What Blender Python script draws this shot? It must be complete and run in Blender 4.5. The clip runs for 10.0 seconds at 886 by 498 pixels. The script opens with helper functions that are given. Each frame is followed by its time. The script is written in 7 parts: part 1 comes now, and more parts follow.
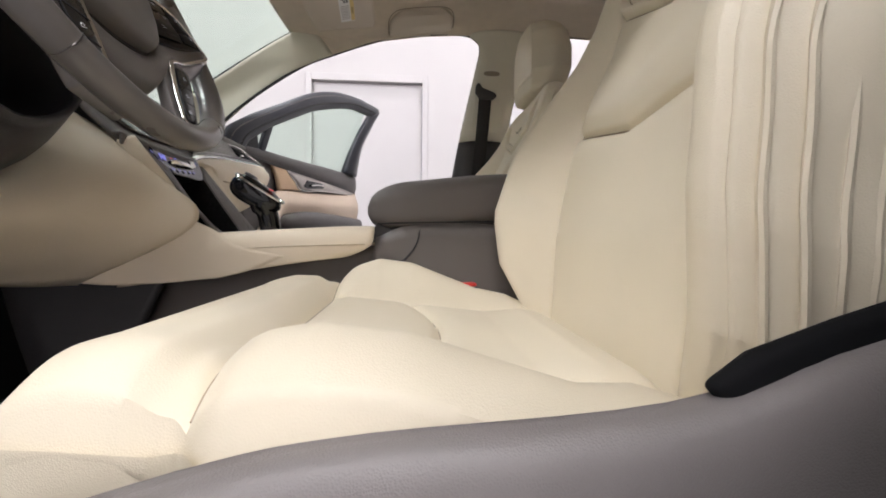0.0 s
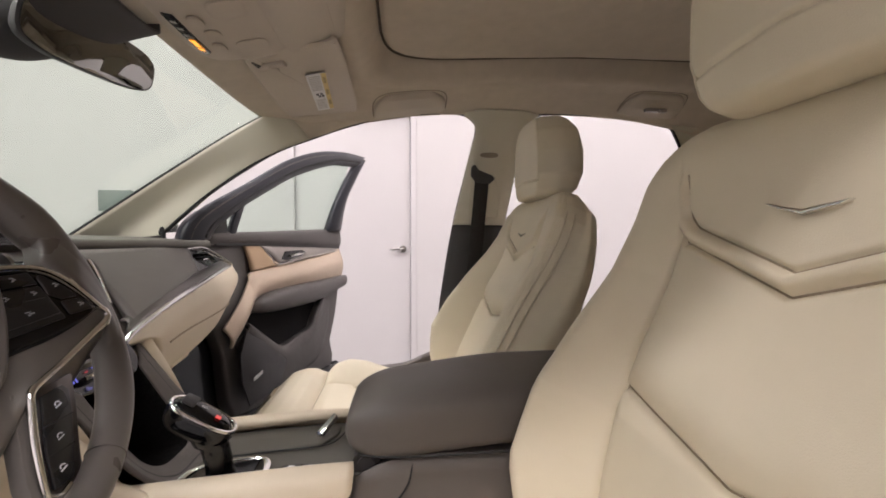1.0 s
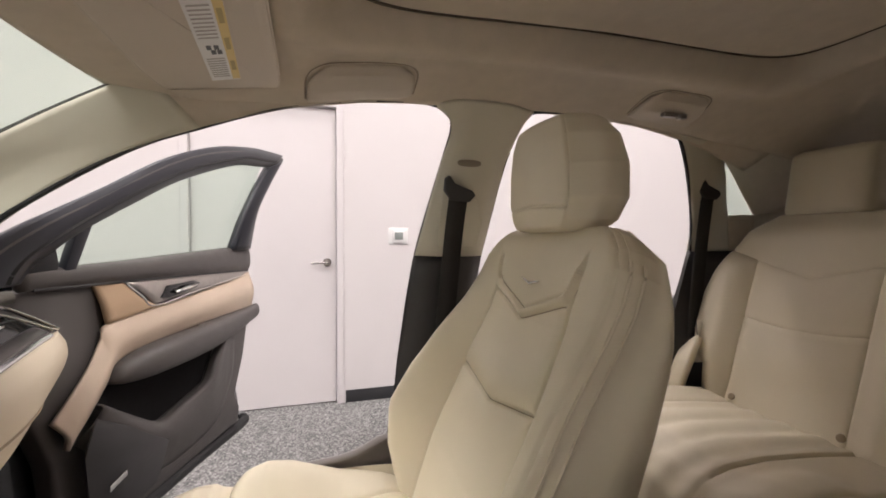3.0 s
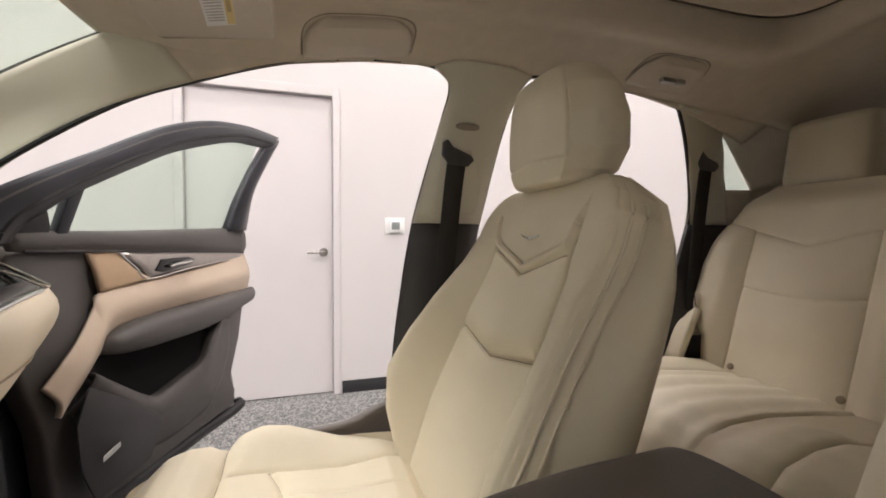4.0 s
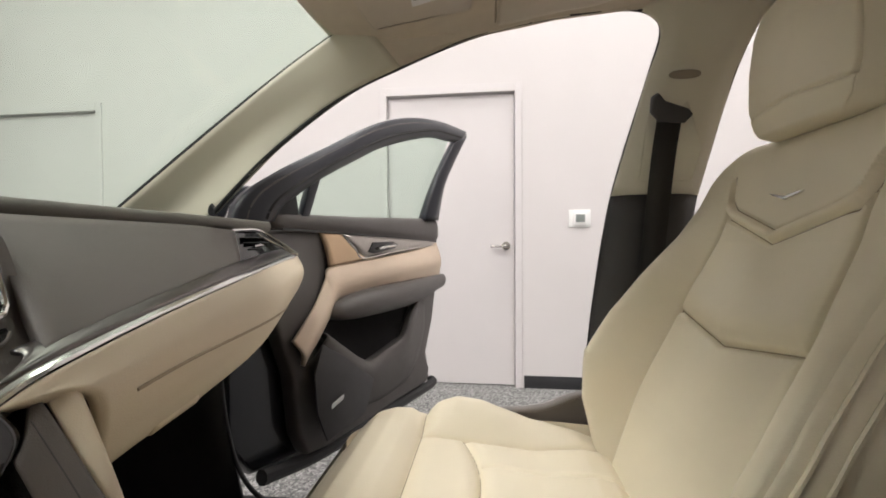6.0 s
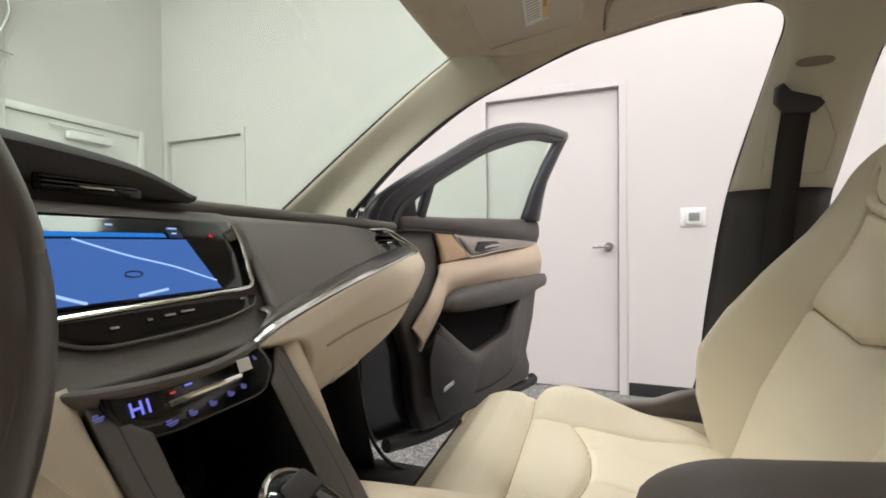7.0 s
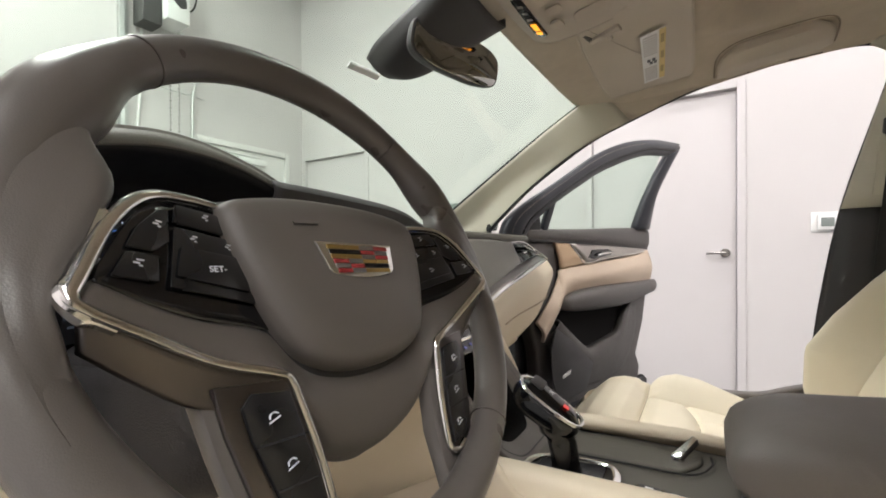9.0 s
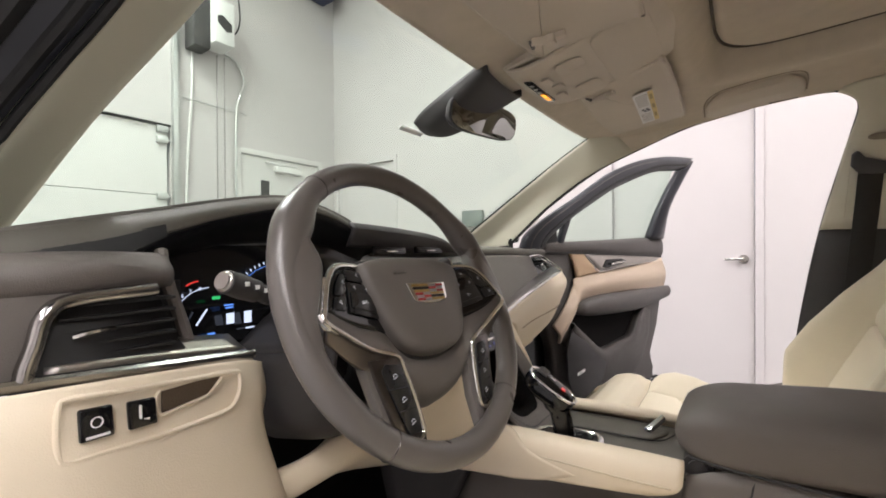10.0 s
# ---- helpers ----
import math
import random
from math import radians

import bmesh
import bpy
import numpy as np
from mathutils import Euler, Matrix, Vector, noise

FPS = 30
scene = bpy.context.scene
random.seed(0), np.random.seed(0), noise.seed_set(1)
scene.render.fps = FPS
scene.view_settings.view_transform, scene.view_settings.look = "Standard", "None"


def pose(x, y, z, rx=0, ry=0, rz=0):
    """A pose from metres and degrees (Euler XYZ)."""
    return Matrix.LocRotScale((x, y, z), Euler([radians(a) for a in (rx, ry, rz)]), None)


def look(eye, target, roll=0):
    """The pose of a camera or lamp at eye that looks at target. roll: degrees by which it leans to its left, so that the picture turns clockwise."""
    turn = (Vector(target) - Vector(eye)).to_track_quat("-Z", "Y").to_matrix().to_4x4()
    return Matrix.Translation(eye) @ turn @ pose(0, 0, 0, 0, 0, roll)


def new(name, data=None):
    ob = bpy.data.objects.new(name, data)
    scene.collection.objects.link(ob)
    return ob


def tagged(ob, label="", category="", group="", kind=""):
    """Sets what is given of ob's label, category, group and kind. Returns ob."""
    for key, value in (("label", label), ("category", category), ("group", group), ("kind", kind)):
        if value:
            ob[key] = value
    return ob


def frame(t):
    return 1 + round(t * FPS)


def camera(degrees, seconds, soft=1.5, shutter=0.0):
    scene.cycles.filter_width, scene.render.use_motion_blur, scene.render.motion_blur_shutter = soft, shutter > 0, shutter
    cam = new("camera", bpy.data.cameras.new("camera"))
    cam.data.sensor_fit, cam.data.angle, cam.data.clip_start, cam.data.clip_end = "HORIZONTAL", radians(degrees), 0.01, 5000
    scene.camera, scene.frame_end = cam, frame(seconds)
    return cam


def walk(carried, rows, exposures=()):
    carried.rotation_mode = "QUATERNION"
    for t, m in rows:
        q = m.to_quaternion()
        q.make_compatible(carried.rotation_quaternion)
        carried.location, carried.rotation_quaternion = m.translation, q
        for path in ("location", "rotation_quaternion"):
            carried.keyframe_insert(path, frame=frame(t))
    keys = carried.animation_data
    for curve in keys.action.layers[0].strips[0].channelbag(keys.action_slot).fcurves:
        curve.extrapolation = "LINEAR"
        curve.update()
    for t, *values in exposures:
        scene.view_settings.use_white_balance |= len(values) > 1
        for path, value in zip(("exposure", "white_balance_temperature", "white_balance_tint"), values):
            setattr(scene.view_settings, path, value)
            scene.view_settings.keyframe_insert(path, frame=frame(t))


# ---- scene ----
cam = camera(93.7, 10.0, soft=1.8)
PATH = [
    (0, (0.42, 0.535, 0.818), (0.569, 2.528, 0.757), 0.5),
    (0.5, (0.447, 0.59, 0.994), (0.602, 2.584, 0.936), 0.1),
    (1, (0.419, 0.698, 1.123), (0.62, 2.687, 1.07), 0.0),
    (1.5, (0.388, 0.822, 1.208), (0.683, 2.8, 1.155), 0.2),
    (2, (0.386, 0.945, 1.241), (0.796, 2.901, 1.185), 0.2),
    (2.5, (0.361, 1.059, 1.236), (0.877, 2.99, 1.18), 0.2),
    (3.8, (0.359, 1.091, 1.145), (0.977, 2.993, 1.095), 0.2),
    (4, (0.358, 1.091, 1.129), (0.958, 2.998, 1.079), 0.1),
    (4.5, (0.364, 1.113, 1.094), (0.849, 3.052, 1.046), -0.0),
    (5, (0.355, 1.156, 1.082), (0.639, 3.135, 1.035), -0.2),
    (5.5, (0.344, 1.158, 1.079), (0.372, 3.158, 1.034), -0.3),
    (7, (0.316, 1.049, 1.062), (-0.355, 2.933, 1.036), -0.5),
    (7.5, (0.309, 0.999, 1.062), (-0.506, 2.825, 1.043), -0.6),
    (8, (0.301, 0.926, 1.068), (-0.625, 2.699, 1.055), -0.6),
    (8.5, (0.31, 0.846, 1.078), (-0.7, 2.572, 1.064), -0.4),
    (9, (0.325, 0.761, 1.083), (-0.746, 2.451, 1.072), -0.3),
    (9.5, (0.366, 0.682, 1.099), (-0.755, 2.338, 1.089), -0.3),
    (10, (0.42, 0.59, 1.126), (-0.746, 2.215, 1.116), -0.3),
]
walk(cam, [(t, look(eye, target, roll)) for t, eye, target, roll in PATH],
     exposures=[(0.0, 0.80, 6000, 12), (0.5, 0.77, 5900, 10), (1.0, 0.80, 6350, 17), (2.0, 0.85, 6450, 17), (4.0, 0.85, 6500, 13), (5.5, 0.78, 6400, 10), (7.0, 0.80, 6350, 8), (9.0, 0.91, 6250, 9), (10.0, 0.95, 6300, 13)])

# ---- world and lights ----
world = bpy.data.worlds.new("world")
scene.world = world
world.use_nodes = True
wn = world.node_tree.nodes
sky = wn.new("ShaderNodeTexSky")
sky.sky_type, sky.sun_disc = "NISHITA", False
sky.sun_elevation, sky.sun_rotation = radians(40), radians(120)
world.node_tree.links.new(sky.outputs[0], wn["Background"].inputs[0])
wn["Background"].inputs[1].default_value = 0.05
CEIL = 4.7
LAMPS = [(-2.9, 0.9, 2.4, 88.0), (3.0, 0.9, 2.4, 60.0), (-2.4, -1.8, 2.4, 54.0), (0.3, -1.8, 2.4, 56.0), (3.0, -1.8, 2.4, 54.0), (1.5, 3.2, 4.8, 19.0)]
for lx, ly, long, watts in LAMPS:
    ld = bpy.data.lights.new("bay_lamp", "AREA")
    ld.shape, ld.size, ld.size_y, ld.energy, ld.color = "RECTANGLE", long, 0.5, watts, (1.0, 0.965, 0.92)
    lo = new("bay_lamp", ld)
    lo.location = (lx, ly, CEIL - 0.1)

# ---- materials ----
def mat(name, color, rough=0.5, metal=0.0, vary=0.06, scale=6.0, grain=0.0, grain_scale=400.0, spec=0.5, coat=0.0, wear=0.0):
    m = bpy.data.materials.new(name)
    m.use_nodes = True
    nt = m.node_tree
    b = nt.nodes["Principled BSDF"]
    b.inputs["Roughness"].default_value, b.inputs["Metallic"].default_value = rough, metal
    b.inputs["Specular IOR Level"].default_value = spec
    b.inputs["Coat Weight"].default_value = coat
    tc = nt.nodes.new("ShaderNodeTexCoord")
    if vary:
        n1 = nt.nodes.new("ShaderNodeTexNoise")
        n1.inputs["Scale"].default_value, n1.inputs["Detail"].default_value = scale, 6
        nt.links.new(tc.outputs["Object"], n1.inputs["Vector"])
        r = nt.nodes.new("ShaderNodeValToRGB")
        r.color_ramp.elements[0].position, r.color_ramp.elements[1].position = 0.3, 0.7
        r.color_ramp.elements[0].color = (*[c * (1 - vary) for c in color], 1)
        r.color_ramp.elements[1].color = (*[min(1, c * (1 + vary)) for c in color], 1)
        nt.links.new(n1.outputs["Fac"], r.inputs[0])
        nt.links.new(r.outputs[0], b.inputs["Base Color"])
        mr = nt.nodes.new("ShaderNodeMapRange")
        mr.inputs["To Min"].default_value, mr.inputs["To Max"].default_value = max(0.02, rough * 0.85), min(1, rough * 1.15)
        n3 = nt.nodes.new("ShaderNodeTexNoise")
        n3.inputs["Scale"].default_value = scale * 4
        nt.links.new(tc.outputs["Object"], n3.inputs["Vector"])
        nt.links.new(n3.outputs["Fac"], mr.inputs["Value"])
        nt.links.new(mr.outputs[0], b.inputs["Roughness"])
    else:
        b.inputs["Base Color"].default_value = (*color, 1)
    if grain:
        v = nt.nodes.new("ShaderNodeTexVoronoi")
        v.inputs["Scale"].default_value = grain_scale
        n2 = nt.nodes.new("ShaderNodeTexNoise")
        n2.inputs["Scale"].default_value, n2.inputs["Detail"].default_value = grain_scale * 0.12, 5
        add = nt.nodes.new("ShaderNodeMath")
        add.operation = "ADD"
        for n in (v, n2):
            nt.links.new(tc.outputs["Object"], n.inputs["Vector"])
        nt.links.new(v.outputs["Distance"], add.inputs[0])
        nt.links.new(n2.outputs["Fac"], add.inputs[1])
        bp = nt.nodes.new("ShaderNodeBump")
        bp.inputs["Strength"].default_value, bp.inputs["Distance"].default_value = grain, 0.0015
        nt.links.new(add.outputs[0], bp.inputs["Height"])
        nt.links.new(bp.outputs[0], b.inputs["Normal"])
    return m


def glow(name, color, strength):
    m = bpy.data.materials.new(name)
    m.use_nodes = True
    b = m.node_tree.nodes["Principled BSDF"]
    b.inputs["Base Color"].default_value = (0.01, 0.01, 0.01, 1)
    b.inputs["Emission Color"].default_value, b.inputs["Emission Strength"].default_value = (*color, 1), strength
    b.inputs["Roughness"].default_value = 0.15
    return m


def pane_material(name, tint, gloss=0.03):
    m = bpy.data.materials.new(name)
    m.use_nodes = True
    nt = m.node_tree
    nt.nodes.remove(nt.nodes["Principled BSDF"])
    tr, gl, mx, lw, mr = (nt.nodes.new(k) for k in ("ShaderNodeBsdfTransparent", "ShaderNodeBsdfGlossy", "ShaderNodeMixShader", "ShaderNodeLayerWeight", "ShaderNodeMapRange"))
    tr.inputs[0].default_value = (*tint, 1)
    gl.inputs["Roughness"].default_value = 0.02
    lw.inputs["Blend"].default_value = 0.3
    mr.inputs["To Min"].default_value, mr.inputs["To Max"].default_value = gloss * 0.4, gloss * 4
    nt.links.new(lw.outputs["Facing"], mr.inputs["Value"])
    nt.links.new(mr.outputs[0], mx.inputs[0])
    nt.links.new(tr.outputs[0], mx.inputs[1])
    nt.links.new(gl.outputs[0], mx.inputs[2])
    nt.links.new(mx.outputs[0], nt.nodes["Material Output"].inputs[0])
    return m


CREAM = mat("cream_leather", (0.73, 0.652, 0.505), 0.45, vary=0.05, scale=5, grain=0.12, grain_scale=900)
CREAM_TRIM = mat("cream_trim", (0.68, 0.585, 0.45), 0.5, vary=0.04, grain=0.2, grain_scale=800)
DOOR_CREAM = mat("door_beige_leather", (0.585, 0.465, 0.360), 0.55, vary=0.05, grain=0.25, grain_scale=700)
PILLAR = mat("pillar_trim", (0.60, 0.565, 0.465), 0.55, vary=0.04, grain=0.15, grain_scale=900)
ROOF_TRIM = mat("roof_trim_plastic", (0.61, 0.535, 0.45), 0.6, vary=0.05, grain=0.3, grain_scale=900)
LINER = mat("headliner_cloth", (0.63, 0.55, 0.455), 0.95, vary=0.04, scale=30, grain=0.4, grain_scale=1200, spec=0.1)
GREY = mat("warm_grey_vinyl", (0.125, 0.11, 0.10), 0.5, vary=0.08, grain=0.3, grain_scale=900)
# lighter than the warm grey: light from the open door is in the colour
SHIELD = mat("seat_shield_plastic", (0.20, 0.18, 0.175), 0.42, vary=0.06, grain=0.2, grain_scale=900)
DASH = mat("dash_vinyl", (0.115, 0.108, 0.09), 0.5, vary=0.08, grain=0.3, grain_scale=900)
DARK = mat("dark_plastic", (0.042, 0.039, 0.04), 0.55, vary=0.1, grain=0.2, grain_scale=700)
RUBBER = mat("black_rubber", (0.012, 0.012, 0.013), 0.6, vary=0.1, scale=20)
MATTE = mat("matte_gap_black", (0.010, 0.010, 0.011), 0.9, vary=0.1, spec=0.1)
CARPET = mat("black_carpet", (0.012, 0.011, 0.011), 0.95, vary=0.3, scale=200, grain=0.8, grain_scale=900, spec=0.1)
PIANO = mat("piano_black", (0.006, 0.006, 0.007), 0.08, vary=0)
RECESS = mat("handle_shade_brown", (0.30, 0.25, 0.20), 0.95, vary=0.04, scale=30)
SEAM = mat("seam_crease_brown", (0.38, 0.31, 0.225), 0.9, vary=0.05, scale=40)
DARK_CHROME = mat("dark_chrome", (0.40, 0.385, 0.375), 0.2, 1.0, vary=0.08, scale=60)
CHROME = mat("satin_chrome", (0.75, 0.74, 0.72), 0.16, 1.0, vary=0.03, scale=40)
SILVER = mat("brushed_silver", (0.42, 0.39, 0.36), 0.35, 1.0, vary=0.06, scale=60)
WOOD = mat("suede_inlay", (0.50, 0.355, 0.235), 0.8, vary=0.06, grain=0.3, grain_scale=1000, spec=0.2)
WHEEL = mat("wheel_leather", (0.112, 0.101, 0.093), 0.29, vary=0.08, grain=0.05, grain_scale=1300)
HUB = mat("airbag_cover_vinyl", (0.102, 0.090, 0.081), 0.48, vary=0.06, grain=0.10, grain_scale=1300)
GLOSS = mat("satin_black_buttons", (0.012, 0.012, 0.013), 0.28, vary=0.05)
SMOKED = mat("smoked_silver", (0.135, 0.122, 0.118), 0.30, 1.0, vary=0.06, scale=60)
MARK = mat("pale_print", (0.62, 0.64, 0.70), 0.5, vary=0)
STITCH = mat("cream_thread", (0.50, 0.42, 0.30), 0.8, vary=0.1, scale=200)
BODY = mat("dark_body_paint", (0.02, 0.022, 0.028), 0.25, 0.2, vary=0.05, coat=0.5)
FRAME = mat("door_frame_vinyl", (0.022, 0.023, 0.031), 0.38, vary=0.08)
WALL = mat("white_wall_paint", (0.585, 0.552, 0.548), 0.7, vary=0.015, scale=2, grain=0.15, grain_scale=120)
DOORPAINT = mat("white_door_paint", (0.58, 0.548, 0.548), 0.45, vary=0.015, scale=3, grain=0.08, grain_scale=150)
DOOR_VINYL = mat("charcoal_door_vinyl", (0.082, 0.073, 0.069), 0.5, vary=0.08, grain=0.3, grain_scale=900)
CHAIN = mat("dull_steel_chain", (0.22, 0.21, 0.20), 0.5, 0.7, vary=0.1, scale=60)
STEELDOOR = mat("white_steel", (0.68, 0.665, 0.65), 0.4, vary=0.03, scale=3)
BASE = mat("black_vinyl_base", (0.02, 0.02, 0.022), 0.5, vary=0.1)
GALV = mat("galvanised_steel", (0.55, 0.56, 0.55), 0.4, 0.9, vary=0.1, scale=20)
NICKEL = mat("satin_nickel", (0.5, 0.48, 0.46), 0.25, 1.0, vary=0.04, scale=30)
WHITEPL = mat("white_plastic", (0.78, 0.77, 0.76), 0.4, vary=0.02)
GREYBOX = mat("grey_panel", (0.20, 0.22, 0.21), 0.5, vary=0.05)
BELT = mat("seat_belt_webbing", (0.022, 0.02, 0.019), 0.75, vary=0.1, scale=300, grain=0.5, grain_scale=900)
RED = mat("red_plastic", (0.6, 0.03, 0.02), 0.35, vary=0.05)
WINDSHIELD = pane_material("green_tinted_windshield", (0.885, 0.955, 0.905))
SIDEGLASS = pane_material("green_tinted_side_glass", (0.86, 0.93, 0.885))
SCREEN = glow("map_screen", (0.05, 0.13, 0.40), 0.62)
MIRROR = mat("mirror_silver", (0.34, 0.345, 0.33), 0.03, 1.0, vary=0)

# speckled grey floor
FLOOR = bpy.data.materials.new("speckled_grey_carpet")
FLOOR.use_nodes = True
_n, _l = FLOOR.node_tree.nodes, FLOOR.node_tree.links
_b = _n["Principled BSDF"]
_b.inputs["Roughness"].default_value = 0.85
_t, _v, _r, _p = (_n.new(k) for k in ("ShaderNodeTexCoord", "ShaderNodeTexVoronoi", "ShaderNodeValToRGB", "ShaderNodeBump"))
_v.inputs["Scale"].default_value = 110
_r.color_ramp.elements[0].color, _r.color_ramp.elements[1].color = (0.05, 0.05, 0.052, 1), (0.42, 0.41, 0.40, 1)
_e = _r.color_ramp.elements.new(0.45)
_e.color = (0.17, 0.168, 0.165, 1)
_p.inputs["Strength"].default_value = 0.3
_l.new(_t.outputs["Object"], _v.inputs["Vector"])
_l.new(_v.outputs["Color"], _r.inputs[0])
_l.new(_r.outputs[0], _b.inputs["Base Color"])
_l.new(_v.outputs["Distance"], _p.inputs["Height"])
_l.new(_p.outputs[0], _b.inputs["Normal"])


# ---- mesh tools ----
def spline(pts, n, closed=False):
    """n points evenly spaced in parameter along a Catmull-Rom curve."""
    p = [Vector(q) for q in pts]
    k = len(p)
    out = []
    for i in range(n):
        f = i / n * k if closed else i / (n - 1) * (k - 1)
        j = min(int(f), k - 1 if closed else k - 2)
        f -= j
        if closed:
            a, b, c, d = (p[(j + o) % k] for o in (-1, 0, 1, 2))
        else:
            b, c = p[j], p[j + 1]
            a = p[j - 1] if j else b * 2 - c
            d = p[j + 2] if j + 2 < k else c * 2 - b
        out.append(0.5 * (2 * b + (c - a) * f + (2 * a - 5 * b + 4 * c - d) * f * f + (3 * b - a - 3 * c + d) * f ** 3))
    return out


def skin(rows, wrap=False, caps=False):
    """A bmesh over rows of points; wrap closes each row, caps closes the ends."""
    bm = bmesh.new()
    vs = [[bm.verts.new(p) for p in r] for r in rows]
    m = len(rows[0])
    for a, b in zip(vs, vs[1:]):
        for i in range(m if wrap else m - 1):
            j = (i + 1) % m
            bm.faces.new((a[i], a[j], b[j], b[i]))
    if caps:
        bm.faces.new(vs[0])
        bm.faces.new(vs[-1])
    bmesh.ops.recalc_face_normals(bm, faces=bm.faces)
    return bm


def net(curves, nu=24, nv=12, bulge=None):
    """A smooth sheet through a few curves, each given by a few points."""
    cs = [spline(c, nu) for c in curves]
    rows = [spline([c[i] for c in cs], nv) for i in range(nu)]
    if bulge:
        b = Vector(bulge)
        rows = [[p + b * math.sin(math.pi * j / (nv - 1)) for j, p in enumerate(r)] for r in rows]
    return skin(rows)


def tube(pts, r=0.005, n=8, count=None, closed=False, flat=1.0, side=None):
    """A rod along a smooth curve; flat squeezes it across side."""
    ps = spline(pts, count or max(8, len(pts) * 8), closed)
    rows = []
    up = Vector(side) if side else Vector((0.31, 0.2, 0.93))
    k = len(ps)
    for i, p in enumerate(ps):
        t = (ps[(i + 1) % k] - ps[i - 1]) if closed else ps[min(i + 1, k - 1)] - ps[max(i - 1, 0)]
        t.normalize()
        a = t.cross(up).normalized()
        b = a.cross(t).normalized()
        rr = r[min(int(i * len(r) / k), len(r) - 1)] if isinstance(r, (list, tuple)) else r
        rows.append([p + a * rr * math.cos(2 * math.pi * j / n) + b * rr * flat * math.sin(2 * math.pi * j / n) for j in range(n)])
    if closed:
        rows.append(rows[0])
    bm = skin(rows, True, not closed)
    if closed:
        bmesh.ops.remove_doubles(bm, verts=bm.verts, dist=1e-6)
        bmesh.ops.recalc_face_normals(bm, faces=bm.faces)
    return bm


def box(x0, x1, y0, y1, z0, z1, bev=0.004, seg=2):
    bm = bmesh.new()
    bmesh.ops.create_cube(bm, size=1)
    for v in bm.verts:
        v.co = ((x0 + x1) / 2 + v.co.x * (x1 - x0), (y0 + y1) / 2 + v.co.y * (y1 - y0), (z0 + z1) / 2 + v.co.z * (z1 - z0))
    if bev:
        bmesh.ops.bevel(bm, geom=bm.edges[:], offset=bev, segments=seg, affect="EDGES", profile=0.5)
    return bm


def slab(outline, depth, bev=0.003, seg=2):
    """A polygon of 3D points, thickened by the vector depth, with eased edges."""
    bm = bmesh.new()
    f = bm.faces.new([bm.verts.new(p) for p in outline])
    r = bmesh.ops.extrude_face_region(bm, geom=[f])
    bmesh.ops.translate(bm, vec=Vector(depth), verts=[v for v in r["geom"] if isinstance(v, bmesh.types.BMVert)])
    bmesh.ops.recalc_face_normals(bm, faces=bm.faces)
    if bev:
        es = [e for e in bm.edges if len(e.link_faces) == 2 and e.calc_face_angle(0) > 0.9]
        bmesh.ops.bevel(bm, geom=es, offset=bev, segments=seg, affect="EDGES", profile=0.5)
    return bm


def ring(c, ux, uy, w, h, n=48, power=2.0):
    """Points of a superellipse round c, spanned by the vectors ux and uy."""
    out = []
    for i in range(n):
        a = 2 * math.pi * i / n
        ca, sa = math.cos(a), math.sin(a)
        out.append(Vector(c) + Vector(ux) * w * math.copysign(abs(ca) ** (2 / power), ca) + Vector(uy) * h * math.copysign(abs(sa) ** (2 / power), sa))
    return out


def merged(*bms):
    out = bmesh.new()
    for b in bms:
        me = bpy.data.meshes.new("tmp")
        b.to_mesh(me)
        out.from_mesh(me)
        bpy.data.meshes.remove(me)
        b.free()
    return out


def thing(name, base, label, category, group="", kind=""):
    return_ob = new(name)
    return_ob.location = base
    return_ob.empty_display_size = 0.1
    return tagged(return_ob, label, category, group, kind)


def part(name, bm, material, parent=None, label="", solid=0.0, smooth=True, offset=0.0):
    me = bpy.data.meshes.new(name)
    bm.to_mesh(me)
    bm.free()
    me.materials.append(material)
    if smooth:
        me.shade_smooth()
        me.set_sharp_from_angle(angle=radians(38))
    ob = new(name, me)
    if parent:
        ob.parent = parent
        if parent.type == "EMPTY":
            ob.matrix_parent_inverse = Matrix.Translation(-Vector(parent.location))
    if label:
        ob["label"] = label
    if solid:
        md = ob.modifiers.new("thick", "SOLIDIFY")
        md.thickness, md.offset = solid, offset
    return ob


def whole(name, bm, material, label, category, kind="", group="", solid=0.0, smooth=True):
    return tagged(part(name, bm, material, solid=solid, smooth=smooth), label, category, group, kind)


YC = 1.364


YB = 1.33  # the shell's own centre line


def mirror_y(pts):
    return [(x, 2 * YB - y, z) for x, y, z in pts]

# ---- the room ----
WY, WX = 4.18, -3.9


def wall_y(name, y0, y1, x0, x1, z1, holes, label):
    """A wall along x with rectangular openings (xa, xb, top)."""
    t = []
    cur = x0
    for a, b, h in sorted(holes):
        t.append(box(cur, a, y0, y1, 0, z1, 0))
        t.append(box(a, b, y0, y1, h, z1, 0))
        cur = b
    t.append(box(cur, x1, y0, y1, 0, z1, 0))
    return whole(name, merged(*t), WALL, label, "wall", "structure", smooth=False)


def wall_x(name, x0, x1, y0, y1, z1, holes, label):
    t = []
    cur = y0
    for a, b, h in sorted(holes):
        t.append(box(x0, x1, cur, a, 0, z1, 0))
        t.append(box(x0, x1, a, b, h, z1, 0))
        cur = b
    t.append(box(x0, x1, cur, y1, 0, z1, 0))
    return whole(name, merged(*t), WALL, label, "wall", "structure", smooth=False)


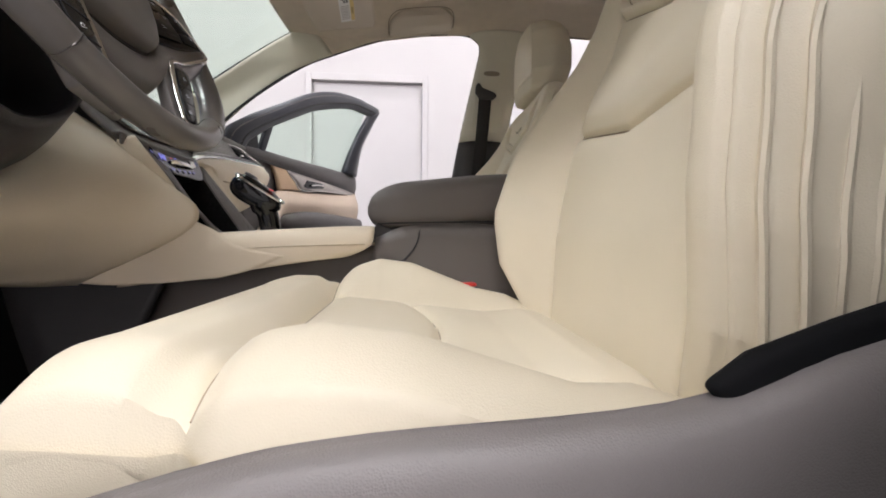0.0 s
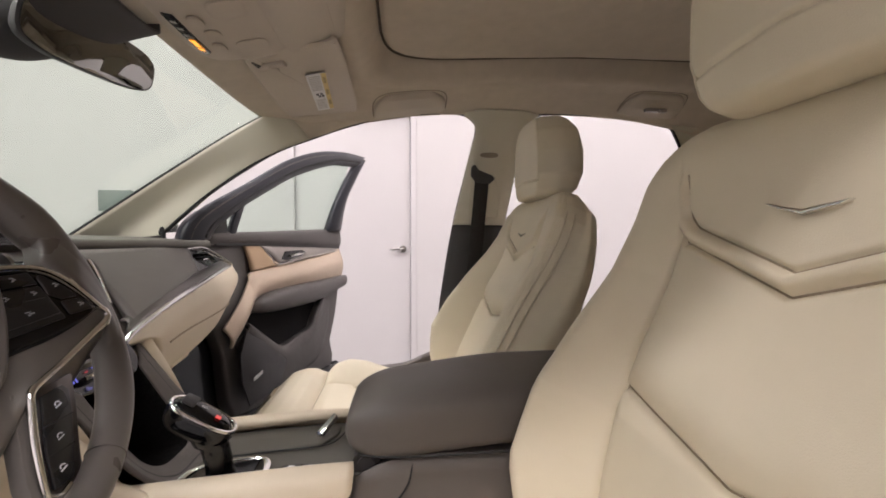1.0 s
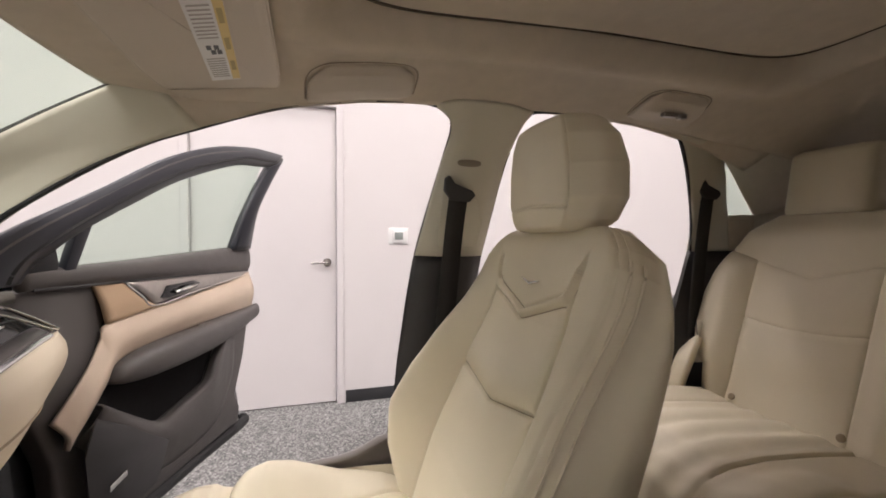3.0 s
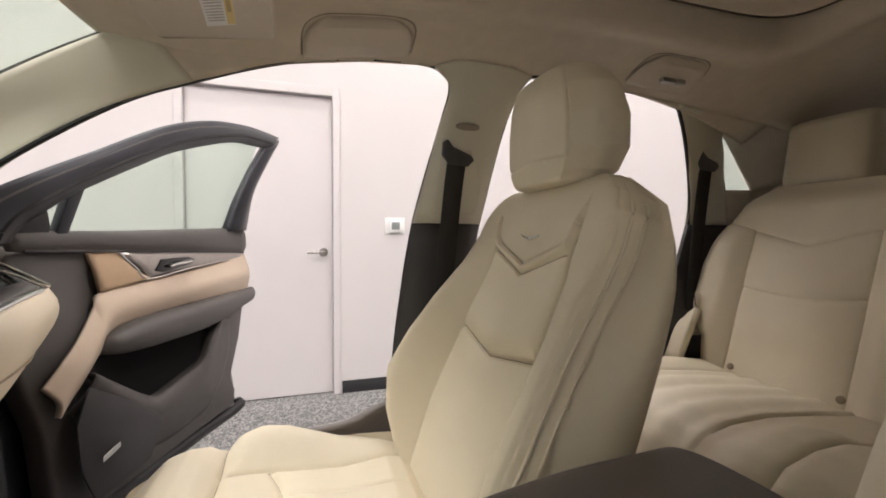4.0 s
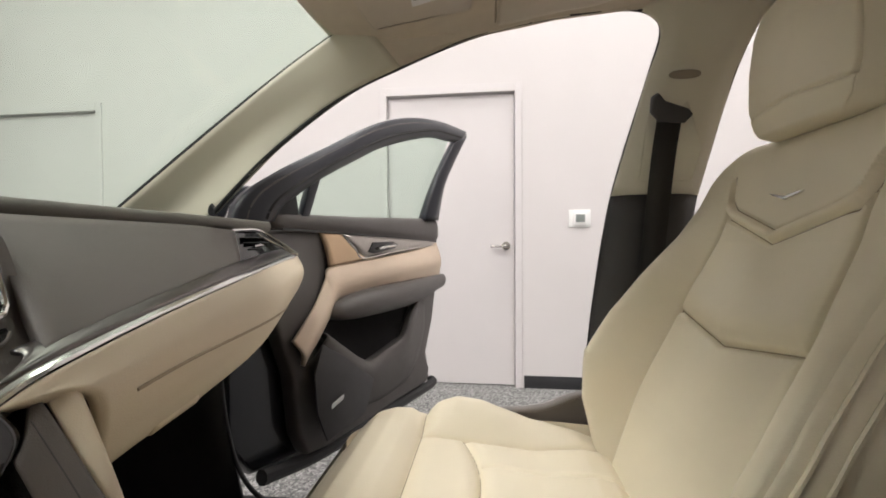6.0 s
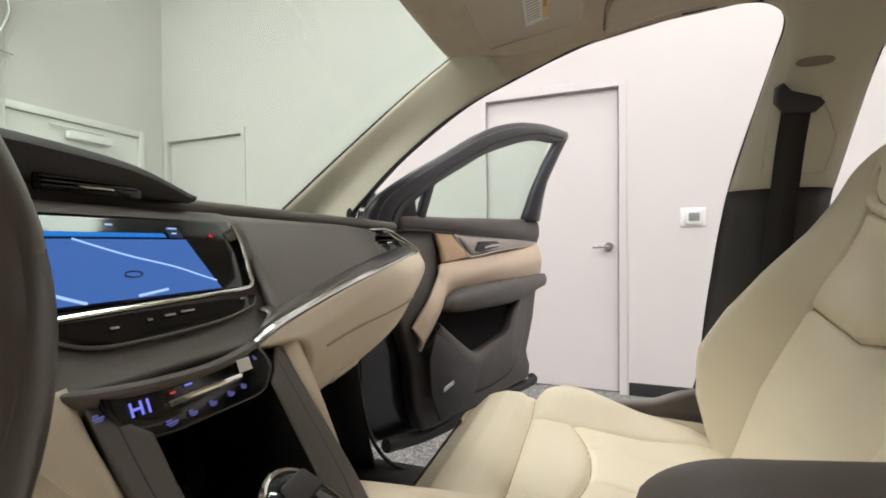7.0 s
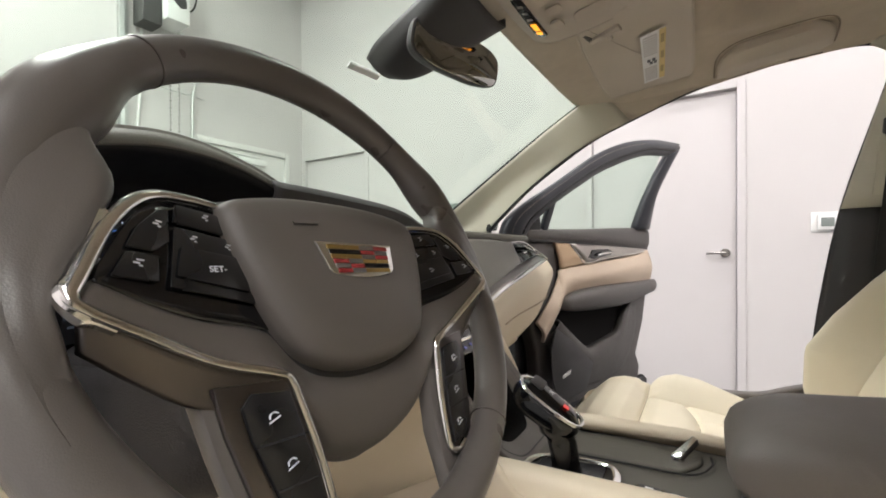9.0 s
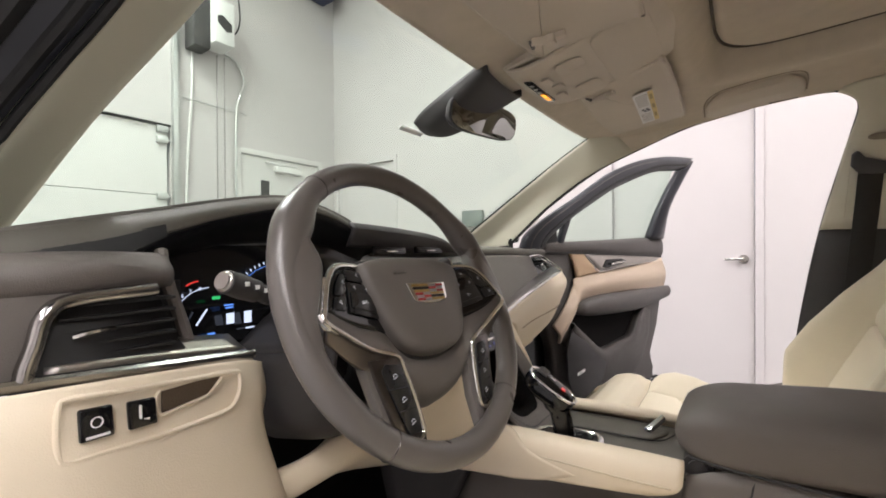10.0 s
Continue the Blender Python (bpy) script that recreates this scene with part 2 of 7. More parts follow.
whole("floor", box(WX - 0.2, 6.4, -4.4, WY + 0.2, -0.1, 0, 0), FLOOR, "grey speckled carpet floor of the photo bay", "floor", "structure", smooth=False)
whole("ceiling", box(WX - 0.2, 6.4, -4.4, WY + 0.2, CEIL, CEIL + 0.1, 0), WALL, "plain white ceiling of the photo bay", "ceiling", "structure", smooth=False)
wall_y("wall_east", WY, WY + 0.16, WX - 0.2, 6.4, CEIL, [(-0.49, 0.55, 2.185), (-3.88, -2.80, 2.185)], "smooth white painted wall beside the car")
wall_x("wall_north", WX - 0.16, WX, -4.4, WY, CEIL, [(2.88, 3.98, 2.185), (-1.6, 2.26, 2.27)], "white painted wall with an overhead door")
wall_y("wall_west", -4.4, -4.24, WX, 6.4, CEIL, [], "plain white wall behind the camera")
wall_x("wall_south", 6.24, 6.4, -4.24, WY, CEIL, [], "plain white wall at the far end of the bay")

for nm, x0, x1 in (("door_1", -0.44, 0.50), ("door_2", -3.83, -2.85)):
    d = thing(nm, ((x0 + x1) / 2, WY, 0), "closed plain white flush door in a painted steel frame", "door", kind="structure")
    part("leaf", box(x0 + 0.003, x1 - 0.003, WY + 0.03, WY + 0.075, 0.008, 2.135, 0.002), DOORPAINT, d, smooth=False)
    for a, b in ((x0 - 0.05, x0), (x1, x1 + 0.05)):
        part("jamb", box(a, b, WY - 0.012, WY + 0.15, 0, 2.2, 0.003), DOORPAINT, d, smooth=False)
    part("head", box(x0, x1, WY - 0.012, WY + 0.15, 2.14, 2.2, 0.003), DOORPAINT, d, smooth=False)
    if nm == "door_1":
        k = Vector((x1 - 0.065, WY + 0.03, 1.03))
        lev = part("lever_handle", merged(tube([k, k + Vector((0, -0.012, 0))], 0.03, 20), tube([k, k + Vector((0, -0.05, 0))], 0.011, 12),
              tube([k + Vector((0, -0.05, 0)), k + Vector((-0.03, -0.056, 0)), k + Vector((-0.11, -0.052, -0.004))], 0.009, 10)), NICKEL, d, "satin nickel lever handle")

d3 = thing("door_3", (WX, 3.43, 0), "white steel exit door with a slit window", "door", kind="structure")
part("leaf", box(WX - 0.06, WX - 0.015, 2.935, 3.925, 0.008, 2.135, 0.002), STEELDOOR, d3, smooth=False)
for a, b in ((2.88, 2.93), (3.93, 3.98)):
    part("jamb", box(WX - 0.15, WX + 0.012, a, b, 0, 2.2, 0.003), STEELDOOR, d3)
part("head", box(WX - 0.15, WX + 0.012, 2.93, 3.93, 2.14, 2.2, 0.003), STEELDOOR, d3)
part("slit_window", box(WX - 0.016, WX - 0.008, 3.165, 3.265, 1.25, 1.88, 0.002), DARK, d3, "narrow dark glazed slit")
part("closer", merged(box(WX - 0.015, WX + 0.05, 3.32, 3.66, 1.99, 2.055, 0.01), box(WX + 0.01, WX + 0.035, 3.2, 3.6, 2.075, 2.09, 0.004)), WHITEPL, d3, "white door closer with a folded arm")

for a, b in ((-2.80, -0.49), (0.55, 6.2)):
    whole("baseboard", box(a + 0.012, b, WY - 0.008, WY, 0, 0.09, 0.002), BASE, "black vinyl base strip along the wall foot", "baseboard", "structure")

th = thing("thermostat", (0.95, WY, 1.22), "white square thermostat with a grey display", "thermostat")
part("backplate", box(0.875, 1.025, WY - 0.006, WY - 0.001, 1.16, 1.285, 0.003), WHITEPL, th)
part("housing", box(0.905, 0.995, WY - 0.028, WY - 0.006, 1.175, 1.272, 0.006), WHITEPL, th)
part("display", box(0.92, 0.982, WY - 0.031, WY - 0.028, 1.195, 1.25, 0.001), GREYBOX, th, "grey screen")
whole("junction_box", box(-1.88, -1.65, WY - 0.06, WY, 1.33, 1.49, 0.006), GREYBOX, "grey flat metal box on the white wall", "wall box")

gd = thing("garage_door", (WX, 0.33, 0), "white sectional overhead door in galvanised tracks", "garage door", kind="structure")
for i, (z, z1) in enumerate(((0.02, 0.335), (0.34, 0.975), (0.98, 1.615), (1.62, 2.255))):
    part("panel", box(WX - 0.07, WX - 0.02, -1.58, 2.24, z, z1, 0.003), STEELDOOR, gd, smooth=False)
    for hz in (z1 - 0.03, z1 - 0.13) if i == 3 else (z1 - 0.01,):
        part("roller_hinge", merged(box(WX - 0.02, WX + 0.015, 2.15, 2.24, hz - 0.03, hz + 0.03, 0.004), tube([(WX, 2.2, hz), (WX, 2.31, hz)], 0.008, 8)), GALV, gd, "galvanised roller hinge")
part("track", merged(box(WX + 0.005, WX + 0.06, 2.27, 2.285, 0, 3.9, 0.002), box(WX + 0.0, WX + 0.012, 2.285, 2.345, 0, 3.6, 0.002), box(WX + 0.05, WX + 0.06, 2.285, 2.31, 0, 3.6, 0.002)), GALV, gd, "galvanised vertical track")
part("top_seal", tube([(WX + 0.004, -1.6, 2.268), (WX + 0.004, 0.4, 2.268), (WX + 0.004, 1.6, 2.268), (WX + 0.004, 2.2, 2.268), (WX + 0.004, 2.25, 2.262)], 0.007, 8, 40), RUBBER, gd, "dark weather strip along the door head")
op = thing("door_opener", (WX, 2.55, 3.1), "white and dark grey overhead door operator box", "door opener")
part("motor", box(WX + 0.02, WX + 0.22, 2.38, 2.53, 3.02, 3.75, 0.01), DARK, op)
part("cover", box(WX + 0.04, WX + 0.3, 2.53, 2.72, 3.08, 3.5, 0.012), WHITEPL, op)
part("badge", slab([(WX + 0.301, 2.555, 3.33), (WX + 0.301, 2.60, 3.35), (WX + 0.301, 2.69, 3.29), (WX + 0.301, 2.69, 3.22), (WX + 0.301, 2.64, 3.2), (WX + 0.301, 2.555, 3.27)], (0.003, 0, 0), 0), DARK, op, "plain dark badge")
part("conduit", tube([(WX + 0.03, 2.72, 3.12), (WX + 0.03, 2.88, 3.06), (WX + 0.03, 2.955, 2.88), (WX + 0.03, 2.88, 2.6), (WX + 0.03, 2.865, 2.2), (WX + 0.03, 2.865, 1.2)], 0.012, 8), GALV, op)
part("conduit", tube([(WX + 0.02, 2.445, 3.02), (WX + 0.02, 2.44, 2.6), (WX + 0.02, 2.40, 2.0), (WX + 0.02, 2.385, 1.4), (WX + 0.02, 2.385, 0.9)], 0.012, 8), WHITEPL, op, "thin white conduit")
part("cable", tube([(WX + 0.1, 2.73, 3.35), (WX + 0.1, 2.83, 3.33), (WX + 0.1, 2.88, 3.5), (WX + 0.1, 2.85, 3.8)], 0.008, 6), RUBBER, op)
for cy, n in ((2.64, 60), (2.715, 60)):
    links = []
    for i in range(n):
        z = 3.03 - i * 0.033
        links.append(tube([(WX + 0.1 + (0.006 if i % 2 else 0), cy - (0.0 if i % 2 else 0.006), z), (WX + 0.1, cy, z - 0.019), (WX + 0.1 - (0.006 if i % 2 else 0), cy + (0 if i % 2 else 0.006), z)], 0.005, 4, 4))
    whole("pull_chain", merged(*links), CHAIN, "hanging steel hand chain of the overhead door", "chain", "stuff")
whole("tie_rod", tube([(WX + 0.03, 2.36, 2.56), (WX + 0.03, 2.98, 2.55)], 0.007, 8), GALV, "thin horizontal steel rod on the wall", "rod")

whole("wall_unit", merged(box(WX + 0.02, WX + 0.24, 3.74, 4.0, 4.17, 4.5, 0.01), box(WX, WX + 0.02, 3.80, 3.94, 4.2, 4.6, 0.003)), mat("dark_blue_enamel", (0.03, 0.04, 0.10), 0.4), "dark blue enamel unit fixed high on the white wall", "wall unit")
lampm = glow("lamp_diffuser", (1.0, 0.96, 0.91), 6.0)
for lx, ly, long, watts in LAMPS:
    cl = thing("ceiling_light", (lx, ly, CEIL), "long white ceiling light with a bright diffuser", "light", "bay ceiling lights")
    part("housing", box(lx - long / 2 - 0.02, lx + long / 2 + 0.02, ly - 0.27, ly + 0.27, CEIL - 0.06, CEIL, 0.004), WHITEPL, cl)
    part("diffuser", box(lx - long / 2, lx + long / 2, ly - 0.25, ly + 0.25, CEIL - 0.075, CEIL - 0.06, 0.002), lampm, cl)

# ---- car shell, both sides built from the same curves ----
# front door opening: from the foot of the windshield pillar over the rail and down the centre pillar
OPEN_F = [(-0.266, 1.98, 1.138), (-0.13, 1.961, 1.251), (0.04, 1.94, 1.358), (0.16, 1.935, 1.409), (0.306, 1.935, 1.460), (0.45, 1.94, 1.488), (0.58, 1.95, 1.499)]
PILLAR_F = [(0.58, 1.95, 1.499), (0.632, 1.956, 1.486), (0.65, 1.967, 1.456), (0.640, 2.0, 1.39), (0.595, 2.087, 1.167), (0.556, 2.08, 0.94), (0.533, 2.073, 0.766), (0.495, 2.065, 0.675), (0.43, 2.05, 0.60), (0.30, 2.03, 0.53), (0.05, 2.0, 0.49), (-0.12, 1.98, 0.50), (-0.20, 1.97, 0.56), (-0.24, 1.967, 0.70), (-0.255, 1.97, 0.9), (-0.266, 1.98, 1.138)]
WS_EDGE = [(-0.62, 1.99, 1.065), (-0.447, 1.958, 1.168), (-0.232, 1.928, 1.30), (-0.058, 1.908, 1.405), (0.06, 1.90, 1.471)]
WS_DRIVER = [(-0.62, 0.665, 1.065), (-0.447, 0.711, 1.164), (-0.232, 0.757, 1.294), (-0.058, 0.805, 1.401), (0.06, 0.815, 1.471)]
OPEN_R = [(0.835, 1.949, 1.499), (1.0, 1.947, 1.504), (1.15, 1.952, 1.496), (1.265, 1.96, 1.482), (1.305, 1.973, 1.454), (1.374, 2.014, 1.363), (1.445, 2.067, 1.245), (1.462, 2.098, 1.12), (1.39, 2.091, 0.99), (1.293, 2.083, 0.87), (1.21, 2.075, 0.74), (1.15, 2.06, 0.58), (1.05, 2.05, 0.5), (0.82, 2.05, 0.49), (0.70, 2.06, 0.53), (0.70, 2.07, 0.66), (0.725, 2.085, 0.9), (0.765, 2.086, 1.169), (0.80, 1.975, 1.44)]


def both(name, curves, material, label, nu=24, nv=10, solid=0.012, bulge=None, category="trim"):
    made = []
    for m in (False, True):
        cs = [(WS_DRIVER if c is WS_EDGE else mirror_y(c)) if m else c for c in curves]
        bl = (bulge[0], -bulge[1], bulge[2]) if bulge and m else bulge
        made.append(whole(name, net(cs, nu, nv, bl), material, label, category, "structure", solid=solid))
    return made


# windshield pillar trim: from the glass edge to the door opening
whole("pillar_front", net([WS_EDGE, [(-0.52, 2.03, 1.07), (-0.35, 2.0, 1.17), (-0.14, 1.953, 1.305), (0.03, 1.92, 1.40), (0.11, 1.905, 1.462)],
     [(-0.40, 2.02, 1.04), (-0.266, 1.985, 1.138), (-0.08, 1.957, 1.285), (0.06, 1.94, 1.368), (0.16, 1.935, 1.409)]], 30, 12), PILLAR, "smooth pale beige windshield pillar trim", "trim", "structure", solid=0.012)
EDGE_D = [(-0.40, 0.60, 1.05), (-0.266, 0.632, 1.145), (-0.15, 0.667, 1.235), (-0.08, 0.692, 1.288), (0.0, 0.715, 1.336), (0.06, 0.722, 1.368), (0.16, 0.727, 1.409)]
whole("pillar_front", net([WS_DRIVER, [(-0.52, 0.62, 1.07), (-0.35, 0.655, 1.175), (-0.14, 0.708, 1.305), (0.03, 0.742, 1.40), (0.11, 0.757, 1.462)], EDGE_D], 30, 12), PILLAR, "smooth pale beige windshield pillar trim on the driver side", "trim", "structure", solid=0.012)
# body flange and seals outside the driver's pillar trim
FL = [[(x + a * q, y - 0.10 * q, z + 0.035 * q) for x, y, z in EDGE_D] for q, a in ((0.05, -0.02), (0.5, -0.02), (1.2, -0.02))]
whole("pillar_flange", net(FL, 40, 10), FRAME, "dark painted flange of the driver door opening", "door frame", "structure", solid=0.01)
for q, r in ((0.16, 0.006), (0.45, 0.012), (1.0, 0.009)):
    whole("door_seal", tube([(x - 0.02 * q, y - 0.10 * q, z + 0.035 * q - 0.004) for x, y, z in EDGE_D], r, 8, 60), RUBBER, "black rubber seal along the driver pillar", "door seal", "structure")


def sstep(a, b, x):
    q = min(1.0, max(0.0, (x - a) / (b - a)))
    return q * q * (3 - 2 * q)


def shade_edge(x, d):
    """Distance outside the rounded outline of the roof shade."""
    r = 0.045
    hx, hy = 0.487 - r, 0.345 + 0.02 * (x - 0.376) - r
    qx, qy = abs(x - 0.863) - hx, d - hy
    return math.hypot(max(qx, 0.0), max(qy, 0.0)) + min(max(qx, qy), 0.0) - r


def roof_z(x, y):
    d = abs(y - YC)
    zc = float(np.interp(x, [0.03, 0.2, 0.38, 0.8, 1.35, 1.9, 2.3, 2.5], [1.452, 1.487, 1.545, 1.578, 1.59, 1.565, 1.49, 1.42]))
    zs = float(np.interp(x, [0.03, 0.16, 0.306, 0.45, 0.6, 1.0, 1.27, 1.5, 2.5], [1.468, 1.45, 1.462, 1.49, 1.505, 1.51, 1.49, 1.47, 1.36]))
    hw = 0.575
    f = min(1.0, d / hw)
    z = zc + (zs - zc) * f ** 4
    # trough round the sliding roof shade
    e = shade_edge(x, d)
    if e < 0.0:
        z += 0.034
    else:
        z += 0.034 * max(0.0, 1 - e / 0.035) ** 2 - 0.022 * math.exp(-((e - 0.05) / 0.035) ** 2) * (1 - math.exp(-(e / 0.02) ** 2))
    return z


rows = []
for i in range(220):
    x = 0.03 + i / 219 * 2.4
    rows.append([(x, y, roof_z(x, y)) for y in (YC - 0.645 + (1.22 + 0.02 * min(1, max(0, (x - 0.3) / 0.3))) * j / 159 for j in range(160))])
whole("headliner", skin(rows), LINER, "soft taupe cloth headliner with a sunroof shade recess", "headliner", "structure", solid=0.01)
# sliding shade: a padded panel hanging just under the trough, its rim rolled up
srows = []
for k in range(26):
    s = 1 - (k / 25) ** 2.2 if k < 25 else 0.02
    loop = []
    for j in range(120):
        a = 2 * math.pi * j / 120
        ca, sa = math.cos(a), math.sin(a)
        x = 0.863 + 0.486 * s * math.copysign(abs(ca) ** 0.24, ca)
        y = YC + (0.344 + 0.02 * (x - 0.376)) * s * math.copysign(abs(sa) ** 0.24, sa)
        zb = float(np.interp(x, [0.376, 0.8, 1.35], [1.545, 1.578, 1.59])) - 0.012 * (abs(y - YC) / 0.35) ** 4
        loop.append((x, y, zb + 0.008 + 0.010 * sstep(0.975, 1.0, s)))
    srows.append(loop)
# dark tube paints the shadow line along the panel's rim
whole("shade_gap_shadow", tube([Vector(p) + Vector((0, 0, -0.007)) for p in srows[0][::2]], 0.0028, 8, 240, True), mat("shadow_line_taupe", (0.10, 0.08, 0.06), 0.9), "dark tube drawn as the shadow gap round the sunroof shade", "seal", "structure")
whole("sunroof_shade", skin(srows, True, False), LINER, "taupe cloth sliding sunroof shade, closed", "sunroof shade", "structure", solid=0.004)
# rail between headliner and the openings
both("roof_rail", [[(0.06, 1.90, 1.471), (0.3, 1.92, 1.475), (0.45, 1.925, 1.5), (0.6, 1.935, 1.51), (1.0, 1.94, 1.513), (1.3, 1.955, 1.492), (1.6, 1.95, 1.46)],
     [(0.16, 1.935, 1.409), (0.306, 1.937, 1.460), (0.45, 1.942, 1.488), (0.6, 1.952, 1.499), (1.0, 1.95, 1.503), (1.3, 1.965, 1.47), (1.6, 2.03, 1.42)]], LINER, "taupe cloth roof rail above the doors", 40, 6)
# outer skin
orows = [[(x, YC + s * 0.615, roof_z(min(2.4, max(0.05, x)), YC + s * 0.575) + (0.03 if abs(s) == 1 else 0.055)) for s in (-1, -0.9, -0.6, -0.3, 0, 0.3, 0.6, 0.9, 1)] for i, x in ((i, 0.02 + i / 29 * 2.45) for i in range(30))]
whole("roof_panel", skin(orows), BODY, "dark painted steel roof of the car", "car roof", "structure", solid=0.01)

# centre pillar, upper cream and lower dark
both("pillar_centre", [[(0.60, 1.953, 1.503), (0.648, 1.965, 1.46), (0.635, 2.01, 1.37), (0.595, 2.087, 1.167)],
     [(0.66, 1.93, 1.508), (0.68, 1.95, 1.46), (0.665, 1.985, 1.37), (0.64, 2.05, 1.167)],
     [(0.77, 1.93, 1.508), (0.765, 1.95, 1.46), (0.745, 1.985, 1.37), (0.72, 2.05, 1.167)],
     [(0.84, 1.949, 1.503), (0.81, 1.962, 1.46), (0.79, 2.01, 1.37), (0.765, 2.087, 1.167)]], PILLAR, "smooth beige upper centre pillar trim", 24, 16)
both("pillar_centre_lower", [[(0.597, 2.09, 1.175), (0.556, 2.08, 0.94), (0.533, 2.073, 0.766), (0.48, 2.06, 0.645), (0.40, 2.04, 0.55)],
     [(0.636, 2.060, 1.175), (0.605, 2.052, 0.94), (0.59, 2.045, 0.766), (0.57, 2.035, 0.645), (0.55, 2.0, 0.5)],
     [(0.721, 2.060, 1.175), (0.69, 2.052, 0.94), (0.67, 2.045, 0.766), (0.66, 2.035, 0.645), (0.66, 2.0, 0.5)],
     [(0.767, 2.09, 1.175), (0.725, 2.085, 0.94), (0.70, 2.07, 0.766), (0.70, 2.06, 0.645), (0.72, 2.05, 0.5)]], DARK, "dark grey lower centre pillar trim", 24, 16)
# rear pillar and quarter trim
both("pillar_rear", [[(1.275, 1.955, 1.485), (1.31, 1.975, 1.454), (1.345, 1.997, 1.41), (1.40, 2.03, 1.32), (1.445, 2.067, 1.245), (1.462, 2.095, 1.168)],
     [(1.42, 1.96, 1.485), (1.45, 2.0, 1.45), (1.465, 2.02, 1.40), (1.49, 2.04, 1.32), (1.52, 2.06, 1.245), (1.54, 2.08, 1.168)],
     [(1.585, 2.0, 1.50), (1.598, 2.09, 1.47), (1.606, 2.095, 1.40), (1.615, 2.10, 1.33), (1.622, 2.10, 1.285), (1.63, 2.10, 1.166)]], PILLAR, "beige rear pillar trim", 20, 14)
both("quarter_trim_lower", [[(1.462, 2.097, 1.166), (1.39, 2.091, 0.99), (1.293, 2.083, 0.87), (1.21, 2.075, 0.74), (1.15, 2.06, 0.58), (1.1, 2.05, 0.49)],
     [(1.545, 2.076, 1.172), (1.48, 2.055, 0.99), (1.43, 2.03, 0.87), (1.36, 2.02, 0.74), (1.32, 2.0, 0.58), (1.3, 1.99, 0.49)],
     [(2.4, 2.1, 1.166), (2.4, 2.05, 0.99), (2.4, 2.02, 0.87), (2.4, 2.0, 0.74), (2.4, 1.98, 0.58), (2.4, 1.97, 0.49)]], DARK, "dark grey lower rear side trim", 24, 14)
both("quarter_trim_upper", [[(1.598, 2.095, 1.472), (1.67, 2.098, 1.382), (1.742, 2.10, 1.292)], [(1.56, 1.90, 1.53), (2.0, 1.88, 1.50), (2.44, 1.86, 1.44)]], LINER, "taupe trim above the quarter window", 12, 3)
both("quarter_trim_mid", [[(1.742, 2.10, 1.292), (1.742, 2.10, 1.166)], [(2.44, 1.86, 1.44), (2.44, 2.08, 1.166)]], LINER, "taupe trim behind the quarter window", 8, 3)
both("quarter_trim_sill", [[(1.61, 2.10, 1.285), (1.745, 2.102, 1.291)], [(1.62, 2.10, 1.166), (1.745, 2.102, 1.166)]], LINER, "taupe trim below the quarter window", 6, 3)
both("quarter_window", [[(1.58, 2.112, 1.48), (1.60, 2.112, 1.27)], [(1.62, 2.112, 1.48), (1.76, 2.114, 1.28)]], SIDEGLASS, "small tinted quarter window pane", 8, 6, 0.004, category="window")
# sills, floor pan, bulkhead, tail
both("sill", [[(-0.25, 2.06, 0.40), (1.2, 2.10, 0.40)], [(-0.25, 2.02, 0.485), (1.2, 2.06, 0.485)], [(-0.25, 1.95, 0.49), (1.2, 1.96, 0.49)], [(-0.25, 1.92, 0.42), (1.2, 1.93, 0.42)]], DARK, "dark plastic door sill cover", 12, 16)
both("kick_panel", [[(-0.27, 1.978, 1.13), (-0.256, 1.968, 0.9), (-0.24, 1.967, 0.7), (-0.2, 1.97, 0.5)], [(-0.6, 1.93, 1.1), (-0.6, 1.91, 0.9), (-0.6, 1.90, 0.7), (-0.6, 1.90, 0.42)]], RUBBER, "dark plastic kick panel at the footwell", 14, 8)
whole("footwell_carpet", merged(box(-0.6, 1.7, YC - 0.64, YC + 0.64, 0.36, 0.42, 0.01), box(-0.62, -0.55, YC - 0.62, YC + 0.62, 0.40, 1.08, 0.01)), CARPET, "black carpet in the footwells", "carpet", "structure")
whole("tail_bulkhead", net([[(2.42, YC - 0.72, 0.4), (2.42, YC, 0.4), (2.42, YC + 0.72, 0.4)], [(2.46, YC - 0.74, 0.9), (2.5, YC, 0.9), (2.46, YC + 0.74, 0.9)], [(2.40, YC - 0.62, 1.40), (2.44, YC, 1.44), (2.40, YC + 0.62, 1.40)]], 12, 10), LINER, "taupe trimmed inside of the closed tailgate", "trim", "structure", solid=0.02)
for m in (False, True):
    f = mirror_y if m else list
    whole("door_seal", tube(EDGE_D[1:] + f(OPEN_F[4:-1] + PILLAR_F[:-2]) if m else OPEN_F[:-1] + PILLAR_F, 0.005, 8, 180, True), RUBBER, "black rubber seal round the front door opening", "door seal", "structure")
    whole("door_seal", tube(f(OPEN_R), 0.005, 8, 180, True), RUBBER, "black rubber seal round the rear door opening", "door seal", "structure")
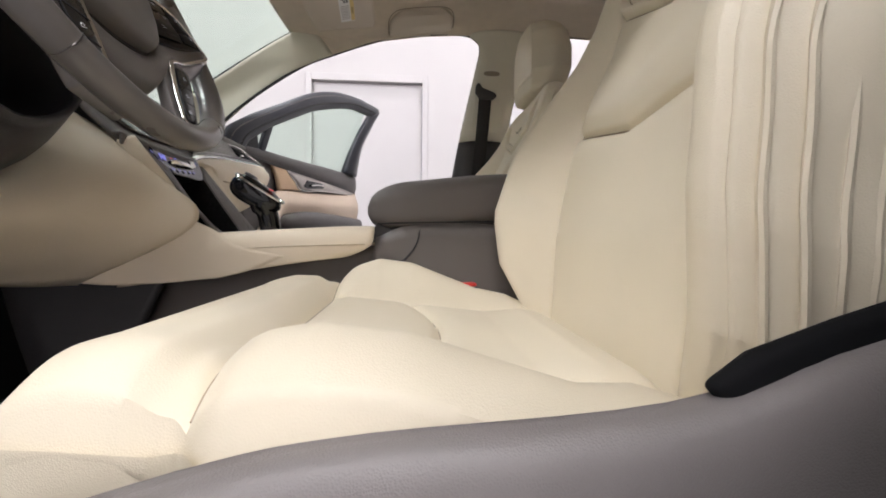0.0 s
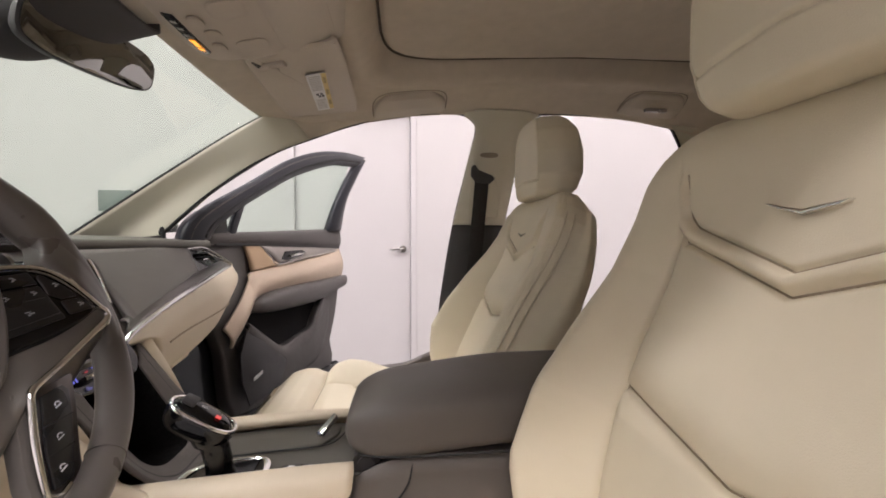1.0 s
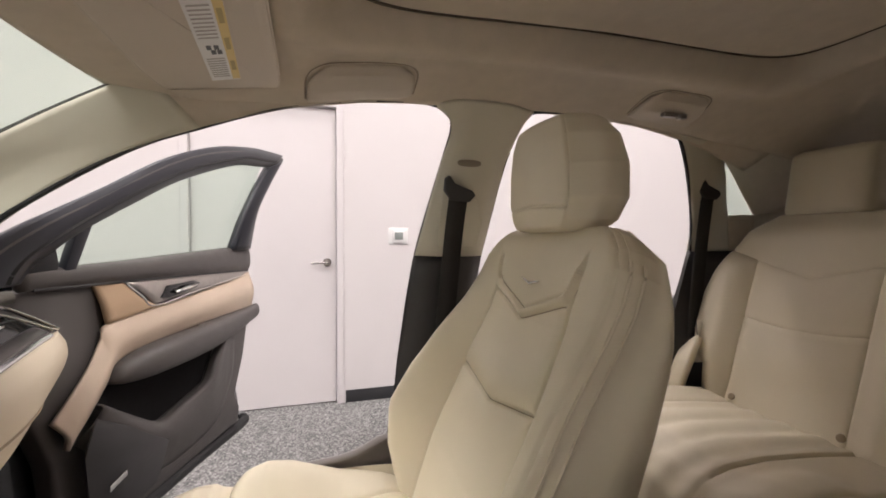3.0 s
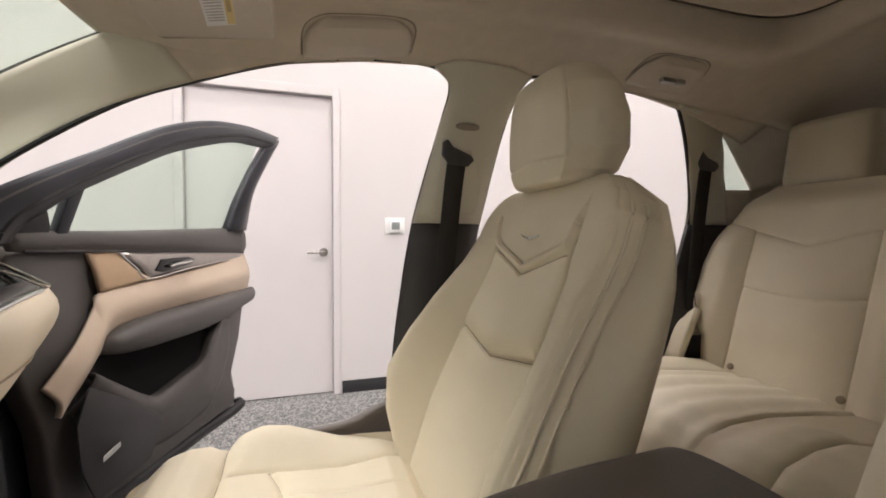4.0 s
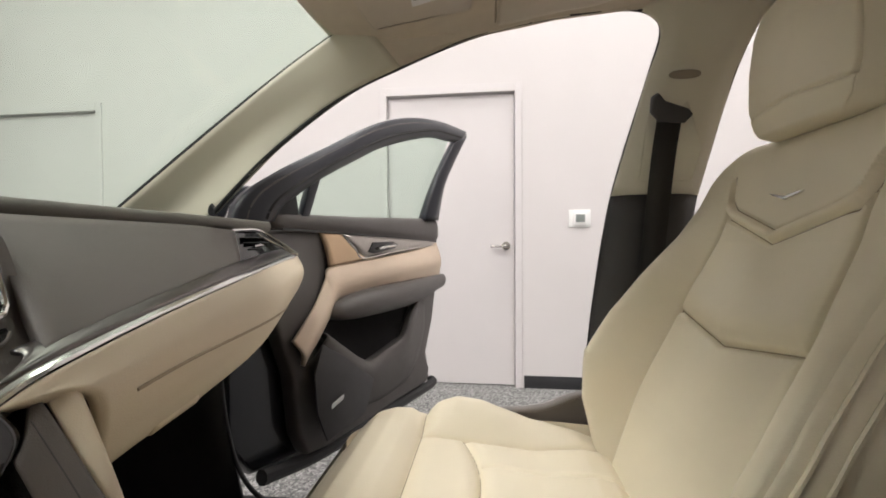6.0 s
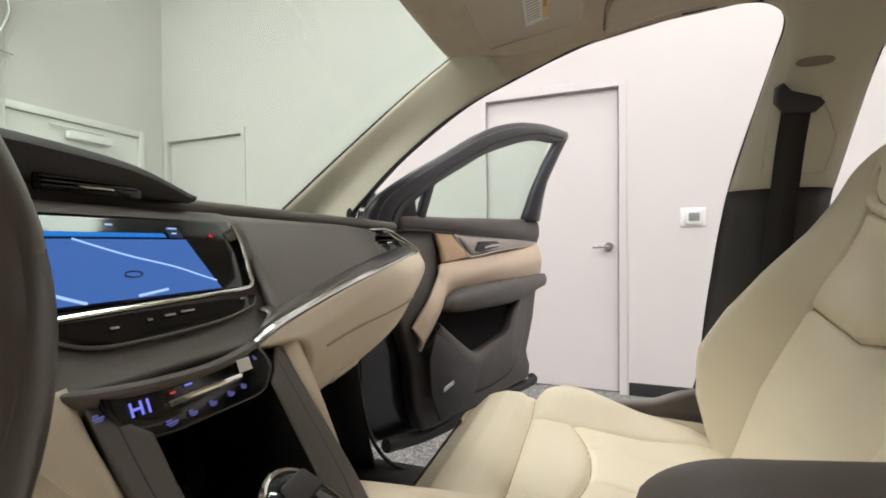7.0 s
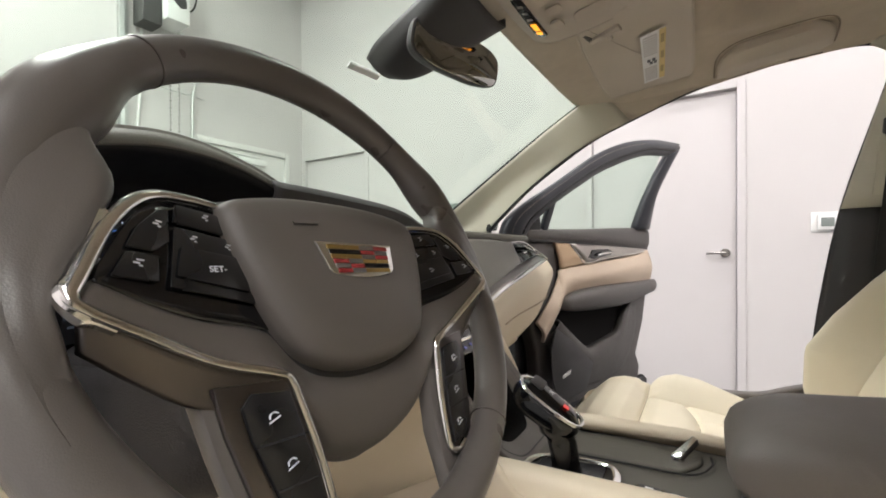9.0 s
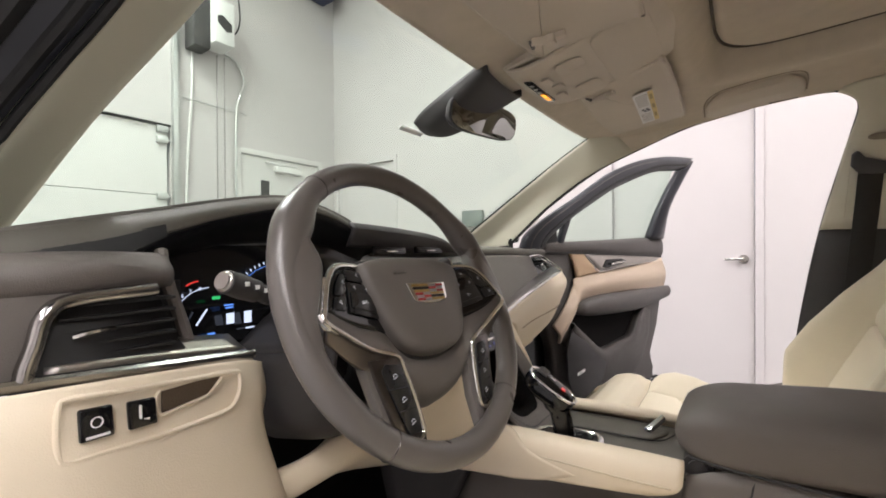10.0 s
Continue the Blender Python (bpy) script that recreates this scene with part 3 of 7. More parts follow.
# unseen rear door of the driver side, added to keep light out
rd = thing("rear_blocker", (1.1, 2 * YB - 2.1, 0.5), "unseen rear door added to block light, with a dark pane", "car door", kind="structure")
part("panel", net([mirror_y([(0.66, 2.10, 0.45), (1.0, 2.11, 0.45), (1.5, 2.11, 0.45)]), mirror_y([(0.66, 2.12, 0.8), (1.0, 2.13, 0.8), (1.5, 2.13, 0.8)]), mirror_y([(0.66, 2.10, 1.15), (1.0, 2.11, 1.15), (1.5, 2.11, 1.15)])], 10, 10), DOOR_VINYL, rd, solid=0.03)
part("pane", net([mirror_y([(0.70, 2.11, 1.14), (1.0, 2.12, 1.14), (1.5, 2.12, 1.14)]), mirror_y([(0.72, 1.975, 1.52), (1.0, 1.965, 1.53), (1.42, 1.985, 1.50)])], 10, 8), pane_material("rear_dimming_glass", (0.42, 0.44, 0.43)), rd, "dark pane added to dim the rear cabin", solid=0.004)
# windshield
whole("windshield", net([WS_DRIVER, [(-0.85, YC, 1.055), (-0.62, YC, 1.17), (-0.35, YC, 1.295), (-0.11, YC, 1.40), (0.045, YC, 1.462)], WS_EDGE], 24, 24), WINDSHIELD, "green-tinted laminated windshield", "windshield", "structure", solid=0.005).visible_shadow = False
for m in (False, True):
    whole("glass_seal", tube(WS_DRIVER if m else WS_EDGE, 0.005, 6), RUBBER, "black edge of the windshield", "trim", "structure")

# ---- front seats ----
PLANE_Z = (0.66, 0.70, 0.80, 0.92, 1.0, 1.067, 1.127, 1.2, 1.3)
PLANE_X = (-0.109, -0.094, -0.057, 0.0, 0.036, 0.068, 0.089, 0.110, 0.138)


class SeatForm:
    """One seat's setting: its middle, extra recline, the backrest's foot and the cushion's place."""
    def __init__(self, cy, tilt, x0, dz, cx, cz, bk, bb, hx, foot=0.0):
        self.bk, self.bb, self.hx, self.foot = bk, bb, hx, foot
        self.cy, self.tilt, self.x0, self.dz, self.cx, self.cz = cy, tilt, x0, dz, cx, cz
        a = math.atan(0.42 + tilt)
        self.nf = Vector((-math.cos(a), 0, math.sin(a)))

    def plane(self, y, z):
        return Vector((self.x0 + float(np.interp(z, PLANE_Z, PLANE_X)) + self.tilt * (z - 0.92) + self.foot * max(0.0, 0.92 - z), self.cy + y, z + self.dz))


def back_half_width(z):
    """Half the width at the piped front edge of the bolsters."""
    return float(np.interp(z, [0.66, 0.74, 0.80, 0.86, 0.95, 1.05, 1.12, 1.17, 1.2, 1.225, 1.24], [0.195, 0.232, 0.240, 0.240, 0.233, 0.229, 0.231, 0.228, 0.212, 0.185, 0.15]))


def back_side_width(z):
    """Half the width of the flaring side panels."""
    return float(np.interp(z, [0.66, 0.74, 0.80, 0.90, 1.0, 1.1, 1.15, 1.2, 1.24], [0.20, 0.248, 0.266, 0.272, 0.270, 0.260, 0.248, 0.226, 0.16]))


def insert_edge(z):
    return float(np.interp(z, [0.66, 0.75, 0.85, 0.94, 1.01, 1.1, 1.2], [0.140, 0.150, 0.155, 0.149, 0.143, 0.135, 0.14]))


def bolster(z):
    return float(np.interp(z, [0.66, 0.74, 0.82, 0.90, 0.98, 1.06, 1.12, 1.2], [0.014, 0.064, 0.090, 0.082, 0.062, 0.036, 0.018, 0.004]))


def vee_line(ay):
    return 1.066 + 0.040 * min(1.0, ay / 0.125) + 2.9 * max(0.0, ay - 0.125)


def vee_stretch(ay):
    return 1.0 + 1.4 * sstep(0.105, 0.15, ay)


def lumbar_line(ay):
    return 0.925 + 0.024 * min(1.2, ay / 0.147)


def back_depth(y, z, bb):
    """How far the backrest stands forward of its reclined plane."""
    ay, w, yi, b = abs(y), back_half_width(z), insert_edge(z), bolster(z) * float(np.interp(z, (0.74, 0.82, 0.90, 1.06), bb[1 if y > 0 else 0]))
    crest = w - 0.032
    if ay < yi:
        d = 0.004 * (ay / yi) ** 2
    elif ay < crest:
        d = 0.004 + (b - 0.004) * sstep(0, 1, (ay - yi) / (crest - yi))
    else:
        d = b - 0.022 * ((ay - crest) / 0.032) ** 2
    lum, vee = lumbar_line(ay), vee_line(ay)
    g = roll = 0.0
    if ay < yi:
        g = math.exp(-((z - lum) / 0.0036) ** 2)
        roll = math.exp(-((z - lum) / 0.016) ** 2)
        d += 0.011 * math.exp(-((z - lum - 0.036) / 0.034) ** 2) * (1 - (ay / yi) ** 4)
    if z < vee + 0.01:
        g = max(g, math.exp(-((ay - yi) / 0.003) ** 2))
        roll = max(roll, 0.8 * math.exp(-((ay - yi) / 0.012) ** 2))
    if ay < 0.2:
        dv = (z - vee) / vee_stretch(ay)
        fade = sstep(1.19, 1.15, z)
        g = max(g, fade * math.exp(-(dv / 0.0032) ** 2), 0.8 * fade * math.exp(-((dv - 0.018) / 0.003) ** 2))
        d += 0.007 * fade * math.exp(-((dv - 0.009) / 0.008) ** 2)
    d -= 0.008 * g + 0.006 * roll
    for o in (0.016, 0.006):
        d -= 0.004 * math.exp(-((ay - (w - o)) / 0.002) ** 2)
    return d


def back_point(sf, y, z, off=0.0):
    return sf.plane(y, z) + sf.nf * (back_depth(y, z, sf.bb) + off)


def backrest_mesh(sf):
    rows = []
    for i in range(400):
        s = i / 399
        z = 0.66 + 0.58 * s
        w, wb = back_half_width(z), back_side_width(z) + 0.1 * sf.foot * max(0.0, min(1.0, (z - 0.85) / 0.1, (1.22 - z) / 0.1))
        t = float(np.interp(z, [0.66, 0.9, 1.1, 1.24], [0.10, 0.122, 0.108, 0.095]))
        k = max(0.0, (z - 1.18) / 0.06)
        close = math.sqrt(max(0.0, 1 - k * k))
        c = sf.plane(0, z)
        ye = w - 0.004
        front = [(y, back_depth(y, z, sf.bb)) for y in (ye * (2 * j / 239 - 1) for j in range(240))]
        sides = []
        for sg in (1, -1):
            de = back_depth(sg * ye, z, sf.bb)
            sides.append([(sg * a, d, 0) for a, d in ((ye, de), (w + 0.003, de - 0.012), (w + (wb - w) * 0.45, de - 0.04), (wb, (de - t) * 0.55), (wb - 0.001, -t + 0.03), (wb - 0.03, -t + 0.004), (wb - 0.1, -t - 0.006))])
        ctrl = sides[0] + [(0, -t - 0.01, 0)] + sides[1][::-1]
        prof = front + [(q.x, q.y) for q in spline(ctrl, 64)[1:-1]]
        m = -t * 0.45
        rows.append([c + Vector((0, y, 0)) + sf.nf * (m + (d - m) * (0.25 + 0.75 * close)) for y, d in prof])
    return skin(rows, True, True)


def cushion_top(x, y, bk):
    ay = abs(y)
    k = bk[0] if y < 0 else bk[1]
    xj = 0.575 - 1.4 * bk[2]
    zt = float(np.interp(x, [0.07, 0.10, 0.135, 0.17, 0.20, 0.232, 0.26, 0.34, 0.44, xj - 0.05, xj - 0.02, xj, xj + 0.012], [0.662, 0.702, 0.728, 0.735, 0.732, 0.716, 0.716, 0.706, 0.693, 0.696, 0.690, 0.674, 0.655]))
    w = cushion_width(x)
    yi = float(np.interp(x, [0.07, 0.22, 0.4, 0.62], [0.15, 0.128, 0.142, 0.165]))
    bt = k * float(np.interp(x, [0.07, 0.17, 0.215, 0.25, 0.29, 0.34, 0.44, 0.52, 0.58, 0.62], [0.0, 0.002, 0.004, 0.026, 0.040, 0.040, 0.018, 0.000, -0.008, -0.012]))
    crest = w - 0.05
    z = zt
    if ay > yi:
        z += bt * sstep(0, 1, (ay - yi) / (crest - yi)) if ay < crest else bt - 0.022 * ((ay - crest) / 0.05) ** 2
    g = 0.8 * math.exp(-((x - 0.232) / 0.004) ** 2)
    roll = math.exp(-((x - 0.232) / 0.018) ** 2)
    if x > 0.225:
        g = max(g, math.exp(-((ay - yi) / 0.004) ** 2))
        roll = max(roll, math.exp(-((ay - yi) / 0.014) ** 2))
    if ay < yi and x > 0.25:
        h = x - 0.345 - bk[2] + 0.035 * (ay / yi) ** 2
        g = max(g, math.exp(-(h / 0.004) ** 2), 0.7 * math.exp(-((ay - 0.055) / 0.004) ** 2) * (1 if x > 0.345 and bk[2] == 0 else 0))
        roll = max(roll, math.exp(-(h / 0.016) ** 2))
    return z - 0.007 * g - 0.006 * roll


def cushion_width(x):
    return float(np.interp(x, [0.07, 0.12, 0.2, 0.225, 0.25, 0.3, 0.48, 0.62], [0.20, 0.222, 0.235, 0.236, 0.252, 0.264, 0.262, 0.24]))


def cushion_mesh(sf):
    rows = []
    n = 150
    for i in range(n):
        x = 0.07 + 0.56 * i / (n - 1)
        q = min(1.0, (x - 0.07) / 0.085)
        nose = math.sqrt(max(0.0, 1 - (1 - q) ** 2))
        w, zb = cushion_width(x), 0.60
        pinch = 0.008 * math.exp(-((x - 0.232) / 0.008) ** 2)
        ye = w - 0.004
        top = [(y, cushion_top(x, y, sf.bk)) for y in (ye * (2 * j / 159 - 1) for j in range(160))]
        ze, zn = cushion_top(x, ye, sf.bk), cushion_top(x, -ye, sf.bk)
        w -= pinch
        ctrl = [(ye, ze, 0), (w + 0.004, ze - 0.03, 0), (w + 0.006, 0.69, 0), (w - 0.004, 0.635, 0), (w - 0.03, zb, 0), (0, zb, 0), (-w + 0.03, zb, 0), (-w + 0.004, 0.635, 0), (-w - 0.006, 0.69, 0), (-w - 0.004, zn - 0.03, 0), (-ye, zn, 0)]
        prof = top + [(p.x, p.y) for p in spline(ctrl, 50)[1:-1]]
        zm = 0.66
        rows.append([Vector((x + sf.cx, sf.cy + y * (0.88 + 0.12 * nose), sf.cz + zm + (z - zm) * (0.3 + 0.7 * nose))) for y, z in prof])
    return skin(rows, True, True)


HEAD_S = (0.0, 0.10, 0.28, 0.55, 0.80, 0.93, 1.0)


def head_size(s):
    """Half-widths of the front face and of the body, and the depth from front to back, at a share of the headrest's height."""
    return [float(np.interp(s, HEAD_S, v)) for v in ((0.074, 0.090, 0.102, 0.102, 0.092, 0.080, 0.070), (0.094, 0.116, 0.134, 0.134, 0.120, 0.102, 0.086), (0.078, 0.098, 0.108, 0.108, 0.100, 0.082, 0.062))]


def headrest_mesh(sf, z0=1.221, high=0.200):
    rows = []
    n = 110
    base = sf.plane(0, 1.232)
    for i in range(n):
        s = i / (n - 1)
        fw, bw, dep = head_size(s)
        e = min(1.0, s / 0.05, (1 - s) / 0.05)
        e = math.sqrt(max(0.0, 1 - (1 - e) ** 2))
        x0 = base.x + sf.hx - 0.012 + 0.016 * (1 - e) + 0.03 * max(0.0, s - 0.78) ** 1.2 + 0.012 * max(0.0, 0.25 - s)
        half = [(0.0, -0.006), (fw * 0.5, -0.004), (fw * 0.93, 0.001), (fw, 0.005), (fw * 1.04, 0.006), (bw * 0.97, dep * 0.42), (bw, dep * 0.68), (bw * 0.96, dep * 0.92), (bw * 0.78, dep), (0.0, dep + 0.004)]
        k = 0.90 + 0.10 * e
        right = [(p.x, p.y) for p in spline([(a, d, 0) for a, d in half], 90)]
        pts = []
        for a, d in right + [(-a, d) for a, d in reversed(right[1:-1])]:
            dx = 0.0
            if d < dep * 0.3:
                if s > 0.20:
                    dx += 0.004 * math.exp(-((abs(a) - fw) / 0.0022) ** 2)
                if abs(a) < fw:
                    dx += 0.0035 * math.exp(-((s - 0.20 - 0.03 * (1 - abs(a) / fw)) / 0.011) ** 2)
            pts.append(Vector((x0 + d * (0.8 + 0.2 * e) + dx, sf.cy + a * k, z0 + sf.dz + high * s)))
        rows.append(pts)
    return skin(rows, True, True)


def mirrored(pts):
    return [pts, [(-a, b) for a, b in pts]]


def build_seat(sf, label):
    st = thing("front_seat", (sf.x0 - 0.3, sf.cy, 0.42), label, "car seat", "front seats")
    back = part("backrest", backrest_mesh(sf), CREAM, st)
    cush = part("cushion", cushion_mesh(sf), CREAM, st)
    part("headrest", headrest_mesh(sf), CREAM, st)
    for dy in (-0.05, 0.05):
        t = sf.plane(dy, 1.19)
        part("headrest_post", tube([t + Vector((0.04, 0, 0)), t + Vector((0.055 + sf.hx * 0.8, 0, 0.07))], 0.006, 10), CHROME, st)
    part("emblem", slab([back_point(sf, y, z, 0.001) for y, z in ((-0.035, 1.1345), (-0.012, 1.1315), (0, 1.1292), (0.012, 1.1315), (0.035, 1.1365), (0.026, 1.1325), (0.0, 1.1248), (-0.026, 1.1305))], sf.nf * 0.004, 0.001), CHROME, back, "small silver wing emblem")
    zs = [0.69 + 0.495 * k / 36 for k in range(37)]
    # sewn seams: brown tubes in the grooves paint the crease shade
    lines = mirrored([(insert_edge(z), z) for z in (0.70 + 0.40 * k / 30 for k in range(31))])
    lines.append([(y, lumbar_line(abs(y))) for y in (insert_edge(0.95) * (k / 12 - 1) for k in range(25))])
    for o in (0.0, 0.018):
        lines.append([(y, vee_line(abs(y)) + o * vee_stretch(abs(y))) for y in ((0.145 - o * 0.5) * (k / 20 - 1) for k in range(41))])
    for ln in lines:
        part("seam", tube([back_point(sf, y, z, 0.0004) for y, z in ln], 0.0011, 5, 120), SEAM, back, "sewn seam with its crease shade in the colour")
    cl = mirrored([(float(np.interp(x, [0.07, 0.22, 0.4, 0.62], [0.15, 0.128, 0.142, 0.165])), x) for x in (0.235 + 0.30 * k / 20 for k in range(21))])
    cl.append([(0.232 * (k / 20 - 1), 0.232) for k in range(41)])
    cl.append([(0.136 * (k / 12 - 1), 0.345 + sf.bk[2] - 0.035 * (k / 12 - 1) ** 2) for k in range(25)])
    for ln in cl:
        part("seam", tube([Vector((x + sf.cx, sf.cy + y, cushion_top(x, y, sf.bk) + sf.cz + 0.0004)) for y, x in ln], 0.0011, 5, 100), SEAM, cush, "sewn seam with its crease shade in the colour")
    for sg in (-1, 1):
        for o, dn in ((-0.001, 0.0), (0.004, 0.016)):
            part("piping", tube([sf.plane(sg * (back_half_width(z) + o + (0.004 if dn else 0)), z) + sf.nf * (back_depth(sg * (back_half_width(z) - 0.004), z, sf.bb) - dn) for z in zs], 0.0024, 6, 100), CREAM, back, "raised leather piping along the bolster")
    if sf.foot:
        for o in (0.036, 0.050):
            part("piping", tube([sf.plane(-(back_half_width(z) + (back_side_width(z) - back_half_width(z)) * o * 11), z) + sf.nf * (back_depth(-(back_half_width(z) - 0.004), z, sf.bb) - o) for z in zs], 0.0024, 6, 100), CREAM, back, "raised leather piping along the side panel")
        # black slab paints the shaded gap between side shield and backrest
        part("gap_shade", slab([(0.548, 0.714, 0.752), (0.570, 0.714, 0.768), (0.61, 0.712, 0.783), (0.68, 0.710, 0.805), (0.73, 0.710, 0.79), (0.72, 0.712, 0.70), (0.60, 0.714, 0.72)], (0, -0.012, 0), 0.006, 3), MATTE, st, "black slab drawn as the dark gap between shield and backrest")
    x, cy, z = sf.cx, sf.cy, sf.cz
    part("base", merged(box(x + 0.12, x + 0.64, cy - 0.22, cy + 0.22, 0.43, 0.61, 0.02), box(x + 0.1, x + 0.7, cy - 0.22, cy - 0.18, 0.42, 0.47, 0.01), box(x + 0.1, x + 0.7, cy + 0.18, cy + 0.22, 0.42, 0.47, 0.01)), DARK, st, "dark seat frame on floor rails")
    for sg in (-1, 1):
        yy = cy + sg * 0.268
        rise = 0.020 if sg * (cy - YC) > 0 else -0.05
        cs = [[(0.14, -0.020, 0.635), (0.25, -0.008, 0.672), (0.32, -0.004, 0.686), (0.46, -0.004, 0.698), (0.54, 0.0, 0.728), (0.66, 0.0, 0.765)], [(0.13, 0.0, 0.615), (0.25, 0.012, 0.652), (0.32, 0.014, 0.666), (0.46, 0.014, 0.676), (0.55, 0.018, 0.704), (0.70, 0.016, 0.735)], [(0.12, 0.006, 0.54), (0.30, 0.012, 0.55), (0.46, 0.012, 0.56), (0.64, 0.01, 0.58), (0.76, 0.0, 0.65)], [(0.14, 0.0, 0.47), (0.30, 0.0, 0.46), (0.46, 0.0, 0.46), (0.66, 0.0, 0.48), (0.8, 0.0, 0.58)]]
        part("side_shield", net([[(a + x, yy + sg * b, c + z + (rise if k < 2 else 0)) for a, b, c in cv] for k, cv in enumerate(cs)], 28, 18), SHIELD, st, "grey plastic seat side shield", solid=0.014)
    return st


SEAT_Y = YC + 0.400
build_seat(SeatForm(SEAT_Y, 0.0, 0.647, 0.0, -0.03, 0.0, (1.0, 1.0, 0.0), ((0.45,) * 4, (1.05,) * 4), -0.013), "cream leather passenger seat with panel seams and a silver wing emblem")
build_seat(SeatForm(SEAT_Y - 0.786, -0.10, 0.650, 0.014, 0.080, 0.022, (0.9, 1.2, 0.025), ((0.5, 0.57, 0.73, 1.0), (1.1, 0.95, 0.9, 0.8)), -0.030, 0.2), "cream leather driver seat set upright behind the steering wheel")

# ---- front passenger door, wide open ----
DO, DD = Vector((-0.20, 2.05, 0)), Vector((0.26, 0.966, 0)).normalized()
DN = Vector((DD.y, -DD.x, 0))


def dp(a, z, n=0.0):
    """Point of the open door: a along it from the hinge, z up, n towards the cabin; the window frame leans in above the sill."""
    return DO + DD * a + DN * (n + max(0.0, z - 1.12) * 0.27) + Vector((0, 0, z))


def dps(pts, n=0.0):
    return [dp(*p) if len(p) == 3 else dp(p[0], p[1], n) for p in pts]


door = thing("car_door", dp(0.5, 0.4), "wide open car door with grey, cream and tan trim", "car door")
part("outer_shell", slab(dps([(-0.05, 0.60), (0.02, 0.50), (0.2, 0.46), (1.02, 0.39), (1.10, 0.40), (1.08, 0.5), (1.04, 0.62), (1.08, 0.85), (1.09, 0.92), (1.04, 1.15), (0.0, 1.12), (-0.05, 1.0)], -0.06), -DN * 0.10, 0.012, 3), BODY, door, "dark painted outer door panel")
part("inner_panel", slab(dps([(0.105, 0.72), (0.125, 0.56), (0.16, 0.49), (0.25, 0.475), (0.96, 0.44), (0.975, 0.50), (0.935, 0.565), (1.015, 0.71), (1.055, 0.84), (1.075, 0.92), (1.03, 1.08), (0.99, 1.13), (0.03, 1.10), (0.015, 1.0), (0.06, 0.84)], -0.055), DN * 0.05, 0.012, 3), DOOR_VINYL, door)
part("sill_pad", net([dps([(0.03, 1.137, -0.03), (0.3, 1.142, -0.03), (0.65, 1.155, -0.03), (1.0, 1.168, -0.03)]), dps([(0.02, 1.138, 0.0), (0.3, 1.14, 0.01), (0.65, 1.15, 0.012), (1.01, 1.16, 0.005)]), dps([(0.02, 1.12, 0.008), (0.3, 1.118, 0.022), (0.65, 1.11, 0.025), (1.03, 1.10, 0.015)]), dps([(0.03, 1.105, 0.0), (0.3, 1.098, 0.008), (0.65, 1.085, 0.01), (1.03, 1.07, 0.004)])], 30, 14), DOOR_VINYL, door, "padded grey sill", solid=0.01)
part("sill_trim", tube(dps([(0.06, 1.103, 0.006), (0.3, 1.096, 0.012), (0.65, 1.083, 0.014), (1.03, 1.068, 0.008)]), 0.004, 6), DARK, door)
part("tan_inlay", net([dps([(0.215, 1.098, 0.0), (0.225, 1.05, 0.012), (0.237, 1.0, 0.014)]), dps([(0.292, 1.096, 0.006), (0.345, 1.048, 0.016), (0.412, 1.016, 0.018)])], 12, 8), WOOD, door, "tan suede inlay", solid=0.012)
C_TOP = [(0.087, 0.821), (0.124, 0.852), (0.177, 0.903), (0.219, 0.963), (0.24, 0.998), (0.39, 1.008), (0.62, 1.022), (0.895, 1.045), (1.02, 1.062)]
C_BOT = [(0.121, 0.748), (0.145, 0.775), (0.174, 0.80), (0.225, 0.853), (0.275, 0.905), (0.40, 0.915), (0.62, 0.918), (0.86, 0.912), (1.04, 0.905)]
part("cream_panel", net([dps(C_TOP, 0.010), dps([((a + c) / 2, (b + d) / 2, 0.028) for (a, b), (c, d) in zip(C_TOP, C_BOT)]), dps(C_BOT, 0.012)], 60, 14), DOOR_CREAM, door, "stitched beige leather panel sweeping down", solid=0.012)
part("silver_bezel", net([dps([(0.30, 1.092, 0.012), (0.6, 1.082, 0.016), (0.85, 1.072, 0.014), (1.02, 1.064, 0.008)]), dps([(0.36, 1.055, 0.020), (0.6, 1.058, 0.022), (0.85, 1.058, 0.018), (1.02, 1.060, 0.009)]), dps([(0.40, 1.022, 0.02), (0.6, 1.036, 0.022), (0.85, 1.047, 0.018), (1.02, 1.056, 0.009)])], 24, 8), SILVER, door, "silver bezel", solid=0.006)
part("handle_cup", slab(dps([(0.42, 1.036, 0.022), (0.46, 1.03, 0.022), (0.60, 1.046, 0.024), (0.62, 1.06, 0.024), (0.58, 1.07, 0.024), (0.45, 1.068, 0.022)]), DN * 0.006, 0.002), PIANO, door)
part("inside_handle", tube(dps([(0.475, 1.046, 0.032), (0.52, 1.054, 0.042), (0.585, 1.058, 0.034)]), 0.008, 10, 16, flat=0.6), CHROME, door, "chrome inside handle")
part("bezel_edge", tube(dps([(0.30, 1.09, 0.016), (0.35, 1.05, 0.022), (0.40, 1.018, 0.024), (0.6, 1.033, 0.026), (0.85, 1.046, 0.022), (1.02, 1.056, 0.012)]), 0.0025, 6), CHROME, door)
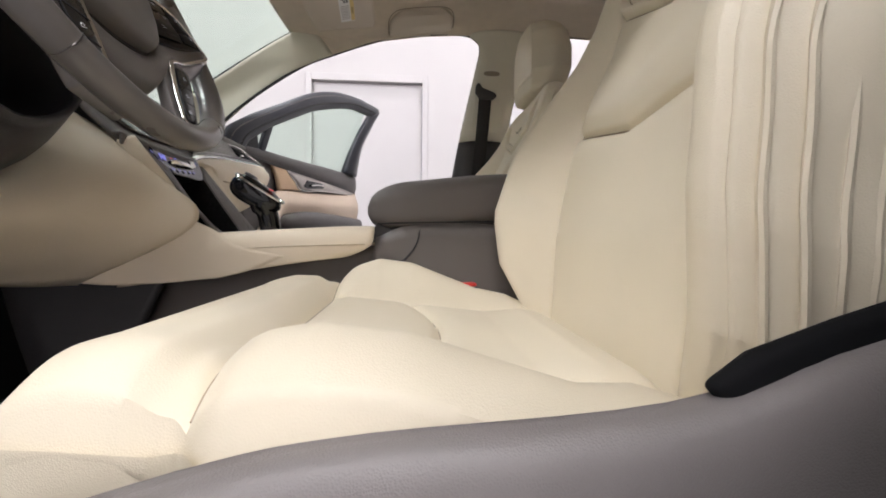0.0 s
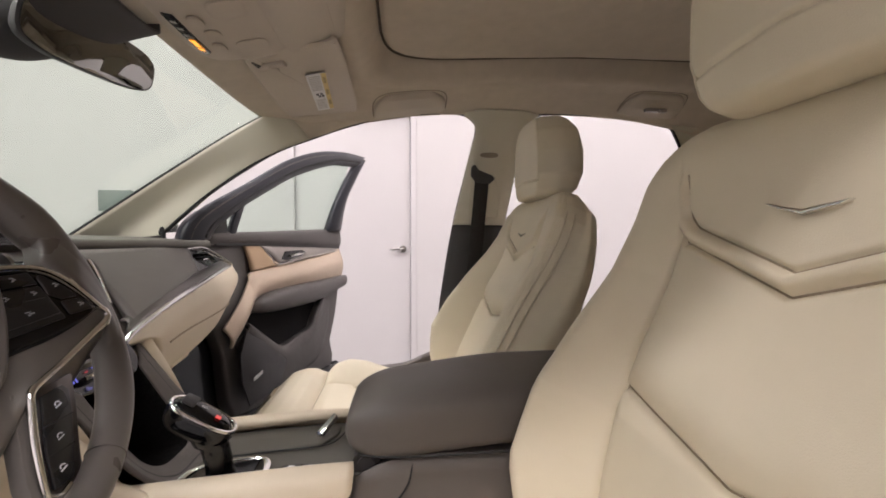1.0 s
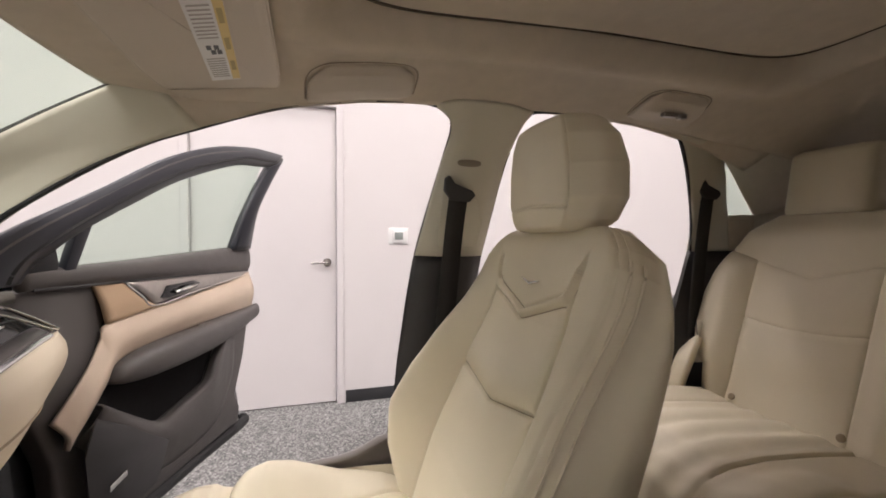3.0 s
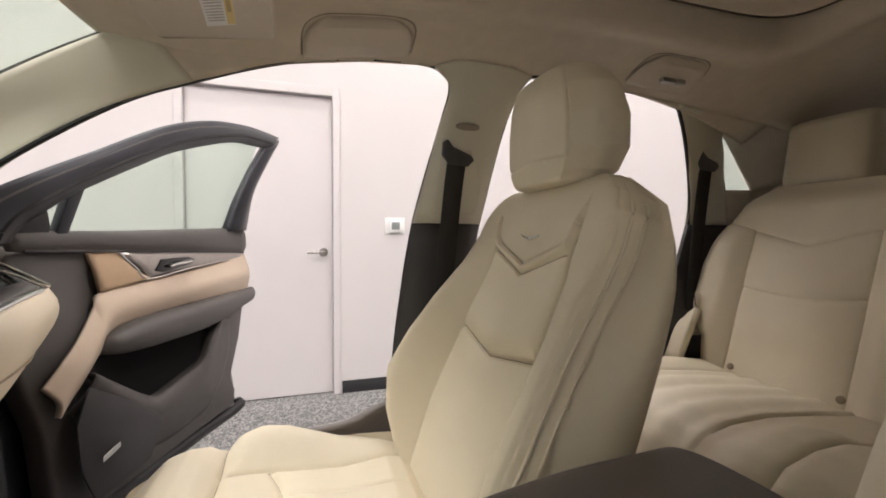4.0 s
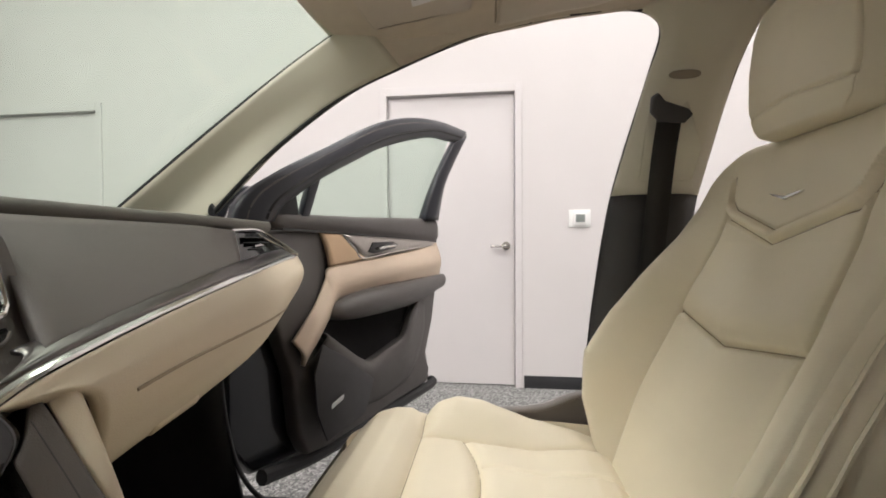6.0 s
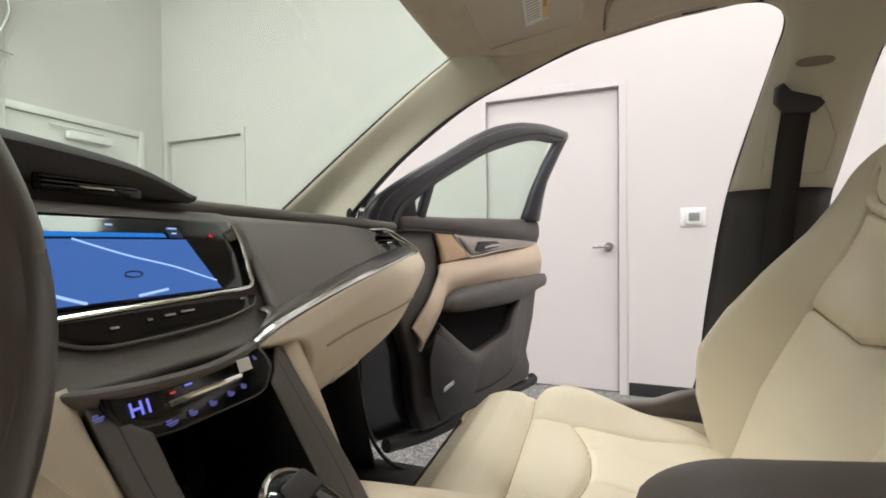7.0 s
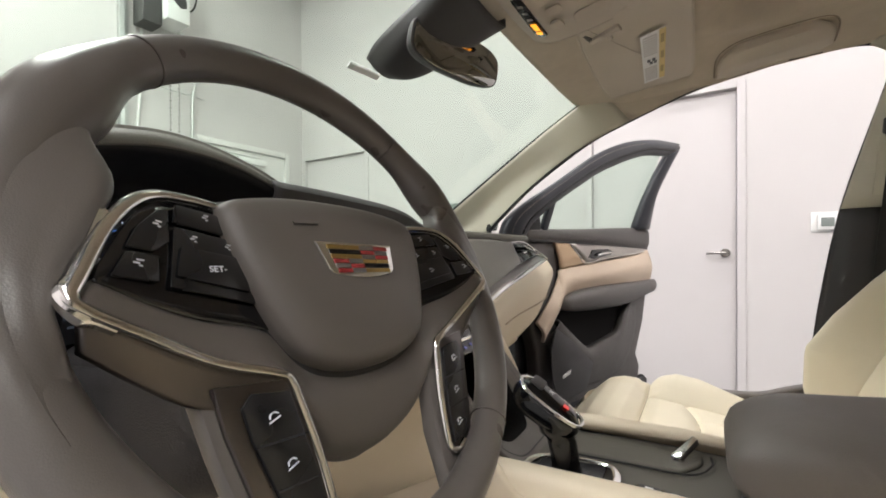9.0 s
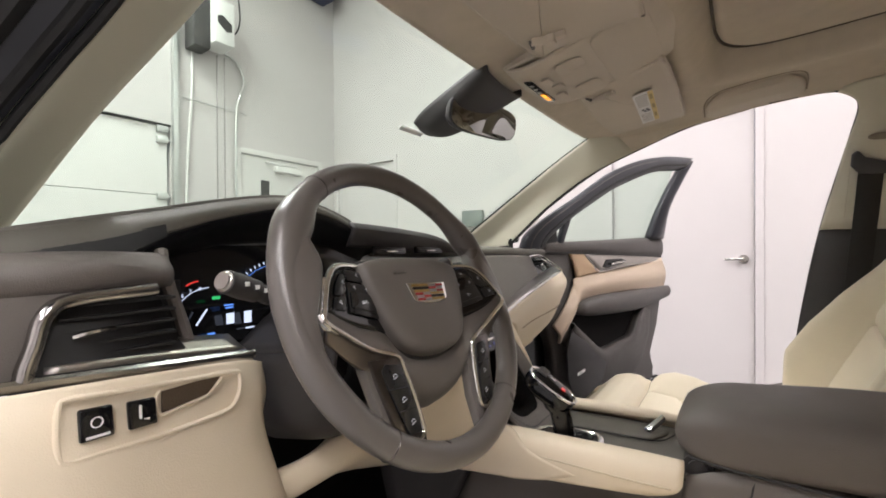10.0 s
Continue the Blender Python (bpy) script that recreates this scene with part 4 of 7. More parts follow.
part("armrest", net([dps([(0.235, 0.868, 0.006), (0.27, 0.896, 0.0), (0.4, 0.912, 0.0), (0.7, 0.912, 0.0), (1.08, 0.908, 0.0)]), dps([(0.236, 0.868, 0.010), (0.265, 0.898, 0.045), (0.4, 0.918, 0.07), (0.7, 0.916, 0.065), (1.09, 0.911, 0.02)]), dps([(0.237, 0.866, 0.012), (0.262, 0.876, 0.058), (0.4, 0.885, 0.09), (0.7, 0.878, 0.08), (1.095, 0.885, 0.028)]), dps([(0.236, 0.862, 0.010), (0.265, 0.85, 0.045), (0.4, 0.845, 0.07), (0.7, 0.838, 0.06), (1.09, 0.86, 0.02)]), dps([(0.235, 0.862, 0.006), (0.27, 0.845, 0.0), (0.4, 0.838, 0.0), (0.7, 0.832, 0.0), (1.08, 0.852, 0.0)])], 40, 22), DOOR_VINYL, door, "padded grey armrest", solid=0.006)
part("window_switches", slab(dps([(0.42, 0.915, 0.03), (0.60, 0.918, 0.03), (0.58, 0.914, 0.06), (0.45, 0.912, 0.062)]), (0, 0, 0.006), 0.002), PIANO, door)
LIP = [(0.195, 0.818), (0.278, 0.76), (0.37, 0.70), (0.432, 0.678), (0.543, 0.690), (0.669, 0.706), (0.724, 0.773), (0.79, 0.836)]
# flat black plate paints the shade inside the pocket; nothing is hollowed
part("pocket", slab(dps(LIP + [(0.6, 0.86), (0.3, 0.87), (0.23, 0.85)], -0.004), DN * 0.003, 0.0), CARPET, door, "flat black plate drawn as the dark depth of the door pocket")
part("pocket_front", net([dps([(a, z, 0.004) for a, z in LIP]), dps([(a, z - 0.002, 0.034) for a, z in LIP]), dps([(0.185, 0.79, 0.028), (0.265, 0.725, 0.04), (0.37, 0.655, 0.042), (0.45, 0.63, 0.04), (0.56, 0.63, 0.034), (0.71, 0.645, 0.026), (0.79, 0.73, 0.018), (0.84, 0.82, 0.01)]), dps([(0.16, 0.74, -0.002), (0.25, 0.65, -0.002), (0.36, 0.55, -0.002), (0.47, 0.52, -0.002), (0.6, 0.51, -0.002), (0.78, 0.53, -0.002), (0.9, 0.66, -0.002), (0.92, 0.80, -0.002)])], 48, 24), DOOR_VINYL, door, "bulging grey map pocket", solid=0.004)
part("speaker_grille", slab([dp(a, z, 0.040 if z > 0.6 and a > 0.2 else 0.03) for a, z in ((0.175, 0.795), (0.265, 0.738), (0.37, 0.662), (0.42, 0.628), (0.415, 0.58), (0.379, 0.525), (0.19, 0.522), (0.15, 0.613), (0.14, 0.72))], DN * 0.006, 0.004), DARK, door, "dark speaker grille")
part("speaker_badge", slab(dps([(0.193, 0.612), (0.248, 0.622), (0.248, 0.637), (0.193, 0.627)], 0.046), DN * 0.003, 0.001), CHROME, door, "small silver badge")
FR = [(-0.085, 1.12), (-0.078, 1.155), (-0.05, 1.19), (0.015, 1.234), (0.09, 1.275), (0.166, 1.315), (0.37, 1.427), (0.584, 1.499), (0.80, 1.537), (0.97, 1.556), (1.11, 1.567)]
FI = [(0.02, 1.125), (0.025, 1.14), (0.04, 1.165), (0.075, 1.192), (0.115, 1.222), (0.16, 1.25), (0.278, 1.312), (0.42, 1.382), (0.687, 1.472), (0.85, 1.497), (0.96, 1.512)]
part("window_frame", net([dps(FR, 0.0), dps([((a + c) / 2, (b + d) / 2, 0.016) for (a, b), (c, d) in zip(FR, FI)]), dps(FI, 0.0)], 60, 10), FRAME, door, "dark window surround", solid=0.035)
part("rear_frame", net([dps([(1.109, 1.567), (1.04, 1.45), (0.985, 1.32), (1.01, 1.165)]), dps([(1.04, 1.53, 0.018), (0.98, 1.43, 0.018), (0.93, 1.32, 0.018), (0.93, 1.165, 0.018)]), dps([(0.995, 1.512), (0.935, 1.41), (0.89, 1.30), (0.865, 1.16)])], 20, 8), FRAME, door, solid=0.035)
part("mirror_corner", slab(dps([(-0.07, 1.122), (0.112, 1.13), (0.108, 1.155), (0.087, 1.197), (0.05, 1.20), (0.0, 1.19), (-0.06, 1.17)], -0.012), DN * 0.02, 0.003), RUBBER, door)
part("quarter_divider", slab(dps([(0.121, 1.13), (0.15, 1.13), (0.166, 1.252), (0.13, 1.236)], -0.008), DN * 0.02, 0.003), FRAME, door)
part("frame_seal", tube(dps([((a + 2 * c) / 3, (b + 2 * d) / 3, 0.030) for (a, b), (c, d) in zip(FR, FI)]), 0.006, 6, 60), RUBBER, door)
# lighter tube paints the soft highlight along the frame's seal
part("frame_highlight", tube(dps([((4 * a + c) / 5, (4 * b + d) / 5, 0.024) for (a, b), (c, d) in zip(FR, FI)]), 0.0035, 6, 60), DOOR_VINYL, door, "grey line drawn as the highlight on the window frame seal")
dm = part("door_mirror", slab(dps([(0.05, 1.135), (0.085, 1.13), (0.095, 1.175), (0.155, 1.178), (0.163, 1.205), (0.155, 1.232), (0.09, 1.222), (0.055, 1.19)], -0.26), DN * 0.05, 0.012, 3), BODY, door, "dark outside door mirror")
part("mirror_glass", slab(dps([(0.088, 1.140), (0.137, 1.143), (0.140, 1.172), (0.090, 1.169)], -0.215), DN * 0.006, 0.002), CHROME, dm, "bright mirror glass")
wp = part("window_pane", net([dps([(0.08, 1.13), (0.115, 1.215), (0.26, 1.30), (0.44, 1.39), (0.70, 1.474), (0.97, 1.51)], -0.012), dps([(0.12, 1.125), (0.2, 1.13), (0.35, 1.135), (0.55, 1.14), (0.75, 1.15), (0.88, 1.16)], -0.012)], 24, 8), SIDEGLASS, door, "green-tinted raised window pane", solid=0.004)
wp.visible_shadow = False
part("lower_seal", tube(dps([(0.02, 0.5, -0.03), (0.25, 0.462, -0.02), (0.7, 0.43, -0.02), (1.05, 0.395, -0.03), (1.10, 0.40, -0.05)]), 0.020, 8), RUBBER, door)


# ---- dashboard ----
dash = thing("dashboard", (-0.3, YC, 0.75), "grey and cream dashboard with chrome strips and a map screen", "dashboard")
# top pad from the glass to the front ledge, with the instrument hood on the driver's side
TOP_BACK = [(-0.62, 0.80, 1.09), (-0.75, 1.1, 1.08), (-0.78, YC, 1.08), (-0.75, 1.63, 1.08), (-0.58, 1.95, 1.10)]
TOP_MID = [(-0.38, 0.68, 1.125), (-0.36, 0.85, 1.165), (-0.36, 1.05, 1.18), (-0.36, 1.3, 1.14), (-0.40, 1.6, 1.125), (-0.38, 1.95, 1.12)]
RIDGE = [(-0.155, 0.63, 1.131), (-0.16, 0.73, 1.154), (-0.16, 0.80, 1.169), (-0.16, 0.87, 1.185), (-0.16, 0.95, 1.199), (-0.16, 1.0, 1.199), (-0.165, 1.05, 1.190), (-0.17, 1.10, 1.175), (-0.18, 1.15, 1.157), (-0.19, 1.2, 1.144)]
TOP_FRONT = RIDGE + [(-0.2, 1.28, 1.13), (-0.19, 1.4, 1.115), (-0.17, 1.7, 1.112), (-0.15, 1.99, 1.106)]
part("top_pad", net([TOP_BACK, TOP_MID, TOP_FRONT], 48, 20), DASH, dash, solid=0.015)
part("ledge", tube([(-0.2, 1.2, 1.118), (-0.185, 1.4, 1.112), (-0.165, 1.7, 1.108), (-0.15, 1.985, 1.104)], 0.012, 10), DASH, dash)
STRIP = [(-0.006, 1.38, 0.963), (-0.010, 1.416, 0.975), (-0.019, 1.48, 0.986), (-0.030, 1.568, 0.999), (-0.046, 1.70, 1.015), (-0.070, 1.895, 1.037), (-0.078, 1.958, 1.041)]
part("passenger_panel", net([[(-0.150, 1.45, 1.098), (-0.155, 1.6, 1.097), (-0.15, 1.75, 1.096), (-0.145, 1.860, 1.09)], [(-0.078, 1.45, 1.035), (-0.092, 1.58, 1.045), (-0.105, 1.71, 1.055), (-0.118, 1.828, 1.062)], [(-0.022, 1.43, 0.980), (-0.044, 1.57, 1.004), (-0.066, 1.69, 1.022), (-0.088, 1.790, 1.034)]], 24, 14), GREY, dash, "smooth grey passenger panel", solid=0.012)
part("chrome_strip", tube(STRIP, 0.0055, 8, 60, flat=0.6), CHROME, dash, "long chrome strip")
part("strip_lip", net([[(x - 0.002, y, z + 0.004) for x, y, z in STRIP], [(x - 0.012, y, z + 0.010) for x, y, z in STRIP[1:]], [(x - 0.024, y, z + 0.014) for x, y, z in STRIP[1:]]], 40, 8), SMOKED, dash, "smoked silver band above the chrome strip", solid=0.004)
glove = net([[(x + 0.002, y, z - 0.006) for x, y, z in STRIP] + [(-0.085, 1.985, 1.04)],
     [(0.004, 1.44, 0.950), (-0.008, 1.52, 0.955), (-0.018, 1.62, 0.966), (-0.03, 1.78, 0.984), (-0.05, 1.93, 1.006), (-0.075, 1.99, 1.012)],
     [(0.000, 1.45, 0.905), (-0.010, 1.52, 0.908), (-0.018, 1.62, 0.918), (-0.03, 1.78, 0.940), (-0.065, 1.93, 0.968), (-0.095, 1.99, 0.98)],
     [(-0.035, 1.46, 0.862), (-0.045, 1.52, 0.864), (-0.05, 1.62, 0.872), (-0.065, 1.78, 0.895), (-0.11, 1.93, 0.93), (-0.14, 1.985, 0.95)],
     [(-0.2, 1.46, 0.835), (-0.2, 1.52, 0.835), (-0.2, 1.62, 0.84), (-0.2, 1.78, 0.86), (-0.22, 1.93, 0.90), (-0.25, 1.975, 0.92)]], 40, 30)
glove_front = [v.co.copy() for v in glove.verts if v.co.x > -0.12]


def on_glove(y, z):
    """Point on the front of the glove box panel."""
    near = sorted((math.hypot(p.y - y, p.z - z), p.x) for p in glove_front)[:4]
    w = [1 / (d + 1e-4) for d, _ in near]
    return Vector((sum(k * x for k, (_, x) in zip(w, near)) / sum(w) + 0.0055, y, z))


part("glove_panel", glove, CREAM_TRIM, dash, "cream leather glove box panel", solid=0.01)
part("glove_seam", tube([on_glove(y, z) for y, z in ((1.49, 0.935), (1.54, 0.938), (1.60, 0.941), (1.66, 0.9425), (1.72, 0.945), (1.78, 0.9475), (1.84, 0.950), (1.885, 0.952), (1.905, 0.950), (1.912, 0.943))], 0.0019, 6, 70), SEAM, dash)
part("glove_latch", net([[(-0.02, 1.53, 0.885), (-0.022, 1.60, 0.892)], [(-0.030, 1.53, 0.872), (-0.032, 1.60, 0.879)]], 8, 4, bulge=(0.006, 0, -0.004)), CREAM_TRIM, dash, "small moulded glove box pull", solid=0.004)
# passenger vent
vent = part("side_vent", slab([(-0.142, 1.862, 1.089), (-0.136, 1.935, 1.089), (-0.098, 1.985, 1.044), (-0.098, 1.792, 1.032), (-0.126, 1.830, 1.064)], (-0.03, 0, 0), 0.004), PIANO, dash, "black side air vent")
part("vent_trim", tube([(-0.146, 1.858, 1.094), (-0.140, 1.935, 1.096), (-0.112, 1.968, 1.072), (-0.082, 1.992, 1.044)], 0.0032, 8, 40), CHROME, vent)
part("vent_trim", tube([(-0.132, 1.925, 1.086), (-0.108, 1.955, 1.066), (-0.084, 1.978, 1.046)], 0.0022, 8, 30), CHROME, vent)
for z in (1.048, 1.059, 1.070, 1.080):
    part("slat", box(-0.138, -0.124 + (1.08 - z) * 0.4, 1.868, 1.945 + (1.08 - z), z, z + 0.002, 0.0006), RUBBER, vent)
part("vent_tab", tube([(-0.118, 1.888, 1.064), (-0.115, 1.902, 1.066), (-0.118, 1.916, 1.066)], 0.0026, 6, 12), CHROME, vent)

# centre stack, sloping down towards the console
CS = 1.32
STACK_Z = (0.84, 0.86, 0.90, 0.93, 0.945, 0.955, 0.968, 0.985, 1.012, 1.04, 1.07, 1.085, 1.105)
STACK_X = (0.07, 0.05, 0.03, 0.01, 0.004, 0.004, -0.018, -0.036, -0.06, -0.075, -0.092, -0.10, -0.14)


def stack_pt(y, z, off=0.0):
    """Point on the sloping face of the centre stack, off metres proud of it."""
    return Vector((float(np.interp(z, STACK_Z, STACK_X)) + off * 0.72, y, z + off * 0.69))


def stack_sheet(rows, off=0.0):
    """A sheet over rows of (z, y from, y to) on the stack's face."""
    return net([[stack_pt(a + (b - a) * k / 4, z, off) for k in range(5)] for z, a, b in rows], 12, 24)


def stack_slab(pts, off, depth=0.0006):
    return slab([stack_pt(y, z, off) for y, z in pts], (depth * 0.72, 0, depth * 0.69), 0)


part("centre_fascia", stack_sheet([(1.104, 1.17, 1.462), (1.085, 1.172, 1.460), (1.05, 1.178, 1.458), (1.012, 1.185, 1.452), (0.990, 1.19, 1.446), (0.972, 1.194, 1.434), (0.962, 1.198, 1.412)], -0.006), GREY, dash, "grained grey centre fascia", solid=0.008)
part("fascia_lip", net([[stack_pt(y, z, -0.004) for y, z in ((1.19, 0.972), (1.25, 0.962), (1.32, 0.9585), (1.38, 0.964), (1.43, 0.976))], [stack_pt(y, z, 0.002) for y, z in ((1.19, 0.966), (1.25, 0.957), (1.32, 0.9545), (1.38, 0.960), (1.43, 0.972))], [stack_pt(y, z, -0.012) for y, z in ((1.19, 0.960), (1.25, 0.953), (1.32, 0.951), (1.38, 0.956), (1.43, 0.968))]], 30, 10), GREY, dash, "rolled lower edge of the fascia", solid=0.004)
scr = part("screen_glass", stack_sheet([(1.089, 1.196, 1.442), (1.06, 1.197, 1.441), (1.03, 1.199, 1.437), (1.0125, 1.201, 1.430)], 0.001), PIANO, dash, "glossy black display glass", solid=0.003)
md = part("map_display", stack_sheet([(1.0655, 1.236, 1.3705), (1.04, 1.234, 1.379), (1.0135, 1.233, 1.389)], 0.0045), SCREEN, scr, "lit blue map screen")
part("map_header", stack_sheet([(1.0715, 1.250, 1.348), (1.0675, 1.250, 1.351)], 0.0046), glow("map_header_light", (0.015, 0.16, 0.55), 0.7), scr, "bright blue title bar")
part("status_panel", stack_sheet([(1.0775, 1.352, 1.3655), (1.067, 1.354, 1.3695)], 0.0045), glow("status_panel_light", (0.02, 0.03, 0.06), 0.5), scr)
line = glow("map_line", (0.30, 0.42, 0.72), 0.9)
part("map_road", tube([stack_pt(y, z, 0.0052) for y, z in ((1.268, 1.0655), (1.280, 1.0605), (1.309, 1.0495), (1.345, 1.0385), (1.368, 1.029), (1.386, 1.0215))], 0.0008, 5, 40), line, md, "pale road line")
part("map_road", tube([stack_pt(y, z, 0.0052) for y, z in ((1.234, 1.028), (1.245, 1.021), (1.262, 1.0135))], 0.0013, 5, 20), line, md, "pale road line")
part("position_mark", tube([stack_pt(1.305 + 0.0075 * math.cos(q), 1.0335 + 0.0026 * math.sin(q), 0.0052) for q in (2 * math.pi * k / 10 for k in range(10))], 0.0007, 4, 40, True), DARK, md)
part("map_caption", stack_slab(((1.302, 1.0135), (1.330, 1.0165), (1.330, 1.0185), (1.302, 1.0155)), 0.0056), line, md)
part("hazard_mark", stack_slab(((1.399, 1.068), (1.405, 1.068), (1.402, 1.0725)), 0.005), glow("hazard_red", (0.6, 0.02, 0.03), 0.6), scr, "red hazard triangle")
for y0, y1, z in ((1.354, 1.364, 1.0755), (1.357, 1.362, 1.0705), (1.297, 1.303, 1.0775)):
    part("status_bar", stack_slab(((y0, z), (y1, z), (y1, z + 0.0012), (y0, z + 0.0012)), 0.0052), line, scr)
part("screen_trim", tube([stack_pt(y, z, 0.004) for y, z in ((1.20, 1.0045), (1.235, 1.0055), (1.30, 1.007), (1.37, 1.0085), (1.42, 1.0105), (1.432, 1.0165), (1.436, 1.03), (1.442, 1.06), (1.441, 1.084))], 0.0026, 8, 90), CHROME, scr, "polished chrome screen surround")
tb = part("touch_bar", stack_sheet([(1.0035, 1.226, 1.426), (0.998, 1.228, 1.424), (0.991, 1.238, 1.412), (0.985, 1.262, 1.370)], 0.001), PIANO, dash, "glossy black touch bar with faint symbols", solid=0.004)
part("bar_rim", tube([stack_pt(y, z, 0.002) for y, z in ((1.222, 1.003), (1.236, 0.9905), (1.262, 0.9835), (1.32, 0.983), (1.372, 0.986), (1.414, 0.9925), (1.427, 1.0005))], 0.0016, 6, 60), GREY, tb)
for y0, y1, z in ((1.268, 1.274, 0.993), (1.298, 1.302, 0.9945), (1.314, 1.324, 0.9955), (1.330, 1.344, 0.9965), (1.402, 1.408, 0.9995)):
    part("touch_symbol", stack_slab(((y0, z), (y1, z), (y1, z + 0.0014), (y0, z + 0.0014)), 0.0052), SILVER, tb)


def climate(y, z, off=0.0):
    """Point on the climate panel, which leans out towards its foot."""
    x = float(np.interp(z, [0.90, 0.920, 0.930, 0.945, 0.958], [0.016, 0.016, 0.010, 0.004, -0.002]))
    return Vector((x + off * 0.9, y, z + off * 0.43))


clim = part("climate_panel", net([[climate(y, z) for y, z in row] for row in (
    ((1.235, 0.958), (1.27, 0.951), (1.32, 0.951), (1.36, 0.956), (1.378, 0.9605)), ((1.236, 0.948), (1.27, 0.940), (1.32, 0.941), (1.36, 0.946), (1.386, 0.949)),
    ((1.242, 0.936), (1.27, 0.930), (1.32, 0.931), (1.36, 0.934), (1.387, 0.936)), ((1.254, 0.922), (1.28, 0.919), (1.32, 0.9185), (1.355, 0.918), (1.371, 0.921)))], 24, 20), PIANO, dash, "glossy black climate panel", solid=0.006)
part("chrome_bar", tube([climate(1.277, 0.938, 0.004), climate(1.29, 0.9385, 0.008), climate(1.32, 0.9385, 0.009), climate(1.345, 0.939, 0.005)], 0.0026, 8, 24, flat=1.3), CHROME, clim, "chrome temperature rocker")
blue = glow("climate_symbol_light", (0.16, 0.16, 0.62), 0.8)


def sign(y, z, w, h):
    return slab([climate(y + g * w, z + k * h, 0.0045) for g, k in ((-1, -1), (1, -1), (1, 1), (-1, 1))], (0.0006, 0, 0), 0)


for yy, zz, ww, hh in ((1.2505, 0.9435, 0.0008, 0.0048), (1.2575, 0.9432, 0.0008, 0.0048), (1.254, 0.9434, 0.0035, 0.0008), (1.2625, 0.943, 0.0008, 0.0048)):
    part("readout_letter", sign(yy, zz, ww, hh), blue, clim, "lit blue digit")
dim = glow("dim_symbol_light", (0.10, 0.10, 0.30), 0.5)
for yy, zz, ww in ((1.230, 0.946, 0.0035), (1.275, 0.9262, 0.0045), (1.293, 0.9268, 0.0035), (1.312, 0.9275, 0.0035), (1.331, 0.929, 0.0035), (1.346, 0.9305, 0.003), (1.368, 0.95, 0.002)):
    part("climate_symbol", merged(sign(yy, zz, ww, 0.0006), sign(yy - ww * 0.4, zz + 0.0018, ww * 0.5, 0.0005), sign(yy, zz - 0.0016, ww * 0.7, 0.0004)), dim, clim)
part("cool_mark", sign(1.296, 0.9475, 0.0032, 0.0006), blue, clim)
part("warm_mark", sign(1.282, 0.9455, 0.0022, 0.0006), bpy.data.materials["hazard_red"], clim)
part("paper_tag", sign(1.354, 0.9475, 0.0075, 0.0055), WHITEPL, clim, "small white sticker")


def bin_ring(w, x0, z0, x1, z1):
    """Half-open rounded outline of the storage bin: w its half width, from its top to its foot."""
    return [(x0, CS - w, z0), (x0 + (x1 - x0) * 0.35, CS - w * 0.98, z0 + (z1 - z0) * 0.4), (x0 + (x1 - x0) * 0.75, CS - w * 0.9, z0 + (z1 - z0) * 0.82), (x1 - 0.004, CS - w * 0.6, z1 + 0.002), (x1, CS, z1),
            (x1 - 0.004, CS + w * 0.6, z1 + 0.002), (x0 + (x1 - x0) * 0.75, CS + w * 0.9, z0 + (z1 - z0) * 0.82), (x0 + (x1 - x0) * 0.35, CS + w * 0.98, z0 + (z1 - z0) * 0.4), (x0, CS + w, z0)]


INNER, MIDR, OUTER = bin_ring(0.060, 0.014, 0.925, 0.100, 0.812), bin_ring(0.074, 0.006, 0.938, 0.118, 0.806), bin_ring(0.092, -0.012, 0.962, 0.138, 0.797)
part("bin_frame", net([INNER, MIDR, OUTER], 60, 12), GREY, dash, "grey frame round the storage bin", solid=0.006)
part("bin_frame_line", tube(bin_ring(0.079, 0.004, 0.944, 0.124, 0.806), 0.0014, 6, 60), DARK, dash)
loop = spline(INNER, 40) + [Vector((0.012, CS + 0.06 - 0.12 * k / 6, 0.922)) for k in range(1, 6)]
mid = Vector((0.03, CS, 0.86))
part("bin", skin([loop, [p + Vector((-0.05, 0, -0.01)) for p in loop], [mid + (p - mid) * 0.85 + Vector((-0.13, 0, 0.0)) for p in loop]], True, False), CARPET, dash, "dark open storage bin", solid=0.004)
part("bin_back", box(-0.15, -0.14, CS - 0.09, CS + 0.09, 0.78, 0.93, 0), CARPET, dash)
